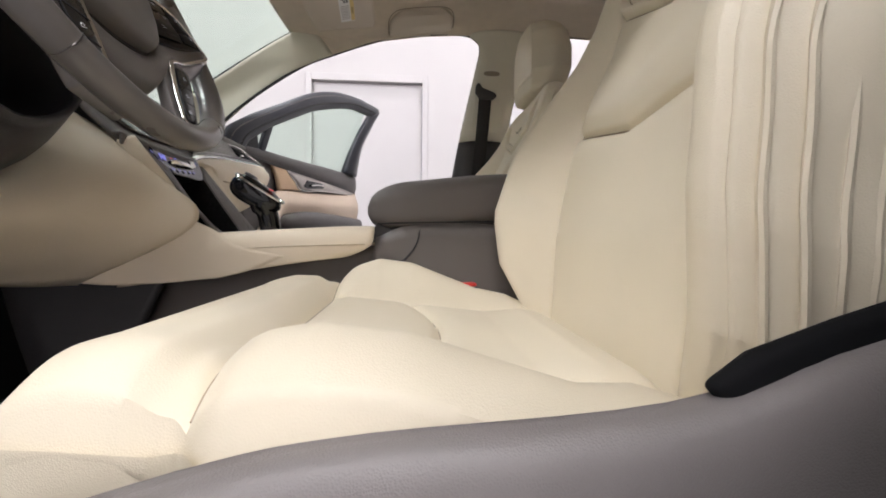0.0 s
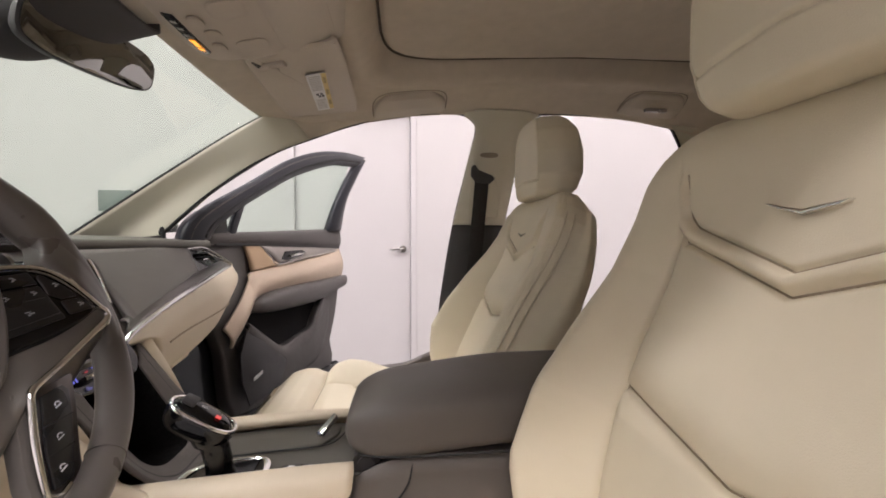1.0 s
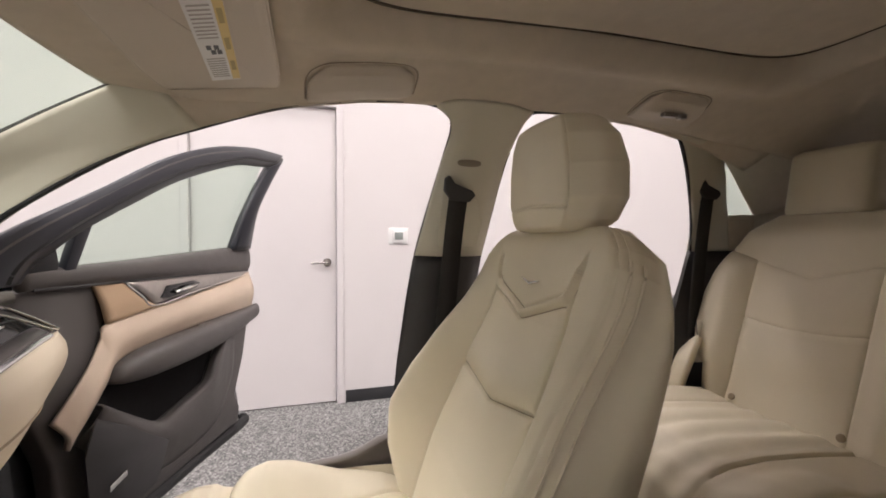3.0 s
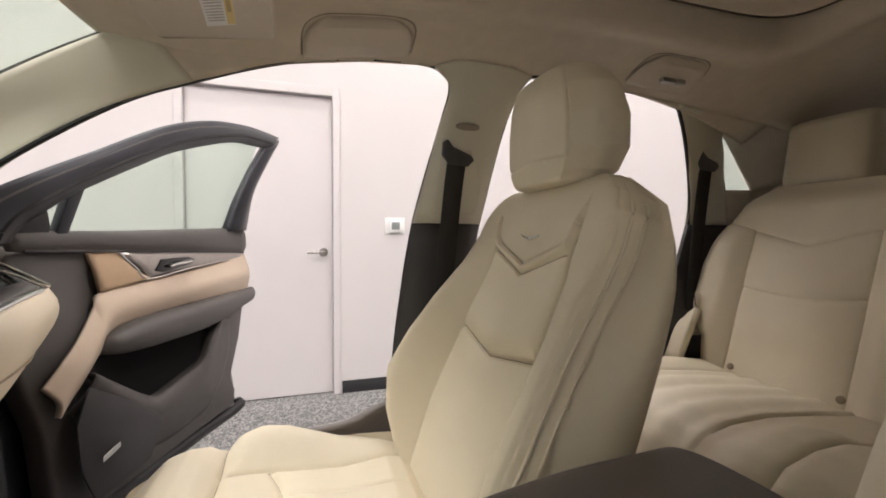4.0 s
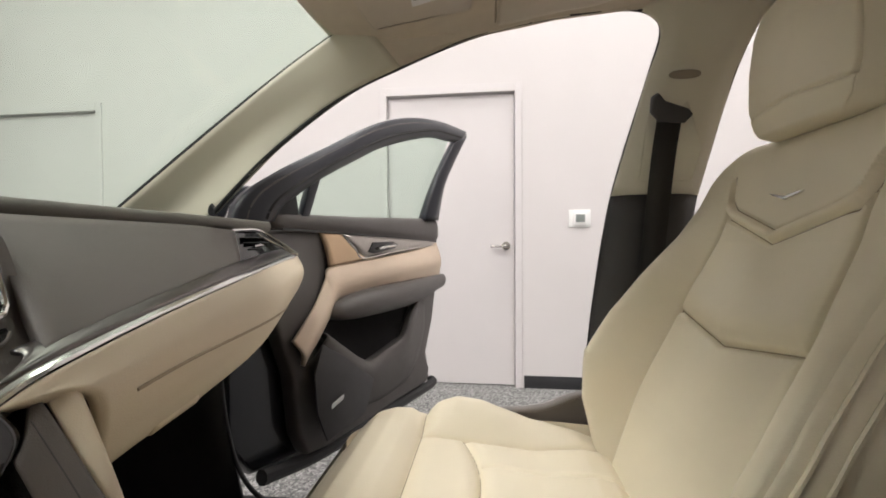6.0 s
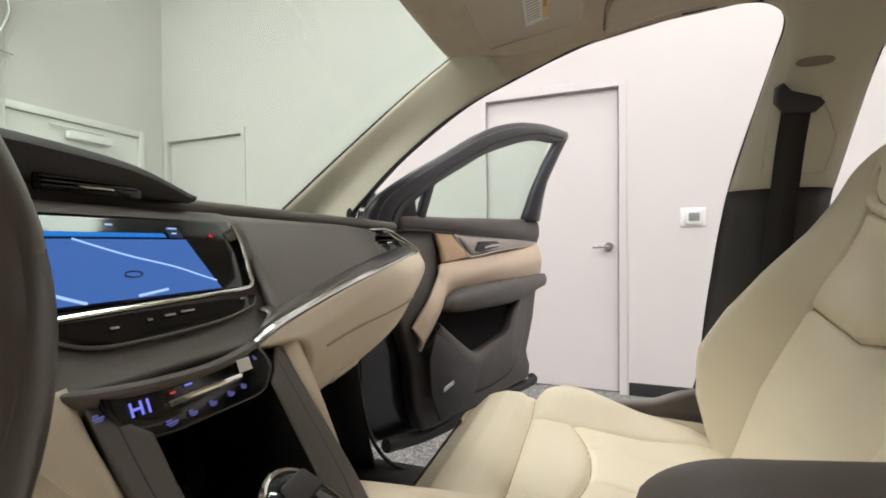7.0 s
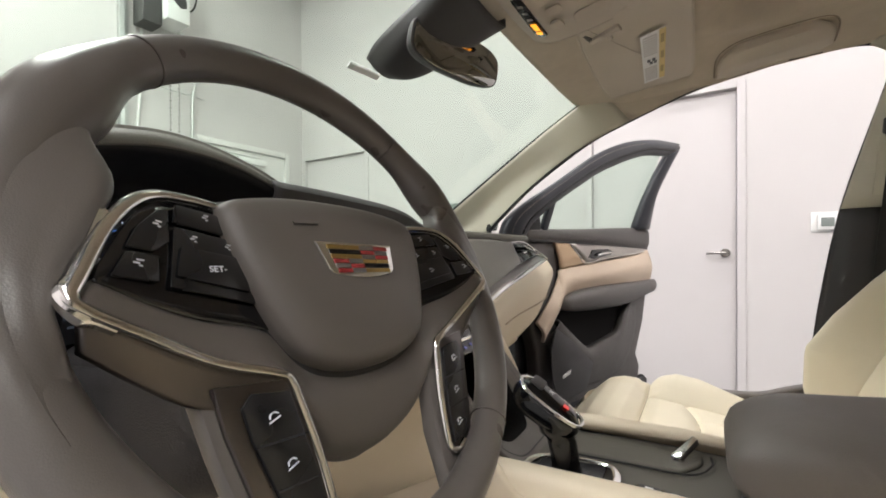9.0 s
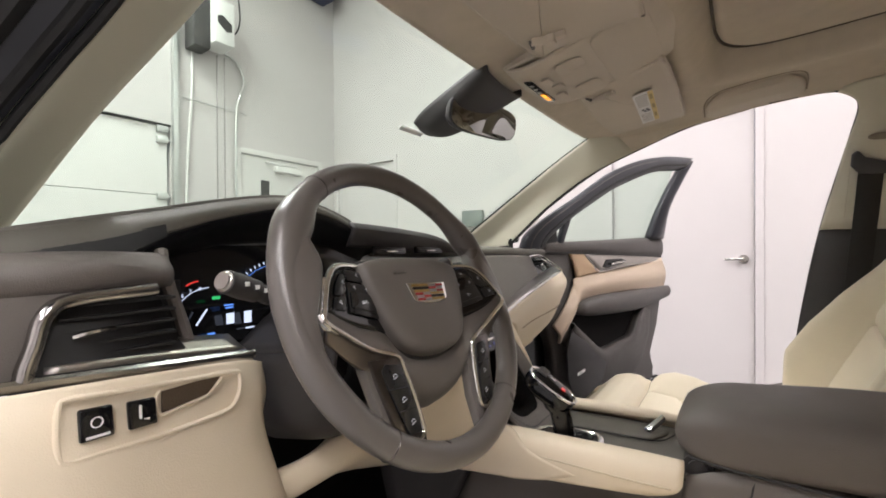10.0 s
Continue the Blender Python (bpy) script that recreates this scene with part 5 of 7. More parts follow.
for sg in (-1, 1):
    part("cream_side", net([[(-0.016, CS + sg * 0.098, 0.966), (0.008, CS + sg * 0.097, 0.932), (0.035, CS + sg * 0.092, 0.892), (0.062, CS + sg * 0.088, 0.842), (0.078, CS + sg * 0.086, 0.815)], [(-0.008, CS + sg * 0.114, 0.966), (0.014, CS + sg * 0.109, 0.934), (0.041, CS + sg * 0.102, 0.894), (0.068, CS + sg * 0.097, 0.843), (0.084, CS + sg * 0.095, 0.815)], [(-0.02, CS + sg * 0.128, 0.956), (0.0, CS + sg * 0.122, 0.925), (0.027, CS + sg * 0.113, 0.885), (0.053, CS + sg * 0.106, 0.835), (0.07, CS + sg * 0.104, 0.808)]], 24, 12), CREAM_TRIM, dash, "cream stitched stack edge", solid=0.008)
    part("stack_flank", net([[(-0.03, CS + sg * 0.127, 0.95), (0.0, CS + sg * 0.118, 0.90), (0.045, CS + sg * 0.106, 0.83), (0.06, CS + sg * 0.104, 0.80)], [(-0.2, CS + sg * 0.12, 0.93), (-0.2, CS + sg * 0.12, 0.80), (-0.16, CS + sg * 0.115, 0.62), (-0.1, CS + sg * 0.11, 0.45)]], 14, 8), DARK, dash, "dark footwell flank", solid=0.01)
# centre top vents in a dark hood
hood = part("vent_hood", net([[(-0.40, 1.10, 1.160), (-0.40, 1.25, 1.156), (-0.36, 1.38, 1.140), (-0.30, 1.43, 1.118)], [(-0.24, 1.10, 1.172), (-0.22, 1.25, 1.163), (-0.19, 1.36, 1.148), (-0.15, 1.425, 1.118)], [(-0.150, 1.10, 1.166), (-0.140, 1.25, 1.156), (-0.135, 1.35, 1.143), (-0.130, 1.415, 1.117)], [(-0.160, 1.10, 1.128), (-0.150, 1.25, 1.120), (-0.145, 1.35, 1.116), (-0.132, 1.41, 1.113)]], 36, 16), DARK, dash, "dark central vent hood", solid=0.006)
for y0, y1 in ((1.145, 1.235), (1.27, 1.36)):
    part("vent_slot", slab([(-0.143, y0, 1.113), (-0.140, y1, 1.1125), (-0.141, y1, 1.126), (-0.144, y0, 1.128)], (0.004, 0, 0), 0.001), PIANO, hood, "black air vent")
    for z in (1.1165, 1.1205, 1.1245):
        part("slat", box(-0.140, -0.135, y0 + 0.004, y1 - 0.004, z, z + 0.0012, 0.0003), DARK, hood)
    part("vent_tab", box(-0.136, -0.131, y0 + 0.03, y1 - 0.03, 1.117, 1.1195, 0.001), CHROME, hood)

# driver side
part("driver_vent", slab([(-0.075, 0.672, 1.075), (-0.085, 0.772, 1.084), (-0.078, 0.789, 1.03), (-0.066, 0.80, 1.008), (-0.055, 0.668, 1.02)], (-0.04, 0, 0), 0.004), RUBBER, dash, "black driver air vent")
part("vent_cheek", slab([(-0.062, 0.622, 1.092), (-0.066, 0.70, 1.087), (-0.06, 0.678, 1.068), (-0.056, 0.668, 1.02), (-0.048, 0.62, 1.018)], (-0.012, 0, 0), 0.002), GREY, dash, "grey cheek beside the air vent")
part("driver_vent_trim", tube([(-0.07, 0.765, 1.084), (-0.064, 0.70, 1.08), (-0.056, 0.679, 1.070), (-0.052, 0.671, 1.045), (-0.049, 0.664, 1.022), (-0.05, 0.672, 1.015), (-0.056, 0.76, 1.007), (-0.062, 0.862, 0.997)], 0.007, 10, 64), DARK_CHROME, dash)
part("driver_cream", net([[(-0.035, 0.62, 1.014), (-0.045, 0.75, 1.004), (-0.056, 0.84, 0.994), (-0.065, 0.872, 0.985)], [(-0.02, 0.62, 0.985), (-0.032, 0.75, 0.975), (-0.045, 0.845, 0.962), (-0.06, 0.874, 0.952)], [(-0.01, 0.62, 0.94), (-0.016, 0.75, 0.92), (-0.035, 0.85, 0.905), (-0.07, 0.876, 0.90)], [(0.0, 0.62, 0.85), (0.0, 0.75, 0.83), (-0.02, 0.87, 0.81), (-0.06, 0.9, 0.80)]], 24, 24), CREAM_TRIM, dash, "cream lower driver panel", solid=0.012)


def dpan(y, z, off=0.0):
    """Point on the cream driver panel."""
    f = (1.0 - z) / 0.05
    x = float(np.interp(y, [0.62, 0.75, 0.84, 0.87], [-0.027, -0.038, -0.05, -0.062])) + 0.010 * f
    return Vector((x + 0.009 + off, y, z))


bp = part("button_frame", tube([dpan(y, z, 0.001) for y, z in ((0.685, 1.0035), (0.679, 0.999), (0.677, 0.98), (0.677, 0.963), (0.681, 0.9565), (0.70, 0.955), (0.76, 0.952), (0.81, 0.952), (0.824, 0.956), (0.832, 0.968), (0.834, 0.983), (0.829, 0.989), (0.80, 0.992), (0.75, 0.997), (0.71, 1.001))], 0.0026, 8, 90, True), CREAM_TRIM, dash, "raised cream rim round the buttons")
for y0, y1, z0, z1, lb in ((0.690, 0.714, 0.967, 0.994, "black parking brake button"), (0.724, 0.747, 0.965, 0.990, "black pedal adjust button")):
    kb = part("button", slab([dpan(y0, z1), dpan(y1, z1 - 0.002), dpan(y1, z0), dpan(y0, z0 + 0.001)], (0.005, 0, 0), 0.002), PIANO, dash, lb)
    ym, zm = (y0 + y1) / 2, (z0 + z1) / 2
    part("button_mark", tube([dpan(ym + 0.004 * math.cos(q), zm + 0.001 + 0.004 * math.sin(q), 0.0056) for q in (2 * math.pi * k / 8 for k in range(8))], 0.0006, 4, 24, True) if y0 < 0.7 else merged(box(dpan(ym, zm).x + 0.005, dpan(ym, zm).x + 0.006, ym - 0.003, ym - 0.001, zm - 0.005, zm + 0.008, 0), box(dpan(ym, zm).x + 0.005, dpan(ym, zm).x + 0.006, ym - 0.003, ym + 0.005, zm - 0.007, zm - 0.005, 0)), WHITEPL, kb)
    if y0 < 0.7:
        part("button_mark", box(dpan(ym, z0).x + 0.0052, dpan(ym, z0).x + 0.0062, ym - 0.008, ym + 0.008, z0 + 0.003, z0 + 0.005, 0), WHITEPL, kb)
# flat brown patch paints the shade inside the coin pocket
part("coin_pocket", slab([dpan(y, z) for y, z in ((0.7535, 0.990), (0.814, 0.9905), (0.796, 0.9755), (0.752, 0.9715))], (0.0015, 0, 0), 0), mat("pocket_shade_brown", (0.085, 0.062, 0.042), 0.95, grain=0.4, spec=0.1), dash, "flat dark patch drawn as the shaded coin pocket")
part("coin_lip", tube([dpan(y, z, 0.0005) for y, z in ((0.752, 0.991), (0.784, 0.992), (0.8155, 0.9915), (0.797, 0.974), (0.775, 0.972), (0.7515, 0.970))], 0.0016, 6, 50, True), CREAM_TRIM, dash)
KNEE = [[(-0.074, 0.876, 0.826), (-0.068, 0.95, 0.831), (-0.075, 1.06, 0.885), (-0.10, 1.15, 0.98), (-0.10, 1.212, 1.0)], [(-0.058, 0.876, 0.838), (-0.052, 0.95, 0.842), (-0.045, 1.06, 0.875), (-0.02, 1.15, 0.935), (-0.035, 1.212, 0.958)], [(-0.055, 0.876, 0.806), (-0.045, 0.95, 0.814), (-0.025, 1.06, 0.835), (0.02, 1.15, 0.88), (0.03, 1.212, 0.90)], [(-0.10, 0.876, 0.792), (-0.095, 0.95, 0.794), (-0.065, 1.06, 0.785), (0.0, 1.15, 0.808), (0.085, 1.21, 0.838)], [(-0.16, 0.876, 0.79), (-0.15, 0.95, 0.782), (-0.12, 1.04, 0.765), (-0.09, 1.11, 0.752), (-0.06, 1.165, 0.748)]]
part("knee_panel", net(KNEE, 36, 28), CREAM_TRIM, dash, "cream knee panel", solid=0.012)
part("knee_flare", net([[(0.086, 1.211, 0.837), (0.015, 1.190, 0.80), (-0.06, 1.166, 0.747)], [(0.115, 1.214, 0.822), (0.05, 1.199, 0.782), (-0.02, 1.178, 0.742)], [(0.15, 1.206, 0.80), (0.10, 1.203, 0.766), (0.05, 1.196, 0.744)], [(0.22, 1.207, 0.785), (0.17, 1.206, 0.763), (0.12, 1.205, 0.752)]], 20, 20), CREAM_TRIM, dash, "cream flare running into the console rail", solid=0.008)
# taupe tube draws the soft shade of the crease between the panels
part("knee_seam", tube([(0.088, 1.209, 0.839), (0.017, 1.186, 0.802), (-0.058, 1.161, 0.749)], 0.0014, 5, 30), bpy.data.materials["shadow_line_taupe"], dash)
part("cluster_hood", net([[(-0.138, 0.765, 1.118), (-0.14, 0.80, 1.142), (-0.14, 0.87, 1.168), (-0.143, 0.95, 1.185), (-0.145, 1.0, 1.186), (-0.15, 1.05, 1.179), (-0.155, 1.10, 1.163), (-0.165, 1.15, 1.143), (-0.17, 1.19, 1.12)], [(-0.17, 0.78, 1.11), (-0.19, 0.87, 1.15), (-0.2, 0.97, 1.162), (-0.2, 1.06, 1.15), (-0.19, 1.17, 1.11)], [(-0.18, 0.79, 1.09), (-0.21, 0.87, 1.125), (-0.22, 0.97, 1.135), (-0.22, 1.06, 1.125), (-0.2, 1.16, 1.09)]], 30, 10), RUBBER, dash, "black inside of the instrument hood", solid=0.004)
part("hood_lip", net([[(x, y, z + 0.001) for x, y, z in RIDGE], [(-0.138, 0.63, 1.118), (-0.142, 0.73, 1.14), (-0.142, 0.80, 1.158), (-0.143, 0.87, 1.177), (-0.146, 0.95, 1.193), (-0.148, 1.0, 1.193), (-0.152, 1.05, 1.185), (-0.158, 1.10, 1.169), (-0.168, 1.15, 1.149), (-0.178, 1.2, 1.134)], [(-0.115, 0.63, 1.105), (-0.125, 0.73, 1.115), (-0.138, 0.80, 1.143), (-0.14, 0.87, 1.166), (-0.143, 0.95, 1.184), (-0.145, 1.0, 1.185), (-0.15, 1.05, 1.178), (-0.155, 1.10, 1.162), (-0.165, 1.15, 1.142), (-0.175, 1.2, 1.124)]], 48, 10), DASH, dash, "soft rolled lip of the instrument hood", solid=0.006)
clus = part("cluster_panel", slab([(-0.16, 0.79, 1.11), (-0.165, 0.88, 1.13), (-0.165, 1.05, 1.13), (-0.15, 1.15, 1.09), (-0.14, 1.13, 1.0), (-0.14, 0.82, 1.0)], (-0.01, 0, 0), 0), PIANO, dash, "dark instrument cluster glass")
# black sheet in front of the lip paints the recess's deep shade
part("hood_shade_sheet", net([[(-0.131, 0.625, 1.1155), (-0.136, 0.73, 1.137), (-0.137, 0.80, 1.155)], [(-0.118, 0.625, 1.109), (-0.126, 0.73, 1.124), (-0.134, 0.80, 1.146)], [(-0.109, 0.625, 1.104), (-0.119, 0.73, 1.113), (-0.133, 0.80, 1.140)]], 24, 6), RUBBER, dash, "black sheet drawn as the deep shade under the dashboard lip")
part("cluster_frame", tube([(-0.125, 0.79, 1.122), (-0.10, 0.785, 1.095), (-0.095, 0.797, 1.05), (-0.09, 0.808, 1.012), (-0.092, 0.83, 0.996)], 0.007, 8, 40), GREY, dash, "thick dark cluster edge")
white = glow("gauge_white", (0.72, 0.80, 1.0), 0.6)
redm, greenm, bluem = glow("gauge_red", (0.9, 0.05, 0.04), 0.5), glow("gauge_green", (0.05, 0.7, 0.2), 0.4), glow("gauge_blue", (0.12, 0.3, 0.9), 0.6)


def face(y0, y1, z0, z1, x=-0.130):
    return box(x, x + 0.001, y0, y1, z0, z1, 0)


def letters(text, size, y, z, x=-0.129):
    """Lettering in the built-in font, standing in the y-z plane and read from behind the wheel."""
    cu = bpy.data.curves.new("lettering", "FONT")
    cu.body, cu.size, cu.extrude, cu.align_x = text, size, 0.0002, "CENTER"
    ob = bpy.data.objects.new("lettering", cu)
    me = bpy.data.meshes.new_from_object(ob)
    bm = bmesh.new()
    bm.from_mesh(me)
    bpy.data.meshes.remove(me)
    bpy.data.objects.remove(ob)
    for v in bm.verts:
        v.co = Vector((x + v.co.z, y + v.co.x, z + v.co.y))
    return bm


part("tachometer_arc", tube([(-0.129, 0.845 + 0.04 * math.cos(q), 1.04 + 0.036 * math.sin(q)) for q in (math.pi * (0.5 + k * 0.06) for k in range(8))], 0.0006, 4), white, clus)
for tx, ty, tz in (("5", 0.806, 1.054), ("6", 0.814, 1.066), ("7", 0.823, 1.071), ("8", 0.834, 1.0735)):
    part("tachometer_number", letters(tx, 0.0062, ty, tz), white, clus, "lit white number")
part("red_zone", tube([(-0.129, 0.818, 1.080), (-0.129, 0.824, 1.083), (-0.129, 0.832, 1.085)], 0.0009, 4), redm, clus)
part("needle", tube([(-0.128, 0.829, 1.030), (-0.128, 0.842, 1.049)], 0.0012, 5), white, clus, "lit white needle")
part("gear_readout", face(0.849, 0.859, 1.060, 1.064), greenm, clus)
part("blue_caption", merged(face(0.864, 0.876, 1.050, 1.052), face(0.866, 0.876, 1.0465, 1.0485)), bluem, clus)
part("readout", face(0.867, 0.877, 1.026, 1.040), white, clus)
part("readout", face(0.891, 0.901, 1.024, 1.040), white, clus)
part("readout_bar", face(0.893, 0.905, 1.016, 1.018), white, clus)
part("small_caption", face(0.843, 0.852, 1.015, 1.018), bluem, clus)
for k in range(13):
    q = math.pi * (0.86 - k * 0.035)
    part("speed_tick", tube([(-0.128, 0.935 + 0.066 * math.cos(q), 1.042 + 0.066 * math.sin(q)), (-0.128, 0.935 + 0.062 * math.cos(q), 1.042 + 0.062 * math.sin(q))], 0.0007, 4, 2), white, clus)
part("speedometer_arc", tube([(-0.129, 0.935 + 0.059 * math.cos(q), 1.042 + 0.059 * math.sin(q)) for q in (math.pi * (0.86 - k * 0.05) for k in range(10))], 0.0005, 4), bluem, clus)
part("needle", tube([(-0.128, 1.007, 1.070), (-0.128, 1.016, 1.086)], 0.001, 5), bluem, clus)
part("driver_ledge", net([[(-0.11, 0.63, 1.118), (-0.11, 0.72, 1.120), (-0.12, 0.79, 1.117)], [(-0.068, 0.63, 1.110), (-0.072, 0.72, 1.110), (-0.085, 0.785, 1.102)], [(-0.062, 0.635, 1.092), (-0.068, 0.70, 1.092), (-0.085, 0.785, 1.092)], [(-0.075, 0.64, 1.082), (-0.08, 0.72, 1.086), (-0.09, 0.785, 1.088)]], 16, 12), GREY, dash, "padded grey ledge", solid=0.008)
part("driver_end_cap", net([[(-0.11, 0.63, 1.115), (-0.06, 0.628, 1.09), (-0.045, 0.624, 1.05), (-0.035, 0.62, 1.012)], [(-0.3, 0.66, 1.10), (-0.3, 0.65, 1.08), (-0.3, 0.65, 1.05), (-0.3, 0.65, 1.0)], [(-0.55, 0.67, 1.05), (-0.55, 0.66, 1.0), (-0.5, 0.66, 0.9), (-0.4, 0.65, 0.8)]], 14, 8), GREY, dash, solid=0.008)
part("vent_backing", slab([(-0.090, 0.676, 1.018), (-0.092, 0.795, 1.005), (-0.098, 0.80, 1.09), (-0.092, 0.69, 1.084)], (-0.004, 0, 0), 0), RUBBER, dash, "black inside of the air vent")
part("vent_lower_lip", net([[(-0.052, 0.676, 1.021), (-0.060, 0.76, 1.013), (-0.066, 0.858, 1.003)], [(-0.083, 0.684, 1.037), (-0.088, 0.76, 1.030), (-0.093, 0.85, 1.020)]], 16, 4), SILVER, dash, "smoked silver lower lip of the vent", solid=0.002)
dv = part("vent_slats", merged(*[box(-0.085, -0.068, 0.69, 0.783, z, z + 0.003, 0.0008) for z in (1.025, 1.037, 1.049, 1.061, 1.073)]), RUBBER, dash, "black vent slats")
part("vent_tab", tube([(-0.062, 0.697, 1.047), (-0.06, 0.712, 1.05), (-0.062, 0.728, 1.05)], 0.0028, 6, 12), CHROME, dv)
part("lower_strip", tube([(-0.044, 0.62, 1.020), (-0.052, 0.75, 1.009), (-0.062, 0.865, 0.998)], 0.0055, 8, 30), DARK_CHROME, dash, "dark chrome strip")
# dark instead of grey: the shade behind the wheel is in the colour
part("column_shroud", net([[(-0.14, 0.88, 0.985), (-0.02, 0.89, 1.0), (0.045, 0.905, 1.03)], [(-0.14, 0.895, 0.90), (-0.02, 0.90, 0.915), (0.045, 0.905, 0.965)], [(-0.14, 0.968, 0.84), (-0.02, 0.968, 0.875), (0.045, 0.968, 0.93)], [(-0.14, 1.08, 0.90), (-0.02, 1.05, 0.915), (0.045, 1.035, 0.965)], [(-0.14, 1.06, 0.985), (-0.02, 1.05, 1.0), (0.045, 1.03, 1.03)], [(-0.14, 0.968, 1.04), (-0.02, 0.968, 1.06), (0.045, 0.968, 1.08)], [(-0.14, 0.88, 0.985), (-0.02, 0.89, 1.0), (0.045, 0.905, 1.03)]], 14, 36), DARK, dash, "steering column shroud, darkened for the shade it stands in", solid=0.006)

for nm, sg, lb in (("indicator_stalk", -1, "black indicator stalk with a silver tip"), ("wiper_stalk", 1, "black wiper stalk with a silver tip")):
    stk = thing(nm, (0.02, 0.968 + sg * 0.08, 1.07), lb, "stalk")
    a, c = Vector((0.0, 0.968 + sg * 0.085, 1.06)), Vector((0.028, 0.968 + sg * 0.185, 1.096 if sg < 0 else 1.10))
    part("arm", tube([a, a + (c - a) * 0.5], 0.010, 10, 8), DARK, stk)
    kn = part("knob", tube([a + (c - a) * 0.45, a + (c - a) * 0.7, a + (c - a) * 0.96], (0.009, 0.0115, 0.012, 0.0115), 14, 14), DARK, stk)
    part("tip", tube([a + (c - a) * 0.95, c], (0.010, 0.0085), 14, 6), SILVER, stk)
    for k in range(3):
        q = a + (c - a) * (0.55 + 0.12 * k)
        part("mark", box(q.x + 0.012, q.x + 0.0145, q.y - 0.002, q.y + 0.002, q.z + 0.001, q.z + 0.005, 0), WHITEPL, kn)

# ---- steering wheel ----
WC, WA = Vector((0.104, 0.966, 1.061)), radians(26.7)
W1, W2, W3 = Vector((0, 1, 0)), Vector((-math.sin(WA), 0, math.cos(WA))), Vector((math.cos(WA), 0, math.sin(WA)))
WR = radians(-3)


def wp3(a, b, h=0.0):
    """Point of the wheel: a to the driver's right, b up, h towards the driver."""
    c, s = math.cos(WR), math.sin(WR)
    return WC + W1 * (a * c - b * s) + W2 * (a * s + b * c) + W3 * h


sw = thing("steering_wheel", WC, "grey leather-wrapped steering wheel with chrome spokes and a crest", "steering wheel")
RIM_H = 0.012
rim = []
for i in range(120):
    t = 2 * math.pi * i / 120
    grip = math.exp(-((abs(math.cos(t)) - 0.86) / 0.10) ** 2) * (1 if math.sin(t) > 0 else 0.15)
    r = 0.0124 + 0.0035 * grip
    c = 0.1675
    rim.append([wp3((c + r * (1.12 + 0.25 * grip * (1 if math.cos(q) < 0 else 0)) * math.cos(q)) * math.cos(t), (c + r * (1.12 + 0.25 * grip * (1 if math.cos(q) < 0 else 0)) * math.cos(q)) * math.sin(t), RIM_H + r * 1.1 * math.sin(q)) for q in (2 * math.pi * k / 20 for k in range(20))])
rim.append(rim[0])
bm = skin(rim, True)
bmesh.ops.remove_doubles(bm, verts=bm.verts, dist=1e-6)
bmesh.ops.recalc_face_normals(bm, faces=bm.faces)
rimp = part("rim", bm, WHEEL, sw)
for t in (radians(52), radians(128), radians(-52), radians(-128)):
    grip = math.exp(-((abs(math.cos(t)) - 0.86) / 0.10) ** 2) * (1 if math.sin(t) > 0 else 0.15)
    r = 0.0124 + 0.0035 * grip
    pts = []
    for k in range(16):
        q = 2 * math.pi * k / 16
        c = 0.1675 + r * (1.12 + 0.25 * grip * (1 if math.cos(q) < 0 else 0)) * math.cos(q)
        pts.append(wp3(c * math.cos(t), c * math.sin(t), RIM_H + r * 1.1 * math.sin(q)))
    part("rim_joint", tube(pts, 0.0007, 5, 60, True), SMOKED, rimp, "fine metal joint line of the leather")
# leather webs where the spokes meet the rim
for sg in (-1, 1):
    edge = [(0.1215, 0.0935, 0.016), (0.1345, 0.066, 0.019), (0.1290, 0.042, 0.021), (0.138, 0.019, 0.0255), (0.1505, -0.007, 0.0265), (0.1545, -0.018, 0.0265), (0.1525, -0.030, 0.024), (0.148, -0.048, 0.018), (0.142, -0.062, 0.014)]
    on_rim = [(0.168 * math.cos(radians(q)), 0.168 * math.sin(radians(q)), 0.0262) for q in (38, 31, 23, 12, 2, -6, -12, -18, -23.6)]
    mids = [((a + c) / 2, (b + d) / 2, (h + k) / 2 + 0.0015) for (a, b, h), (c, d, k) in zip(on_rim, edge)]
    part("rim_web", net([[wp3(sg * a, b, h) for a, b, h in r] for r in (on_rim, mids, edge, [(a, b, 0.004) for a, b, _ in edge])], 40, 16), WHEEL, rimp, "leather web at the spoke")
ho = [(-0.083, 0.036), (-0.072, 0.0445), (-0.04, 0.050), (0, 0.0515), (0.04, 0.050), (0.072, 0.0445), (0.083, 0.036), (0.082, 0.018), (0.073, -0.012), (0.058, -0.043), (0.044, -0.057), (0.018, -0.065), (-0.018, -0.065), (-0.044, -0.057), (-0.058, -0.043), (-0.073, -0.012), (-0.082, 0.018)]
hrows = []
hs = [(p.x, p.y) for p in spline([(a, b, 0) for a, b in ho], 90, True)]
for k, h in ((1.0, -0.02), (1.0, 0.010), (0.985, 0.016), (0.95, 0.0205), (0.88, 0.0235), (0.7, 0.0262), (0.4, 0.028), (0.05, 0.029)):
    hrows.append([wp3(a * k, -0.008 + (b + 0.008) * k, h) for a, b in hs])
hub = part("hub_pad", skin(hrows, True, True), HUB, sw, "grained grey airbag cover")
part("hub_gap", tube([wp3(a * 1.012, -0.008 + (b + 0.008) * 1.015, 0.004) for a, b in hs[::3]], 0.0030, 6, 90, True), RUBBER, hub)
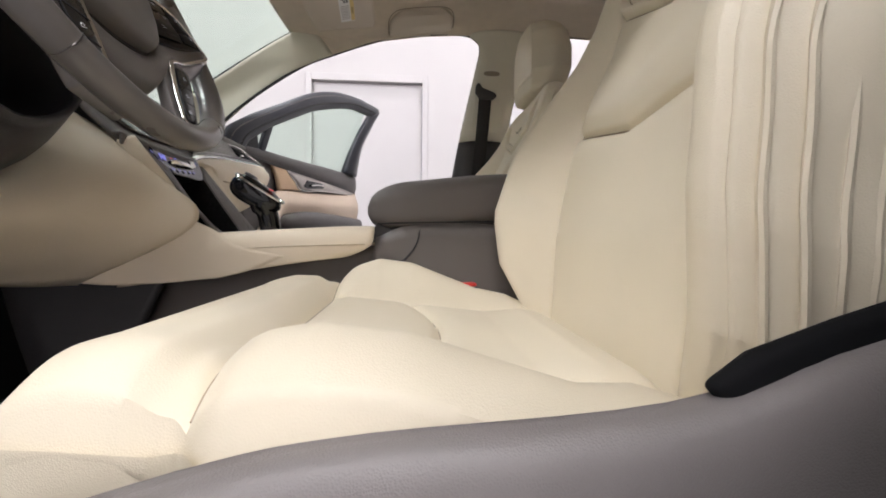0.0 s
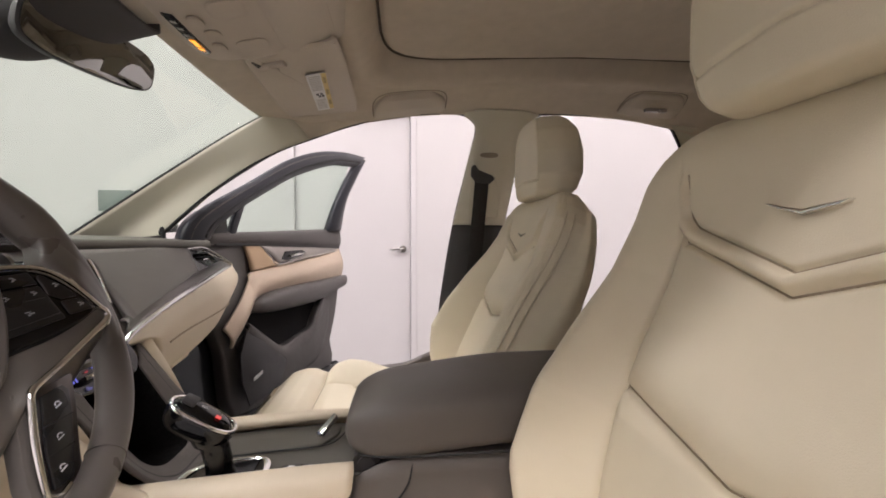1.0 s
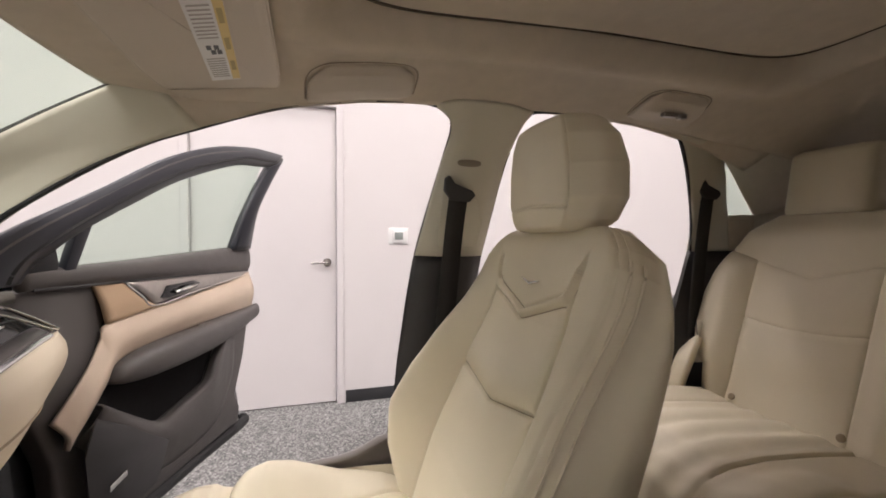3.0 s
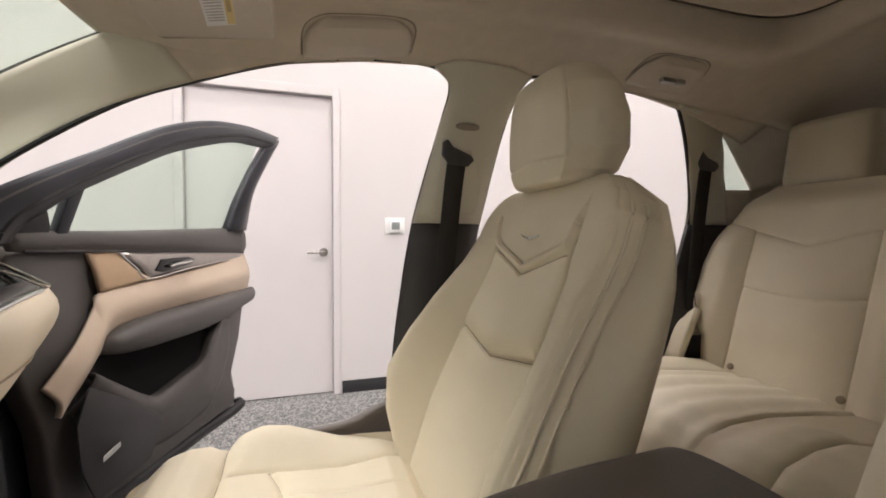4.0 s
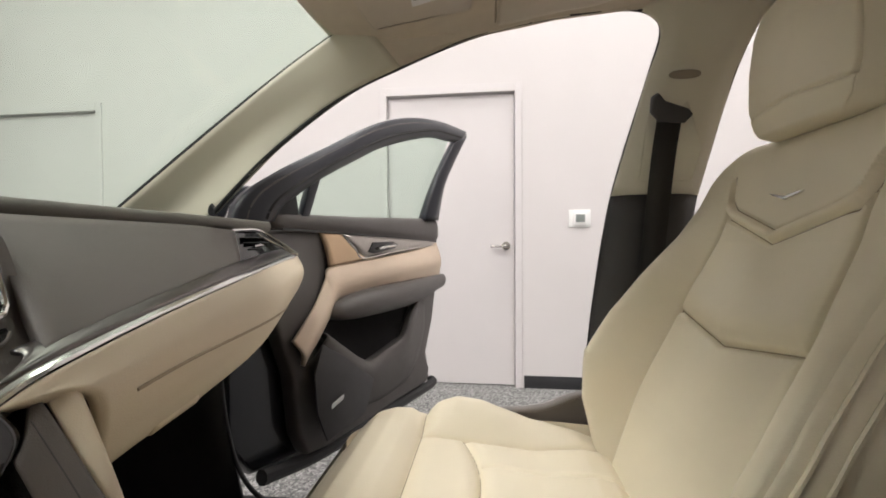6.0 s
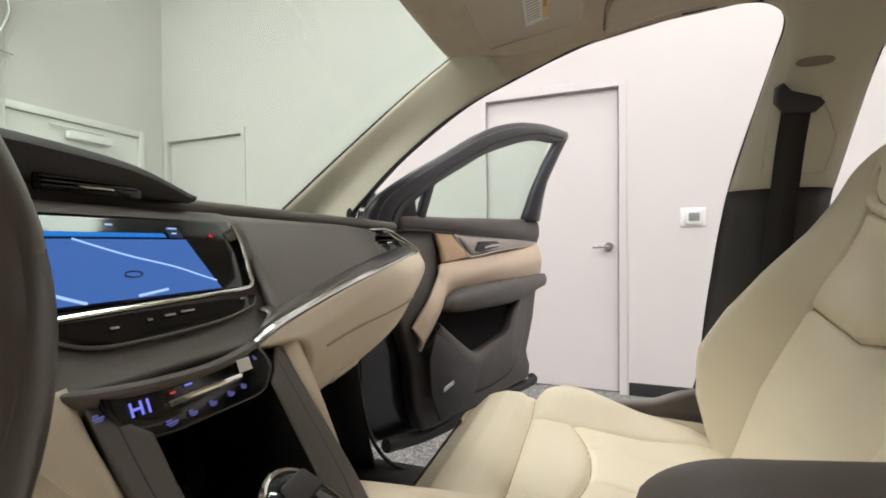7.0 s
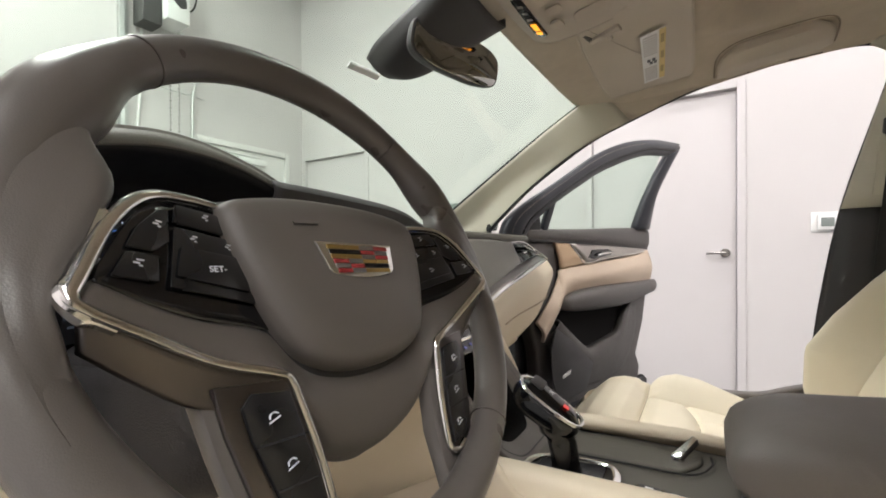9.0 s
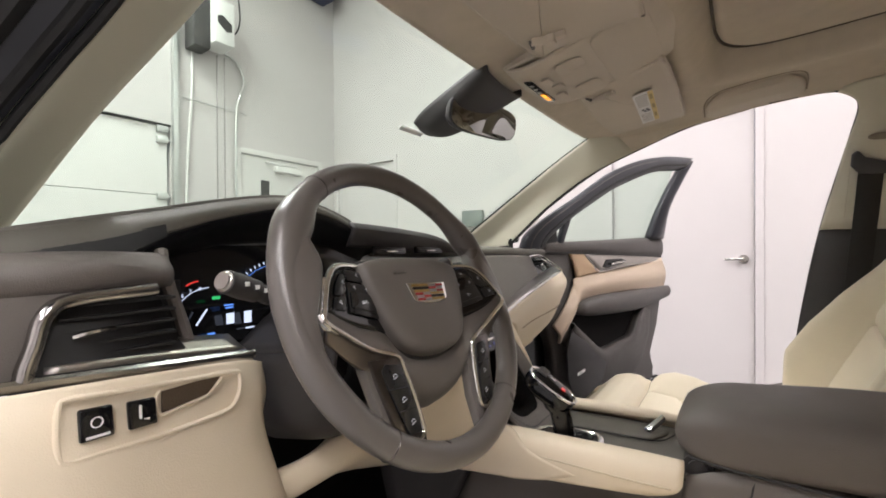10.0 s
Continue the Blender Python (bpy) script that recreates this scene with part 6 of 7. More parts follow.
# crest on the hub: plain coloured shapes in a chrome shield
crest = part("crest", slab([wp3(a, b, 0.0265) for a, b in ((-0.0355, 0.0125), (0.0355, 0.0125), (0.0335, 0.0095), (0.0295, -0.0065), (0.026, -0.0098), (0.012, -0.0122), (0.0, -0.0128), (-0.012, -0.0122), (-0.026, -0.0098), (-0.0295, -0.0065), (-0.0335, 0.0095))], W3 * 0.004, 0.0015), CHROME, hub, "chrome shield crest with coloured bars")
CR = {"gold": mat("crest_gold", (0.42, 0.29, 0.10), 0.3, 0.8, vary=0), "red": mat("crest_red", (0.28, 0.035, 0.035), 0.25, vary=0), "grey": mat("crest_grey", (0.35, 0.35, 0.36), 0.3, 0.9, vary=0), "black": PIANO}
for r, cols in enumerate((("gold", "gold", "grey", "red"), ("black", "black", "red", "grey"), ("gold", "gold", "grey", "red"), ("red", "grey", "gold", "gold"), ("grey", "red", "black", "black"), ("red", "grey", "gold", "gold"))):
    wd = 0.0275 - 0.0008 * r
    t0 = 0.0098 - 0.0033 * r
    for k, cname in enumerate(cols):
        a0 = -wd + 2 * wd * k / 4
        part("crest_bar", slab([wp3(a0 + 0.0003, t0, 0.0305), wp3(a0 + wd / 2 - 0.0003, t0, 0.0305), wp3(a0 + wd / 2 - 0.0003, t0 - 0.0027, 0.0305), wp3(a0 + 0.0003, t0 - 0.0027, 0.0305)], W3 * 0.0008, 0), CR[cname], crest)
part("wing_mark", slab([wp3(a, b, 0.027) for a, b in ((-0.045, 0.026), (-0.025, 0.0275), (-0.026, 0.0255), (-0.044, 0.0245))], W3 * 0.0015, 0.0005), WHEEL, hub)
def spoke_h(a):
    """Height of the dished spokes towards the driver."""
    return float(np.interp(a, [0.0, 0.05, 0.07, 0.10, 0.13, 0.152], [-0.004, 0.003, 0.008, 0.016, 0.025, 0.031]))


def low_h(b):
    """Height of the lower spokes, which run back towards the foot of the rim."""
    return float(np.interp(b, [-0.14, -0.09, -0.06], [0.006, 0.013, 0.018]))


PAD_TOP = [(0.066, 0.036), (0.095, 0.036), (0.116, 0.031), (0.131, 0.015), (0.144, -0.010)]
PAD_LOW = [(0.056, -0.034), (0.080, -0.030), (0.105, -0.026), (0.128, -0.019), (0.1445, -0.0105)]
COVER = [[(0.1445, -0.0105, 0.028), (0.105, -0.026, 0.016), (0.080, -0.030, 0.010), (0.063, -0.036, 0.005), (0.052, -0.050, 0.003), (0.036, -0.060, 0.002), (0.0, -0.066, 0.002)],
         [(0.148, -0.015, 0.030), (0.105, -0.035, 0.0185), (0.080, -0.044, 0.015), (0.064, -0.054, 0.012), (0.050, -0.066, 0.009), (0.032, -0.076, 0.007), (0.0, -0.081, 0.006)],
         [(0.151, -0.019, 0.029), (0.100, -0.046, 0.0165), (0.076, -0.0565, 0.0165), (0.064, -0.064, 0.016), (0.050, -0.083, 0.008), (0.032, -0.099, 0.001), (0.0, -0.107, -0.002)],
         [(0.150, -0.021, 0.022), (0.100, -0.049, 0.008), (0.074, -0.060, 0.006), (0.062, -0.070, 0.004), (0.048, -0.088, -0.010), (0.030, -0.106, -0.022), (0.0, -0.114, -0.028)]]
part("spoke_cover", net([[wp3(-a, b, h) for a, b, h in r] + [wp3(a, b, h) for a, b, h in r[-2::-1]] for r in COVER], 90, 20), HUB, sw, "smooth grey cover running from spoke to spoke", solid=0.003)
for sg in (-1, 1):
    def sp3(a, b, off=0.0, g=sg):
        return wp3(g * a, b, spoke_h(a) + off)

    def lp3(a, b, off=0.0, g=sg):
        return wp3(g * a, b, low_h(b) + off)

    pad = part("button_pad", net([[sp3(a, b, -0.001) for a, b in PAD_TOP], [sp3((a + c) / 2, (b + d) / 2, 0.0) for (a, b), (c, d) in zip(PAD_TOP, PAD_LOW)], [sp3(a, b, -0.001) for a, b in PAD_LOW]], 24, 12), PIANO, sw, "black control pad with white symbols", solid=0.005)
    for outline in (((0.113, 0.029), (0.126, 0.015), (0.132, 0.004), (0.120, 0.004), (0.112, 0.010), (0.110, 0.027)), ((0.132, 0.002), (0.139, -0.010), (0.120, -0.011), (0.118, 0.002)), ((0.074, 0.032), (0.106, 0.032), (0.109, 0.021), (0.072, 0.020)), ((0.072, 0.018), (0.109, 0.019), (0.116, -0.013), (0.070, -0.019))):
        part("button", slab([sp3(a, b, 0.0026) for a, b in outline], W3 * 0.002, 0.0012, 2), GLOSS, pad, "satin black button")
    part("button_bridge", slab([sp3(a, b, 0.0046) for a, b in ((0.074, 0.007), (0.108, 0.008), (0.113, -0.008), (0.073, -0.013))], W3 * 0.0016, 0.001, 2), GLOSS, pad)
    for a, b, w in ((0.118, 0.017, 0.0028), (0.129, -0.004, 0.0030), (0.092, 0.027, 0.0025), (0.101, 0.013, 0.0026), (0.082, 0.012, 0.0026), (0.092, -0.003, 0.004)):
        if sg < 0 and b == -0.003 and a < 0.1:
            bm = letters("SET-", 0.0046, 0.0, 0.0, 0.0)
            for v in bm.verts:
                v.co = wp3(-a + v.co.y, b - 0.0015 + v.co.z, spoke_h(a) + 0.0084 + v.co.x)
            part("lettering", bm, MARK, pad, "small white lettering")
            continue
        part("symbol", merged(*[slab([sp3(a + w * p, b + q, 0.0066), sp3(a + w * (p + u), b + q, 0.0066), sp3(a + w * (p + u), b + q + 0.0007, 0.0066), sp3(a + w * p, b + q + 0.0007, 0.0066)], W3 * 0.0003, 0) for p, q, u in ((-0.8, 0.0006, 1.0), (-0.2, -0.0008, 0.9), (-0.5, -0.0020, 0.5))]), MARK, pad)
    def bp3(a, b, off=0.0, g=sg):
        return wp3(g * a, b, max(spoke_h(a), 0.0175) + off)

    part("chrome_frame", tube([sp3(a, b, 0.001) for a, b in ((0.070, 0.0395), (0.097, 0.0395), (0.119, 0.034), (0.135, 0.017), (0.148, -0.009), (0.1515, -0.018), (0.147, -0.0235), (0.130, -0.0325))] + [bp3(a, b, 0.001) for a, b in ((0.10, -0.0475), (0.074, -0.0575))] + [lp3(a, b) for a, b in ((0.0655, -0.0625), (0.062, -0.074), (0.056, -0.10), (0.0525, -0.128), (0.054, -0.136), (0.062, -0.139), (0.071, -0.136))], 0.0031, 10, 140, flat=0.8), CHROME, sw, "polished chrome spoke frame")
    part("frame_shoulder", tube([sp3(a, b, -0.001) for a, b in ((0.136, 0.021), (0.147, -0.006), (0.152, -0.017), (0.148, -0.0245), (0.138, -0.030))], (0.0028, 0.0034, 0.0040, 0.0040, 0.0028), 8, 30), CHROME, sw)
    part("silver_wing", net([[bp3(a, b, -0.002) for a, b in ((0.150, -0.022), (0.128, -0.035), (0.10, -0.049), (0.072, -0.060))], [wp3(sg * a, b, h) for a, b, h in ((0.148, -0.034, 0.018), (0.128, -0.050, 0.012), (0.112, -0.062, 0.010), (0.100, -0.068, 0.012))]], 20, 8), SMOKED, sw, "smoked silver spoke inlay", solid=0.005)
    part("lower_spoke", slab([lp3(a, b, -0.018) for a, b in ((0.055, -0.058), (0.110, -0.058), (0.104, -0.085), (0.096, -0.115), (0.088, -0.150), (0.046, -0.165), (0.046, -0.12))], W3 * 0.014, 0.004, 2), WHEEL, sw)
    part("pad_surround", slab([lp3(a, b, -0.005) for a, b in ((0.065, -0.062), (0.104, -0.058), (0.100, -0.080), (0.090, -0.115), (0.081, -0.139), (0.054, -0.137), (0.056, -0.11))], W3 * 0.005, 0.0015, 2), SMOKED, sw, "smoked silver surround of the lower buttons")
    lp = part("lower_pad", slab([lp3(a, b, 0.0) for a, b in ((0.0685, -0.068), (0.088, -0.065), (0.0935, -0.070), (0.0905, -0.085), (0.080, -0.118), (0.074, -0.1325), (0.0565, -0.1335), (0.059, -0.11))], W3 * 0.003, 0.0012), GLOSS, sw, "black lower button pad")
    for b, a0, a1 in ((-0.090, 0.062, 0.089), (-0.111, 0.059, 0.082)):
        part("pad_gap", tube([lp3(a1, b + 0.0015, 0.0032), lp3(a0, b, 0.0032)], 0.0007, 4, 4), RUBBER, lp)
    for a, b in ((0.079, -0.078), (0.073, -0.1005), (0.067, -0.122)):
        part("symbol", merged(tube([wp3(sg * a + 0.0026 * math.cos(q), b + 0.0022 * math.sin(q), low_h(b) + 0.0034) for q in (0.6, 1.6, 2.6, 3.4)], 0.0005, 4, 12), slab([wp3(sg * a + p, b + q, low_h(b) + 0.0034) for p, q in ((-0.0034, -0.0026), (0.003, -0.0006), (0.003, 0.0002), (-0.0034, -0.0018))], W3 * 0.0003, 0)), MARK, lp)

# ---- centre console, about the centre line of the stack ----
con = thing("centre_console", (0.4, CS, 0.42), "grey centre console with cream side trims", "centre console")
part("core", slab([(-0.04, CS - 0.080, 0.42), (-0.04, CS - 0.080, 0.74), (0.06, CS - 0.080, 0.775), (0.36, CS - 0.080, 0.800), (0.42, CS - 0.080, 0.838), (0.72, CS - 0.080, 0.838), (0.79, CS - 0.080, 0.80), (0.80, CS - 0.080, 0.42)], (0, 0.160, 0), 0.012, 3), GREY, con)
part("top_plate", net([[(0.02, CS - 0.086, 0.789), (0.22, CS - 0.086, 0.804), (0.37, CS - 0.082, 0.81)], [(0.02, CS, 0.791), (0.22, CS, 0.806), (0.37, CS, 0.812)], [(0.02, CS + 0.086, 0.789), (0.22, CS + 0.086, 0.804), (0.37, CS + 0.082, 0.81)]], 16, 12), DASH, con, solid=0.006)
lid = part("cup_lid", net([[(0.16, CS + 0.000, 0.8055), (0.25, CS + 0.000, 0.811), (0.30, CS + 0.003, 0.8135)], [(0.15, CS + 0.034, 0.8055), (0.25, CS + 0.037, 0.811), (0.32, CS + 0.037, 0.8135)], [(0.15, CS + 0.068, 0.803), (0.25, CS + 0.068, 0.808), (0.32, CS + 0.068, 0.8105)]], 16, 10), DASH, con, "closed grey cup holder lid", solid=0.004)
part("lid_gap", tube([(0.15, CS + 0.061, 0.806), (0.145, CS + 0.000, 0.8075), (0.25, CS - 0.003, 0.8135), (0.31, CS + 0.001, 0.8165), (0.33, CS + 0.034, 0.817), (0.33, CS + 0.068, 0.813)], 0.0012, 5, 60), RUBBER, lid)
part("lid_latch", slab([(0.288, 1.350, 0.814), (0.300, 1.346, 0.816), (0.318, 1.372, 0.832), (0.312, 1.378, 0.834)], (-0.002, 0.004, 0.006), 0.002), CHROME, lid, "chrome lid latch")
bs = part("button_strip", slab([(0.250, 1.262, 0.8115), (0.262, 1.250, 0.812), (0.338, 1.246, 0.8165), (0.340, 1.264, 0.8165), (0.262, 1.274, 0.812)], (0, 0, 0.003), 0.0012), PIANO, con, "row of three dark buttons")
for k in range(3):
    x = 0.272 + 0.0255 * k
    y = 1.262 - 0.0035 * k
    z = 0.8145 + 0.0016 * k
    part("button", slab([(x - 0.011, y - 0.007, z), (x + 0.011, y - 0.009, z + 0.0012), (x + 0.011, y + 0.007, z + 0.0012), (x - 0.011, y + 0.009, z)], (0, 0, 0.0022), 0.001), DARK, bs)
    part("symbol", box(x - 0.004, x + 0.004, y - 0.003, y + 0.003, z + 0.0028, z + 0.0036, 0), WHITEPL, bs)
for sg in (-1, 1):
    o = CS + sg * 0.094
    part("cream_rail", net([[(-0.005, CS + sg * 0.084, 0.797), (0.1, CS + sg * 0.084, 0.806), (0.2, CS + sg * 0.084, 0.814), (0.30, CS + sg * 0.084, 0.821), (0.352, CS + sg * 0.084, 0.823)], [(-0.005, o - sg * 0.012, 0.803), (0.1, o - sg * 0.011, 0.814), (0.2, o - sg * 0.010, 0.821), (0.30, o - sg * 0.008, 0.828), (0.357, o - sg * 0.01, 0.829)], [(-0.01, o + sg * 0.008, 0.802), (0.1, o + sg * 0.009, 0.812), (0.2, o + sg * 0.010, 0.819), (0.30, o + sg * 0.010, 0.822), (0.358, o + sg * 0.004, 0.822)], [(-0.01, o + sg * 0.018, 0.785), (0.1, o + sg * 0.018, 0.79), (0.2, o + sg * 0.018, 0.797), (0.30, o + sg * 0.016, 0.80), (0.352, o + sg * 0.010, 0.802)], [(-0.03, o + sg * 0.018, 0.735), (0.08, o + sg * 0.018, 0.750), (0.18, o + sg * 0.017, 0.765), (0.26, o + sg * 0.014, 0.778), (0.315, o + sg * 0.008, 0.786)]], 24, 28), CREAM_TRIM, con, "cream stitched console rail", solid=0.01)
    part("rail_stitching", tube([(0.085, o + sg * 0.0175, 0.792), (0.2, o + sg * 0.0235, 0.799), (0.30, o + sg * 0.0225, 0.803), (0.345, o + sg * 0.018, 0.804)], 0.001, 4, 40), STITCH, con)
    part("side_panel", net([[(0.36, CS + sg * 0.082, 0.815), (0.43, CS + sg * 0.084, 0.838), (0.6, CS + sg * 0.086, 0.838), (0.73, CS + sg * 0.084, 0.83)], [(0.34, CS + sg * 0.092, 0.70), (0.43, CS + sg * 0.095, 0.70), (0.6, CS + sg * 0.095, 0.70), (0.78, CS + sg * 0.092, 0.70)], [(0.3, CS + sg * 0.095, 0.50), (0.43, CS + sg * 0.099, 0.50), (0.6, CS + sg * 0.099, 0.50), (0.79, CS + sg * 0.095, 0.50)]], 20, 12), GREY, con, "grey console side", solid=0.006)
part("front_seam", tube([(0.435, CS - 0.085, 0.838), (0.425, CS - 0.091, 0.80), (0.39, CS - 0.095, 0.765), (0.34, CS - 0.095, 0.745)], 0.0016, 5, 30), RUBBER, con)
arm = thing("armrest", (0.6, CS, 0.80), "grey leather centre armrest lid with a rounded nose", "armrest")
rows = []
for i in range(60):
    s = i / 59
    x = 0.343 + 0.369 * s
    q = min(1.0, s / 0.2, (1 - s) / 0.04)
    e = math.sqrt(max(0, 1 - (1 - q) ** 2))
    z0 = 0.862 + 0.020 * sstep(0.0, 0.7, s)
    rows.append([p + Vector((0, 0, 0.006 * (1 - ((p.y - CS) / 0.10) ** 2) * e)) for p in ring((x, CS + 0.010 * s, z0), (0, 1, 0), (0, 0, 1), 0.090 * (0.62 + 0.38 * e) + 0.016 * s, 0.045 * (0.22 + 0.78 * e), 72, 3.8)])
part("lid", skin(rows, True, True), GREY, arm)
part("lid_seam", tube([(0.362, CS - 0.078, 0.838), (0.42, CS - 0.0905, 0.840), (0.55, CS - 0.0955, 0.843), (0.70, CS - 0.0975, 0.846)], 0.0015, 5, 30), RUBBER, arm)
for sg in (-1, 1):
    part("hinge_barrel", merged(tube([(0.372, CS + sg * 0.044, 0.822), (0.372, CS + sg * 0.071, 0.822)], 0.019, 20, 6), tube([(0.372, CS + sg * 0.071, 0.822), (0.372, CS + sg * 0.074, 0.822)], 0.012, 16, 4)), DARK, arm, "dark hinge barrel")

sh = thing("gear_selector", (0.17, 1.27, 0.80), "glossy black gear selector with a chrome loop", "gear lever")
part("shaft", tube([(0.182, 1.268, 0.79), (0.180, 1.266, 0.82), (0.176, 1.262, 0.85), (0.165, 1.258, 0.885)], (0.020, 0.017, 0.017, 0.022), 16, 16), PIANO, sh)
krows = []
ka, kb2 = Vector((0.126, 1.252, 0.916)), Vector((0.200, 1.261, 0.868))
kd = (kb2 - ka).normalized()
ku = Vector((0.52, 0, 0.85)) - kd * kd.dot(Vector((0.52, 0, 0.85)))
ku.normalize()
ks = kd.cross(ku)
for k in range(22):
    s = k / 21
    e = math.sqrt(max(0.02, 1 - abs(2 * s - 1) ** 3.2))
    krows.append(ring(ka + (kb2 - ka) * s - ku * 0.008, ks, ku, 0.0218 * e, 0.021 * e * (0.85 + 0.3 * (1 - s)), 28, 2.6))
kn = part("knob", skin(krows, True, True), PIANO, sh)
part("chrome_loop", tube([ka + (kb2 - ka) * s + ks * w + ku * 0.004 for s, w in ((0.02, 0), (0.08, 0.013), (0.25, 0.0195), (0.6, 0.021), (0.9, 0.0145), (0.985, 0), (0.9, -0.0145), (0.6, -0.021), (0.25, -0.0195), (0.08, -0.013))], 0.0024, 8, 80, True), CHROME, kn)
part("release_button", slab([ka + (kb2 - ka) * s + ks * w + ku * 0.011 for s, w in ((0.14, -0.011), (0.14, 0.011), (0.34, 0.013), (0.34, -0.013))], ku * 0.005, 0.003), DARK, kn)
bm = letters("R", 0.011, 0, 0, 0)
for v in bm.verts:
    v.co = ka + (kb2 - ka) * 0.5 + ku * 0.0135 + kd * (-v.co.z) + ks * (-v.co.y)
part("gear_letter", bm, WHITEPL, kn, "white letter R")
part("gear_light", slab([ka + (kb2 - ka) * s + ks * w + ku * 0.0125 for s, w in ((0.66, 0.004), (0.66, 0.010), (0.74, 0.010), (0.74, 0.004))], ku * 0.001, 0), redm, kn, "small red gear light")
part("boot_ring", tube([(0.140, 1.238, 0.804), (0.142, 1.290, 0.807), (0.226, 1.298, 0.812), (0.228, 1.240, 0.811)], 0.005, 8, 60, True, flat=0.6), CHROME, sh, "chrome gate surround")
part("gate", slab([(0.143, 1.241, 0.804), (0.145, 1.288, 0.805), (0.222, 1.295, 0.811), (0.224, 1.243, 0.810)], (0, 0, 0.003), 0), PIANO, sh)

# ---- overhead ----
mir = thing("rear_view_mirror", (0.0, YC - 0.03, 1.37), "frameless rear view mirror on a dark sensor housing", "mirror")
part("sensor_housing", net([[(0.05, 1.243, 1.462), (-0.03, 1.245, 1.430), (-0.10, 1.25, 1.402), (-0.135, 1.262, 1.388)], [(0.052, 1.25, 1.440), (-0.03, 1.252, 1.395), (-0.09, 1.265, 1.370), (-0.128, 1.28, 1.372)], [(0.052, 1.32, 1.432), (-0.03, 1.31, 1.385), (-0.085, 1.305, 1.362), (-0.12, 1.30, 1.366)], [(0.052, 1.378, 1.436), (-0.03, 1.352, 1.395), (-0.08, 1.335, 1.375), (-0.115, 1.318, 1.375)], [(0.05, 1.388, 1.455), (-0.03, 1.36, 1.425), (-0.09, 1.338, 1.40), (-0.125, 1.315, 1.388)]], 20, 20), DARK, mir, "dark sensor housing on the glass", solid=0.006)
part("stalk", tube([(-0.045, 1.30, 1.385), (-0.028, 1.318, 1.375)], 0.013, 12, 8), DARK, mir)
mu, mv = Vector((0.19, 0.98, 0.0)).normalized(), Vector((0.15, 0.03, 1.0)).normalized()
mn = mu.cross(mv)
mn = mn if mn.x > 0 else -mn
mc = Vector((-0.010, 1.336, 1.388))
part("mirror_shell", skin([[mc + (p - mc) * k + mn * h for p in ring(mc, mu, mv, 0.100, 0.034, 64, 3.4)] for k, h in ((0.25, -0.034), (0.7, -0.028), (0.95, -0.014), (1.025, -0.002), (1.025, 0.004), (1.0, 0.005))], True, True), DARK, mir)
part("mirror_glass", skin([[mc + (p - mc) * k + mn * h for p in ring(mc, mu, mv, 0.100, 0.034, 64, 3.4)] for k, h in ((0.99, 0.003), (0.985, 0.0065), (0.97, 0.007))], True, True), MIRROR, mir, "silvered mirror glass")
part("toll_tag", slab([(-0.155, 1.245, 1.378), (-0.14, 1.30, 1.372), (-0.15, 1.302, 1.367), (-0.165, 1.247, 1.373)], (0, 0, 0.004), 0.001), WHITEPL, mir, "small white tag with a dark bar")


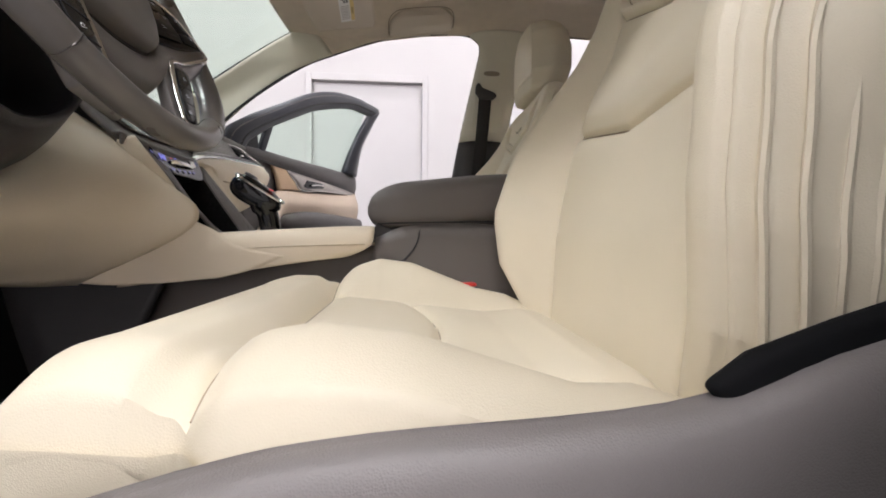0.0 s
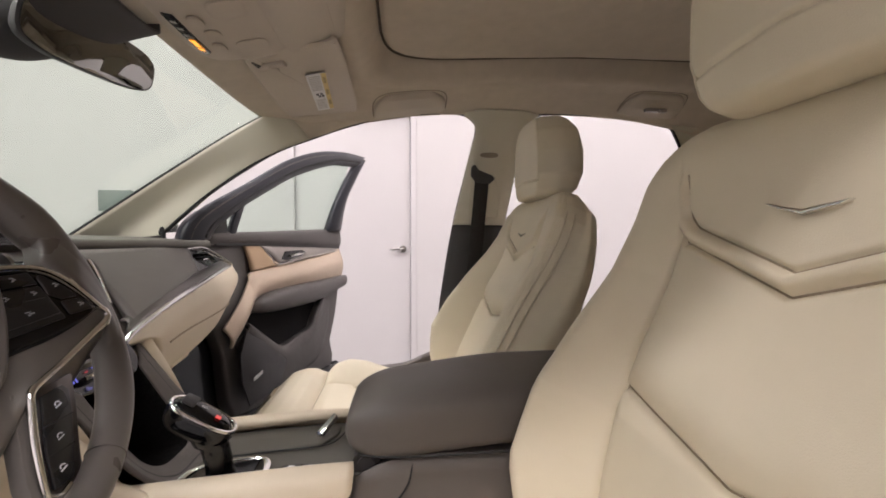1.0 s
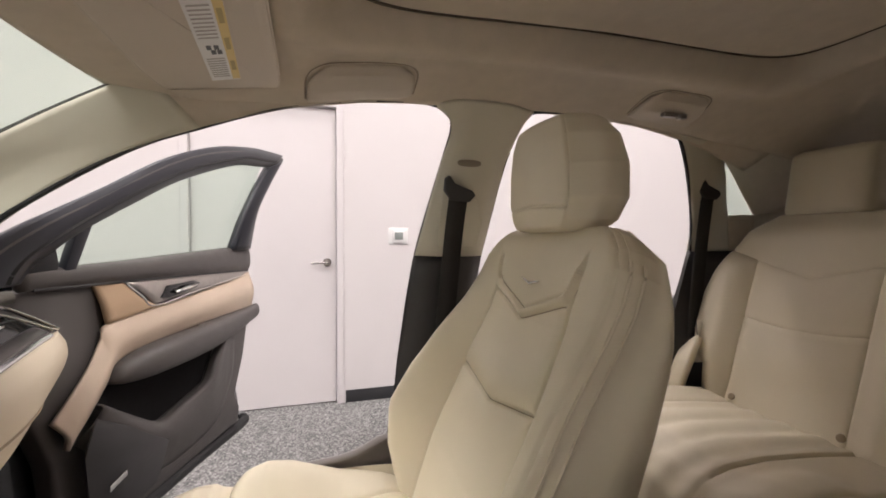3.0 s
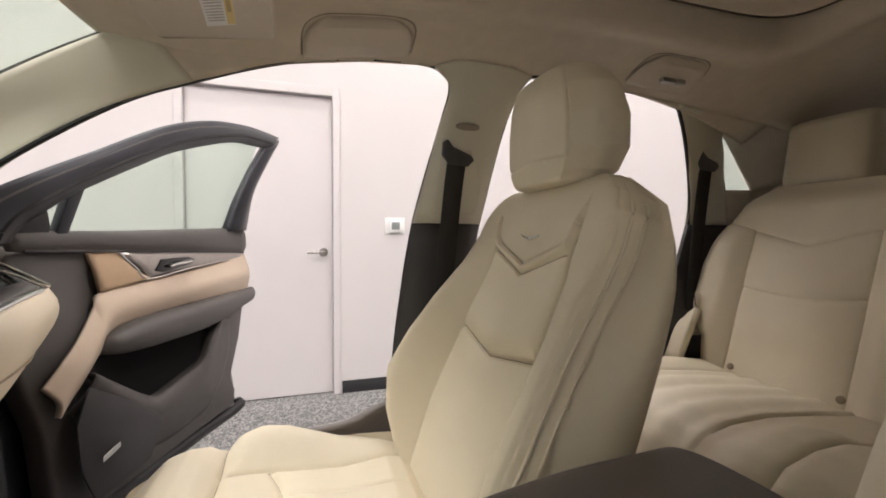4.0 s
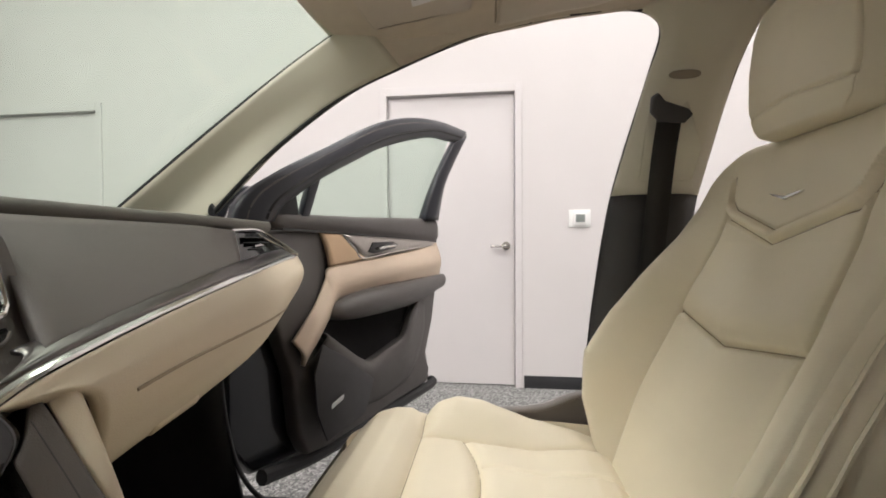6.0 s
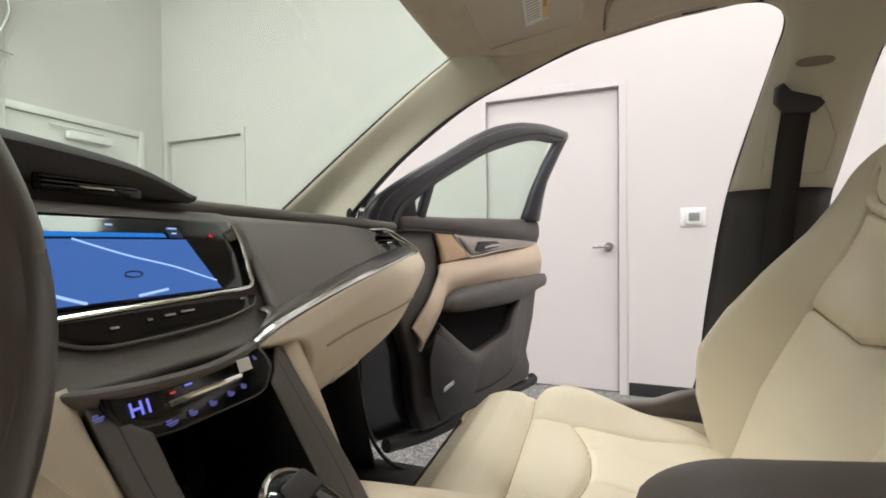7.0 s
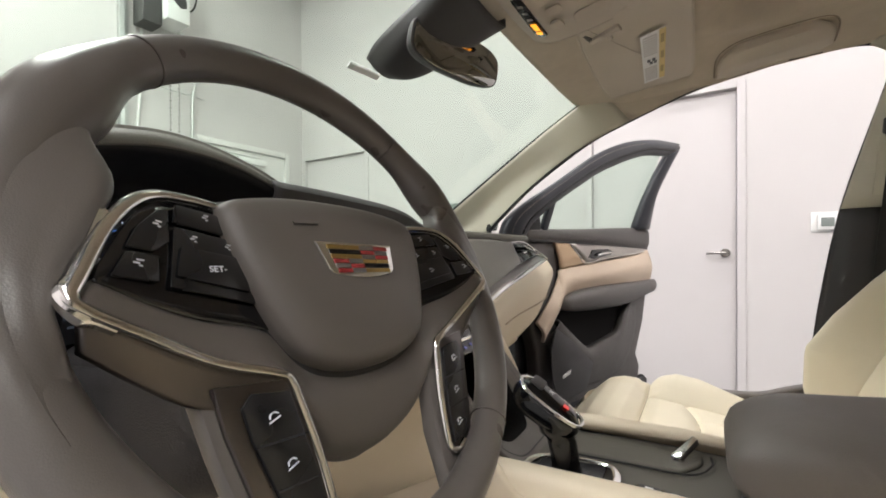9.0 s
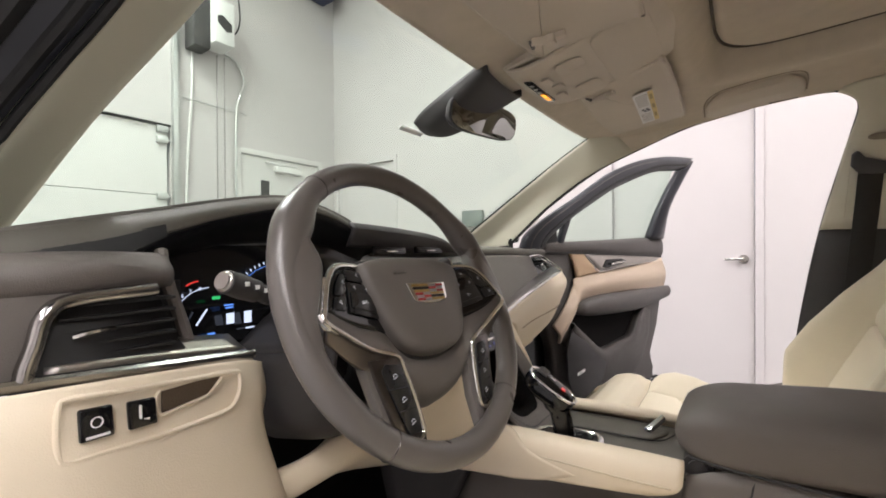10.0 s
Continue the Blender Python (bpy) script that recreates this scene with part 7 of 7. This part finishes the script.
def visor(sg):
    vi = thing("sun_visor", (0.2, YC + sg * 0.3, 1.47), "folded beige sun visor with a warning sticker" if sg > 0 else "folded plain beige sun visor", "sun visor")
    c = [(0.135, 0.118, 1.462), (0.118, 0.36, 1.464), (0.120, 0.50, 1.468), (0.14, 0.515, 1.472), (0.27, 0.508, 1.486), (0.297, 0.485, 1.489), (0.303, 0.30, 1.489), (0.303, 0.105, 1.487), (0.28, 0.098, 1.484), (0.17, 0.104, 1.467)]
    ps = [(x, YC + sg * y, z + 0.002) for x, y, z in c]
    fl = part("flap", slab([tuple(p) for p in spline(ps, 60, True)], (0.004, 0, -0.020), 0.006, 3), ROOF_TRIM, vi)
    part("edge_piping", tube([(x + 0.003, y, z - 0.016) for x, y, z in ps], 0.0022, 6, 120, True), ROOF_TRIM, fl)
    part("pivot_clip", merged(tube([(0.155, YC + sg * 0.165, 1.446), (0.175, YC + sg * 0.155, 1.447), (0.203, YC + sg * 0.148, 1.452)], 0.008, 8, 14), box(0.172, 0.19, YC + sg * 0.155 - 0.008, YC + sg * 0.155 + 0.008, 1.438, 1.452, 0.003)), ROOF_TRIM, vi, "beige visor hinge clip")
    part("visor_arm", tube([(0.140, YC + sg * 0.12, 1.452), (0.155, YC + sg * 0.165, 1.447)], 0.005, 8, 8), GREY, vi)
    if sg > 0:
        o = Vector((0.2265, 1.572, 1.4525))
        ux, uy = Vector((0.0415, -0.007, 0.0055)), Vector((-0.021, 0.246, 0.0035))

        def q(a, b, h=0.0):
            return o + ux * a + uy * b + Vector((0, 0, -h))

        st = part("sticker", slab([q(0, 0), q(1, 0), q(1, 1), q(0, 1)], (0, 0, -0.001), 0), WHITEPL, fl, "white and yellow warning sticker")
        part("yellow_band", slab([q(0.74, 0.0, 0.0012), q(1, 0.0, 0.0012), q(1, 0.98, 0.0012), q(0.74, 0.98, 0.0012)], (0, 0, -0.0006), 0), mat("sticker_yellow", (0.72, 0.56, 0.22), 0.5), st)
        ink = mat("sticker_ink", (0.12, 0.12, 0.13), 0.6)
        for k in range(9):
            part("text_bar", slab([q(0.10, 0.05 + 0.04 * k, 0.0012), q(0.66, 0.05 + 0.04 * k, 0.0012), q(0.66, 0.062 + 0.04 * k, 0.0012), q(0.10, 0.062 + 0.04 * k, 0.0012)], (0, 0, -0.0005), 0), SILVER, st)
            part("text_bar", slab([q(0.10, 0.64 + 0.035 * k, 0.0012), q(0.66, 0.64 + 0.035 * k, 0.0012), q(0.66, 0.65 + 0.035 * k, 0.0012), q(0.10, 0.65 + 0.035 * k, 0.0012)], (0, 0, -0.0005), 0), SILVER, st)
        part("pictogram", merged(*[slab([q(a, b, 0.0012), q(a + 0.14, b, 0.0012), q(a + 0.14, b + 0.05, 0.0012), q(a, b + 0.05, 0.0012)], (0, 0, -0.0006), 0) for a, b in ((0.22, 0.47), (0.44, 0.47), (0.32, 0.53), (0.5, 0.53))]), ink, st)
        for k in range(3):
            part("yellow_text", slab([q(0.80, 0.08 + 0.3 * k, 0.002), q(0.94, 0.08 + 0.3 * k, 0.002), q(0.94, 0.22 + 0.3 * k, 0.002), q(0.80, 0.22 + 0.3 * k, 0.002)], (0, 0, -0.0004), 0), mat("sticker_dark_yellow", (0.45, 0.34, 0.14), 0.6), st)
    return vi


visor(1)
visor(-1)
oc = thing("overhead_console", (0.2, 1.37, 1.48), "beige overhead console with lamps and an amber airbag light", "overhead console")
OY = 1.372
body = part("body", net([[(0.065, OY - 0.09, 1.462), (0.065, OY, 1.460), (0.065, OY + 0.09, 1.462)], [(0.075, OY - 0.10, 1.446), (0.072, OY, 1.442), (0.075, OY + 0.10, 1.446)], [(0.12, OY - 0.105, 1.440), (0.12, OY, 1.436), (0.12, OY + 0.105, 1.440)], [(0.22, OY - 0.115, 1.462), (0.22, OY, 1.458), (0.22, OY + 0.115, 1.462)], [(0.30, OY - 0.115, 1.490), (0.31, OY, 1.488), (0.30, OY + 0.115, 1.490)], [(0.33, OY - 0.10, 1.520), (0.34, OY, 1.520), (0.33, OY + 0.10, 1.520)]], 30, 30), ROOF_TRIM, oc, solid=0.006)
for sg in (-1, 1):
    part("side_cheek", net([[(0.065, OY + sg * 0.09, 1.464), (0.2, OY + sg * 0.118, 1.49), (0.33, OY + sg * 0.10, 1.53)], [(0.075, OY + sg * 0.100, 1.446), (0.2, OY + sg * 0.1165, 1.457), (0.31, OY + sg * 0.113, 1.495)]], 20, 6), ROOF_TRIM, oc, solid=0.006)


def under(x, y, off=0.0):
    return Vector((x, y, float(np.interp(x, [0.075, 0.12, 0.22, 0.30, 0.33], [1.444, 1.437, 1.459, 1.488, 1.518])) - off))


pill = part("indicator_strip", slab([under(x, y, 0.006) for x, y in ((0.088, OY - 0.055), (0.104, OY - 0.055), (0.106, OY + 0.06), (0.100, OY + 0.068), (0.090, OY + 0.066), (0.086, OY + 0.05))], (0, 0, -0.003), 0.001), PIANO, oc, "black strip of warning lights")
amber = glow("amber_light", (1.0, 0.33, 0.02), 1.0)
for y0, y1 in ((0.018, 0.040), (0.046, 0.054)):
    part("amber_light", slab([under(0.091, OY + y0, 0.0095), under(0.100, OY + y0, 0.0095), under(0.100, OY + y1, 0.0095), under(0.092, OY + y1, 0.0095)], (0, 0, -0.0008), 0), amber, pill, "lit amber airbag light")
for y0 in (-0.04, -0.02, 0.0):
    part("grey_mark", slab([under(0.092, OY + y0, 0.0095), under(0.100, OY + y0, 0.0095), under(0.100, OY + y0 + 0.006, 0.0095), under(0.092, OY + y0 + 0.006, 0.0095)], (0, 0, -0.0006), 0), SILVER, pill)
for sg in (-1, 1):
    part("map_lamp", slab([tuple(p) for p in ring(under(0.175, OY + sg * 0.055, 0.006), (1, 0, 0.22), (0, 1, 0), 0.024, 0.022, 24, 4)], (0.001, 0, -0.001), 0.0005), ROOF_TRIM, oc, "flush map lamp lens")
    part("lamp_switch", slab([tuple(p) for p in ring(under(0.128, OY + sg * 0.04, 0.006), (1, 0, 0.1), (0, 1, 0), 0.010, 0.014, 16, 3)], (0, 0, -0.004), 0.001), ROOF_TRIM, oc)
part("roof_switch", slab([tuple(p) for p in ring(under(0.135, OY, 0.006), (1, 0, 0.1), (0, 1, 0), 0.012, 0.012, 16, 3)], (0, 0, -0.002), 0.001), ROOF_TRIM, oc, "flush sunroof switch")
part("tray_door", slab([tuple(p) for p in ring(under(0.262, OY, 0.004), (0.95, 0, 0.32), (0, 1, 0), 0.046, 0.108, 40, 6)], (0.001, 0, -0.003), 0.001), ROOF_TRIM, oc, "closed sunglasses tray")

# grab handles on the roof rail
for nm, x0, x1, y, z, lb in (("grab_handle", 0.345, 0.545, 1.900, 1.512, "folded beige grab handle above the front door"), ("grab_handle", 1.08, 1.26, 1.885, 1.533, "folded beige grab handle with a coat hook")):
    gh = thing(nm, ((x0 + x1) / 2, y, z), lb, "grab handle", "grab handles")

    def on_roof(x, yy, drop):
        return (x, yy, roof_z(x, yy) - drop)

    xm, hw = (x0 + x1) / 2, (x1 - x0) / 2
    rows = []
    for k in range(20):
        v = k / 19
        wide = hw * max(0.03, 1 - v ** 4) ** 0.25
        drop = float(np.interp(v, [0, 0.12, 0.5, 0.9, 1.0], [0.004, 0.016, 0.022, 0.018, 0.002]))
        rows.append([on_roof(xm + wide * u, 1.926 - 0.090 * v, drop * (1 - 0.5 * abs(u) ** 8)) for u in (2 * j / 29 - 1 for j in range(30))])
    part("grip", skin(rows), ROOF_TRIM, gh, solid=0.004)
    # brown tube paints the shadow edge of the handle's recess
    part("recess_shade_line", tube([on_roof(xm + (hw + 0.004) * math.copysign(abs(math.cos(q)) ** 0.45, math.cos(q)), 1.918 - 0.088 * math.sin(q) ** 0.45, 0.004) for q in (math.pi * k / 24 for k in range(25))], 0.0022, 8, 80), RECESS, gh, "brown tube drawn as the shadow edge of the handle recess")
    if x0 > 1:
        part("coat_hook", merged(box(x0 + 0.06, x0 + 0.10, 1.868, 1.882, roof_z(xm, 1.875) - 0.034, roof_z(xm, 1.875) - 0.024, 0.002), box(x0 + 0.105, x0 + 0.125, 1.866, 1.882, roof_z(xm, 1.875) - 0.036, roof_z(xm, 1.875) - 0.024, 0.003)), SILVER, gh, "small coat hook")
whole("roof_button", skin([ring((0.60, 1.885, 1.522 - 0.002 * k), (1, 0, 0), (0, 1, -0.4), r, r, 16) for k, r in ((0, 0.010), (1, 0.009), (2, 0.004))], True, True), ROOF_TRIM, "small round beige trim fastener", "fastener")

# ---- seat belts ----
def belt(name, top, mid, low, w, label):
    t, m, l = (Vector(p) for p in (top, mid, low))
    b = thing(name, t, label, "seat belt", "seat belts")
    part("guide", slab([t + Vector(p) for p in ((-0.034, 0, 0.028), (-0.024, -0.006, 0.036), (-0.012, -0.008, 0.018), (0.030, -0.008, 0.002), (0.040, -0.004, -0.008), (0.024, -0.004, -0.024), (-0.022, -0.004, -0.020), (-0.036, 0, 0.0))], (0, -0.012, -0.003), 0.004, 2), DARK, b, "dark belt guide loop")
    ps = spline([t + Vector((0, -0.004, -0.01)), m, l], 24)
    part("webbing", skin([[p + Vector((-w, 0, 0)), p + Vector((w, -0.002, 0))] for p in ps]), BELT, b, "dark woven webbing", solid=0.003)
    return b


fb = belt("seat_belt", (0.672, 1.991, 1.318), (0.665, 2.015, 1.17), (0.625, 2.02, 0.72), 0.022, "dark seat belt hanging on the centre pillar")
part("height_slider", slab([(0.640, 1.998, 1.36), (0.70, 1.990, 1.36), (0.735, 2.0, 1.25), (0.725, 2.02, 1.19), (0.63, 2.03, 1.19)], (0, -0.006, -0.002), 0.004), PILLAR, fb, "beige belt height slider")
part("slot", slab([tuple(p) for p in ring((0.69, 1.966, 1.379), (1, 0, 0), (0, -0.40, 0.9), 0.028, 0.008, 20, 2.5)], (0, -0.004, -0.002), 0.001), mat("slot_insert", (0.26, 0.22, 0.17), 0.8), fb, "brown slot insert in the pillar trim")
part("button_stop", skin([ring((0.64, 2.008, 0.955), (1, 0, 0), (0, 0, 1), 0.006, 0.006, 12), ring((0.64, 2.0, 0.955), (1, 0, 0), (0, 0, 1), 0.006, 0.006, 12)], True, True), GREY, fb)
rb = belt("seat_belt", (1.452, 2.025, 1.350), (1.455, 2.045, 1.15), (1.40, 2.03, 0.72), 0.022, "dark seat belt hanging on the rear pillar")
part("tongue", slab([(1.405, 2.012, 0.975), (1.43, 2.012, 0.970), (1.425, 2.012, 0.945), (1.435, 2.012, 0.905), (1.425, 2.012, 0.900), (1.41, 2.012, 0.94)], (0, -0.004, 0), 0.001), CHROME, rb, "chrome belt tongue")
for yb, sg in ((YC - 0.165, 1), (YC + 0.165, -1)):
    bk = thing("belt_buckle", (0.50, yb, 0.66), "red and black seat belt buckle beside the console", "buckle")
    part("housing", box(0.492, 0.528, yb - 0.013, yb + 0.013, 0.64, 0.738, 0.005), DARK, bk)
    part("release_button", box(0.496, 0.524, yb - 0.009, yb + 0.009, 0.738, 0.744, 0.003), RED, bk, "red release button")

# ---- rear seat ----
def rear_back(y, z):
    """Front of the rear backrest."""
    x = 1.43 + 0.30 * (z - 0.79)
    c = 1.79 if y > YC else 2 * YC - 1.79
    d = abs(y - c)
    x -= 0.035 * sstep(0.13, 0.19, d) * sstep(1.2, 1.1, z) * (1 if (y - c) * (c - YC) > 0 else 0.6)
    g = math.exp(-((d - 0.137) / 0.005) ** 2) * (1 if z < 1.15 else 0)
    vee = 1.108 + 0.040 * min(1.5, d / 0.137)
    g = max(g, math.exp(-((z - vee) / 0.005) ** 2) * (1 if d < 0.23 else 0))
    if d < 0.137:
        lum = 0.985 + 0.012 * (d / 0.137) ** 2
        g = max(g, 0.8 * math.exp(-((z - lum) / 0.005) ** 2))
        x -= 0.012 * math.exp(-((z - lum - 0.05) / 0.05) ** 2) * (1 - (d / 0.137) ** 2)
        x -= 0.012 * math.exp(-((z - lum + 0.07) / 0.06) ** 2) * (1 - (d / 0.137) ** 2)
    return x + 0.007 * g + 0.03 * sstep(1.20, 1.262, z) ** 2


def rear_half(z):
    return float(np.interp(z, [0.72, 0.80, 0.86, 0.885, 0.95, 1.05, 1.15, 1.22, 1.262], [0.60, 0.62, 0.632, 0.665, 0.685, 0.68, 0.655, 0.62, 0.57]))


rs = thing("bench_seat", (1.45, YC, 0.5), "cream leather rear bench with stitched panels and pleats", "bench seat")
rows = []
for i in range(150):
    z = 0.72 + 0.542 * i / 149
    w = rear_half(z)
    ys = [YC + w * (2 * k / 259 - 1) for k in range(260)]
    row = []
    for y in ys:
        e = max(0.0, 1 - (w - abs(y - YC)) / 0.03)
        row.append((rear_back(y, z) + 0.03 * e * e, y, z))
    rows.append(row)
rows.append([(p[0] + 0.06, p[1], 1.268) for p in rows[-1]])
rows.append([(p[0] + 0.03, p[1], 1.25) for p in rows[-1]])
part("backrest", skin(rows), CREAM, rs, solid=0.03)
for yy in (1.905, 1.664, 2 * YC - 1.905, 2 * YC - 1.664):
    part("tuft_button", skin([ring((rear_back(yy, 0.79) - 0.016 - 0.003 * k, yy, 0.792), (0, 1, 0), (0.28, 0, 0.96), r, r, 14) for k, r in ((0, 0.009), (1, 0.008), (1.4, 0.004))], True, True), mat("button_brown", (0.32, 0.25, 0.17), 0.6, vary=0), rs, "small brown fastener button")


def rear_cushion(x, y):
    c = 1.77 if y > YC else 2 * YC - 1.77
    d = y - c if y > YC else c - y
    z = float(np.interp(x, [0.95, 0.97, 1.0, 1.06, 1.15, 1.3, 1.5], [0.70, 0.755, 0.782, 0.796, 0.797, 0.782, 0.752]))
    z += 0.016 * sstep(0.13, 0.2, d) + 0.02 * sstep(-0.16, -0.23, d) * sstep(1.22, 1.10, x)
    g = math.exp(-((abs(d) - 0.14) / 0.006) ** 2) * sstep(1.0, 1.05, x)
    if abs(d) < 0.14:
        z += 0.003 * math.cos(d * 2 * math.pi / 0.07)
    g = max(g, math.exp(-((d + 0.27) / 0.008) ** 2))
    return z - 0.009 * g


rows = []
for i in range(80):
    x = 0.95 + 0.57 * (i / 79) ** 1.15
    rows.append([(x, y, rear_cushion(x, y) - 0.03 * max(0.0, 1 - (0.64 - abs(y - YC)) / 0.03) ** 2) for y in (YC - 0.64 + 1.28 * k / 239 for k in range(240))])
rows.insert(0, [(0.965, p[1], 0.62) for p in rows[0]])
part("cushion", skin(rows), CREAM, rs, solid=0.02)
part("side_bolster", net([[(1.33, 1.985, 0.79), (1.37, 1.985, 0.88), (1.41, 2.0, 0.93)], [(1.33, 2.03, 0.79), (1.37, 2.03, 0.87), (1.41, 2.03, 0.9)], [(1.45, 2.03, 0.76), (1.46, 2.03, 0.85), (1.47, 2.03, 0.9)]], 12, 10), CREAM, rs, solid=0.02)
part("seat_riser", box(0.97, 1.45, YC - 0.6, YC + 0.6, 0.42, 0.66, 0.02), DARK, rs, "dark base under the bench")
for cy in (1.832, 2 * YC - 1.832):
    rr = []
    for i in range(30):
        s = i / 29
        e = min(1.0, s / 0.12, (1 - s) / 0.12)
        e = math.sqrt(max(0.0, 1 - (1 - e) ** 2))
        rr.append(ring((1.655 + 0.03 * s, cy, 1.272 + 0.178 * s), (1, 0, 0), (0, 1, 0), 0.056 * (0.7 + 0.3 * e), 0.098 * (0.9 + 0.1 * e), 72, 3.6))
    part("headrest", skin(rr, True, True), CREAM, rs)
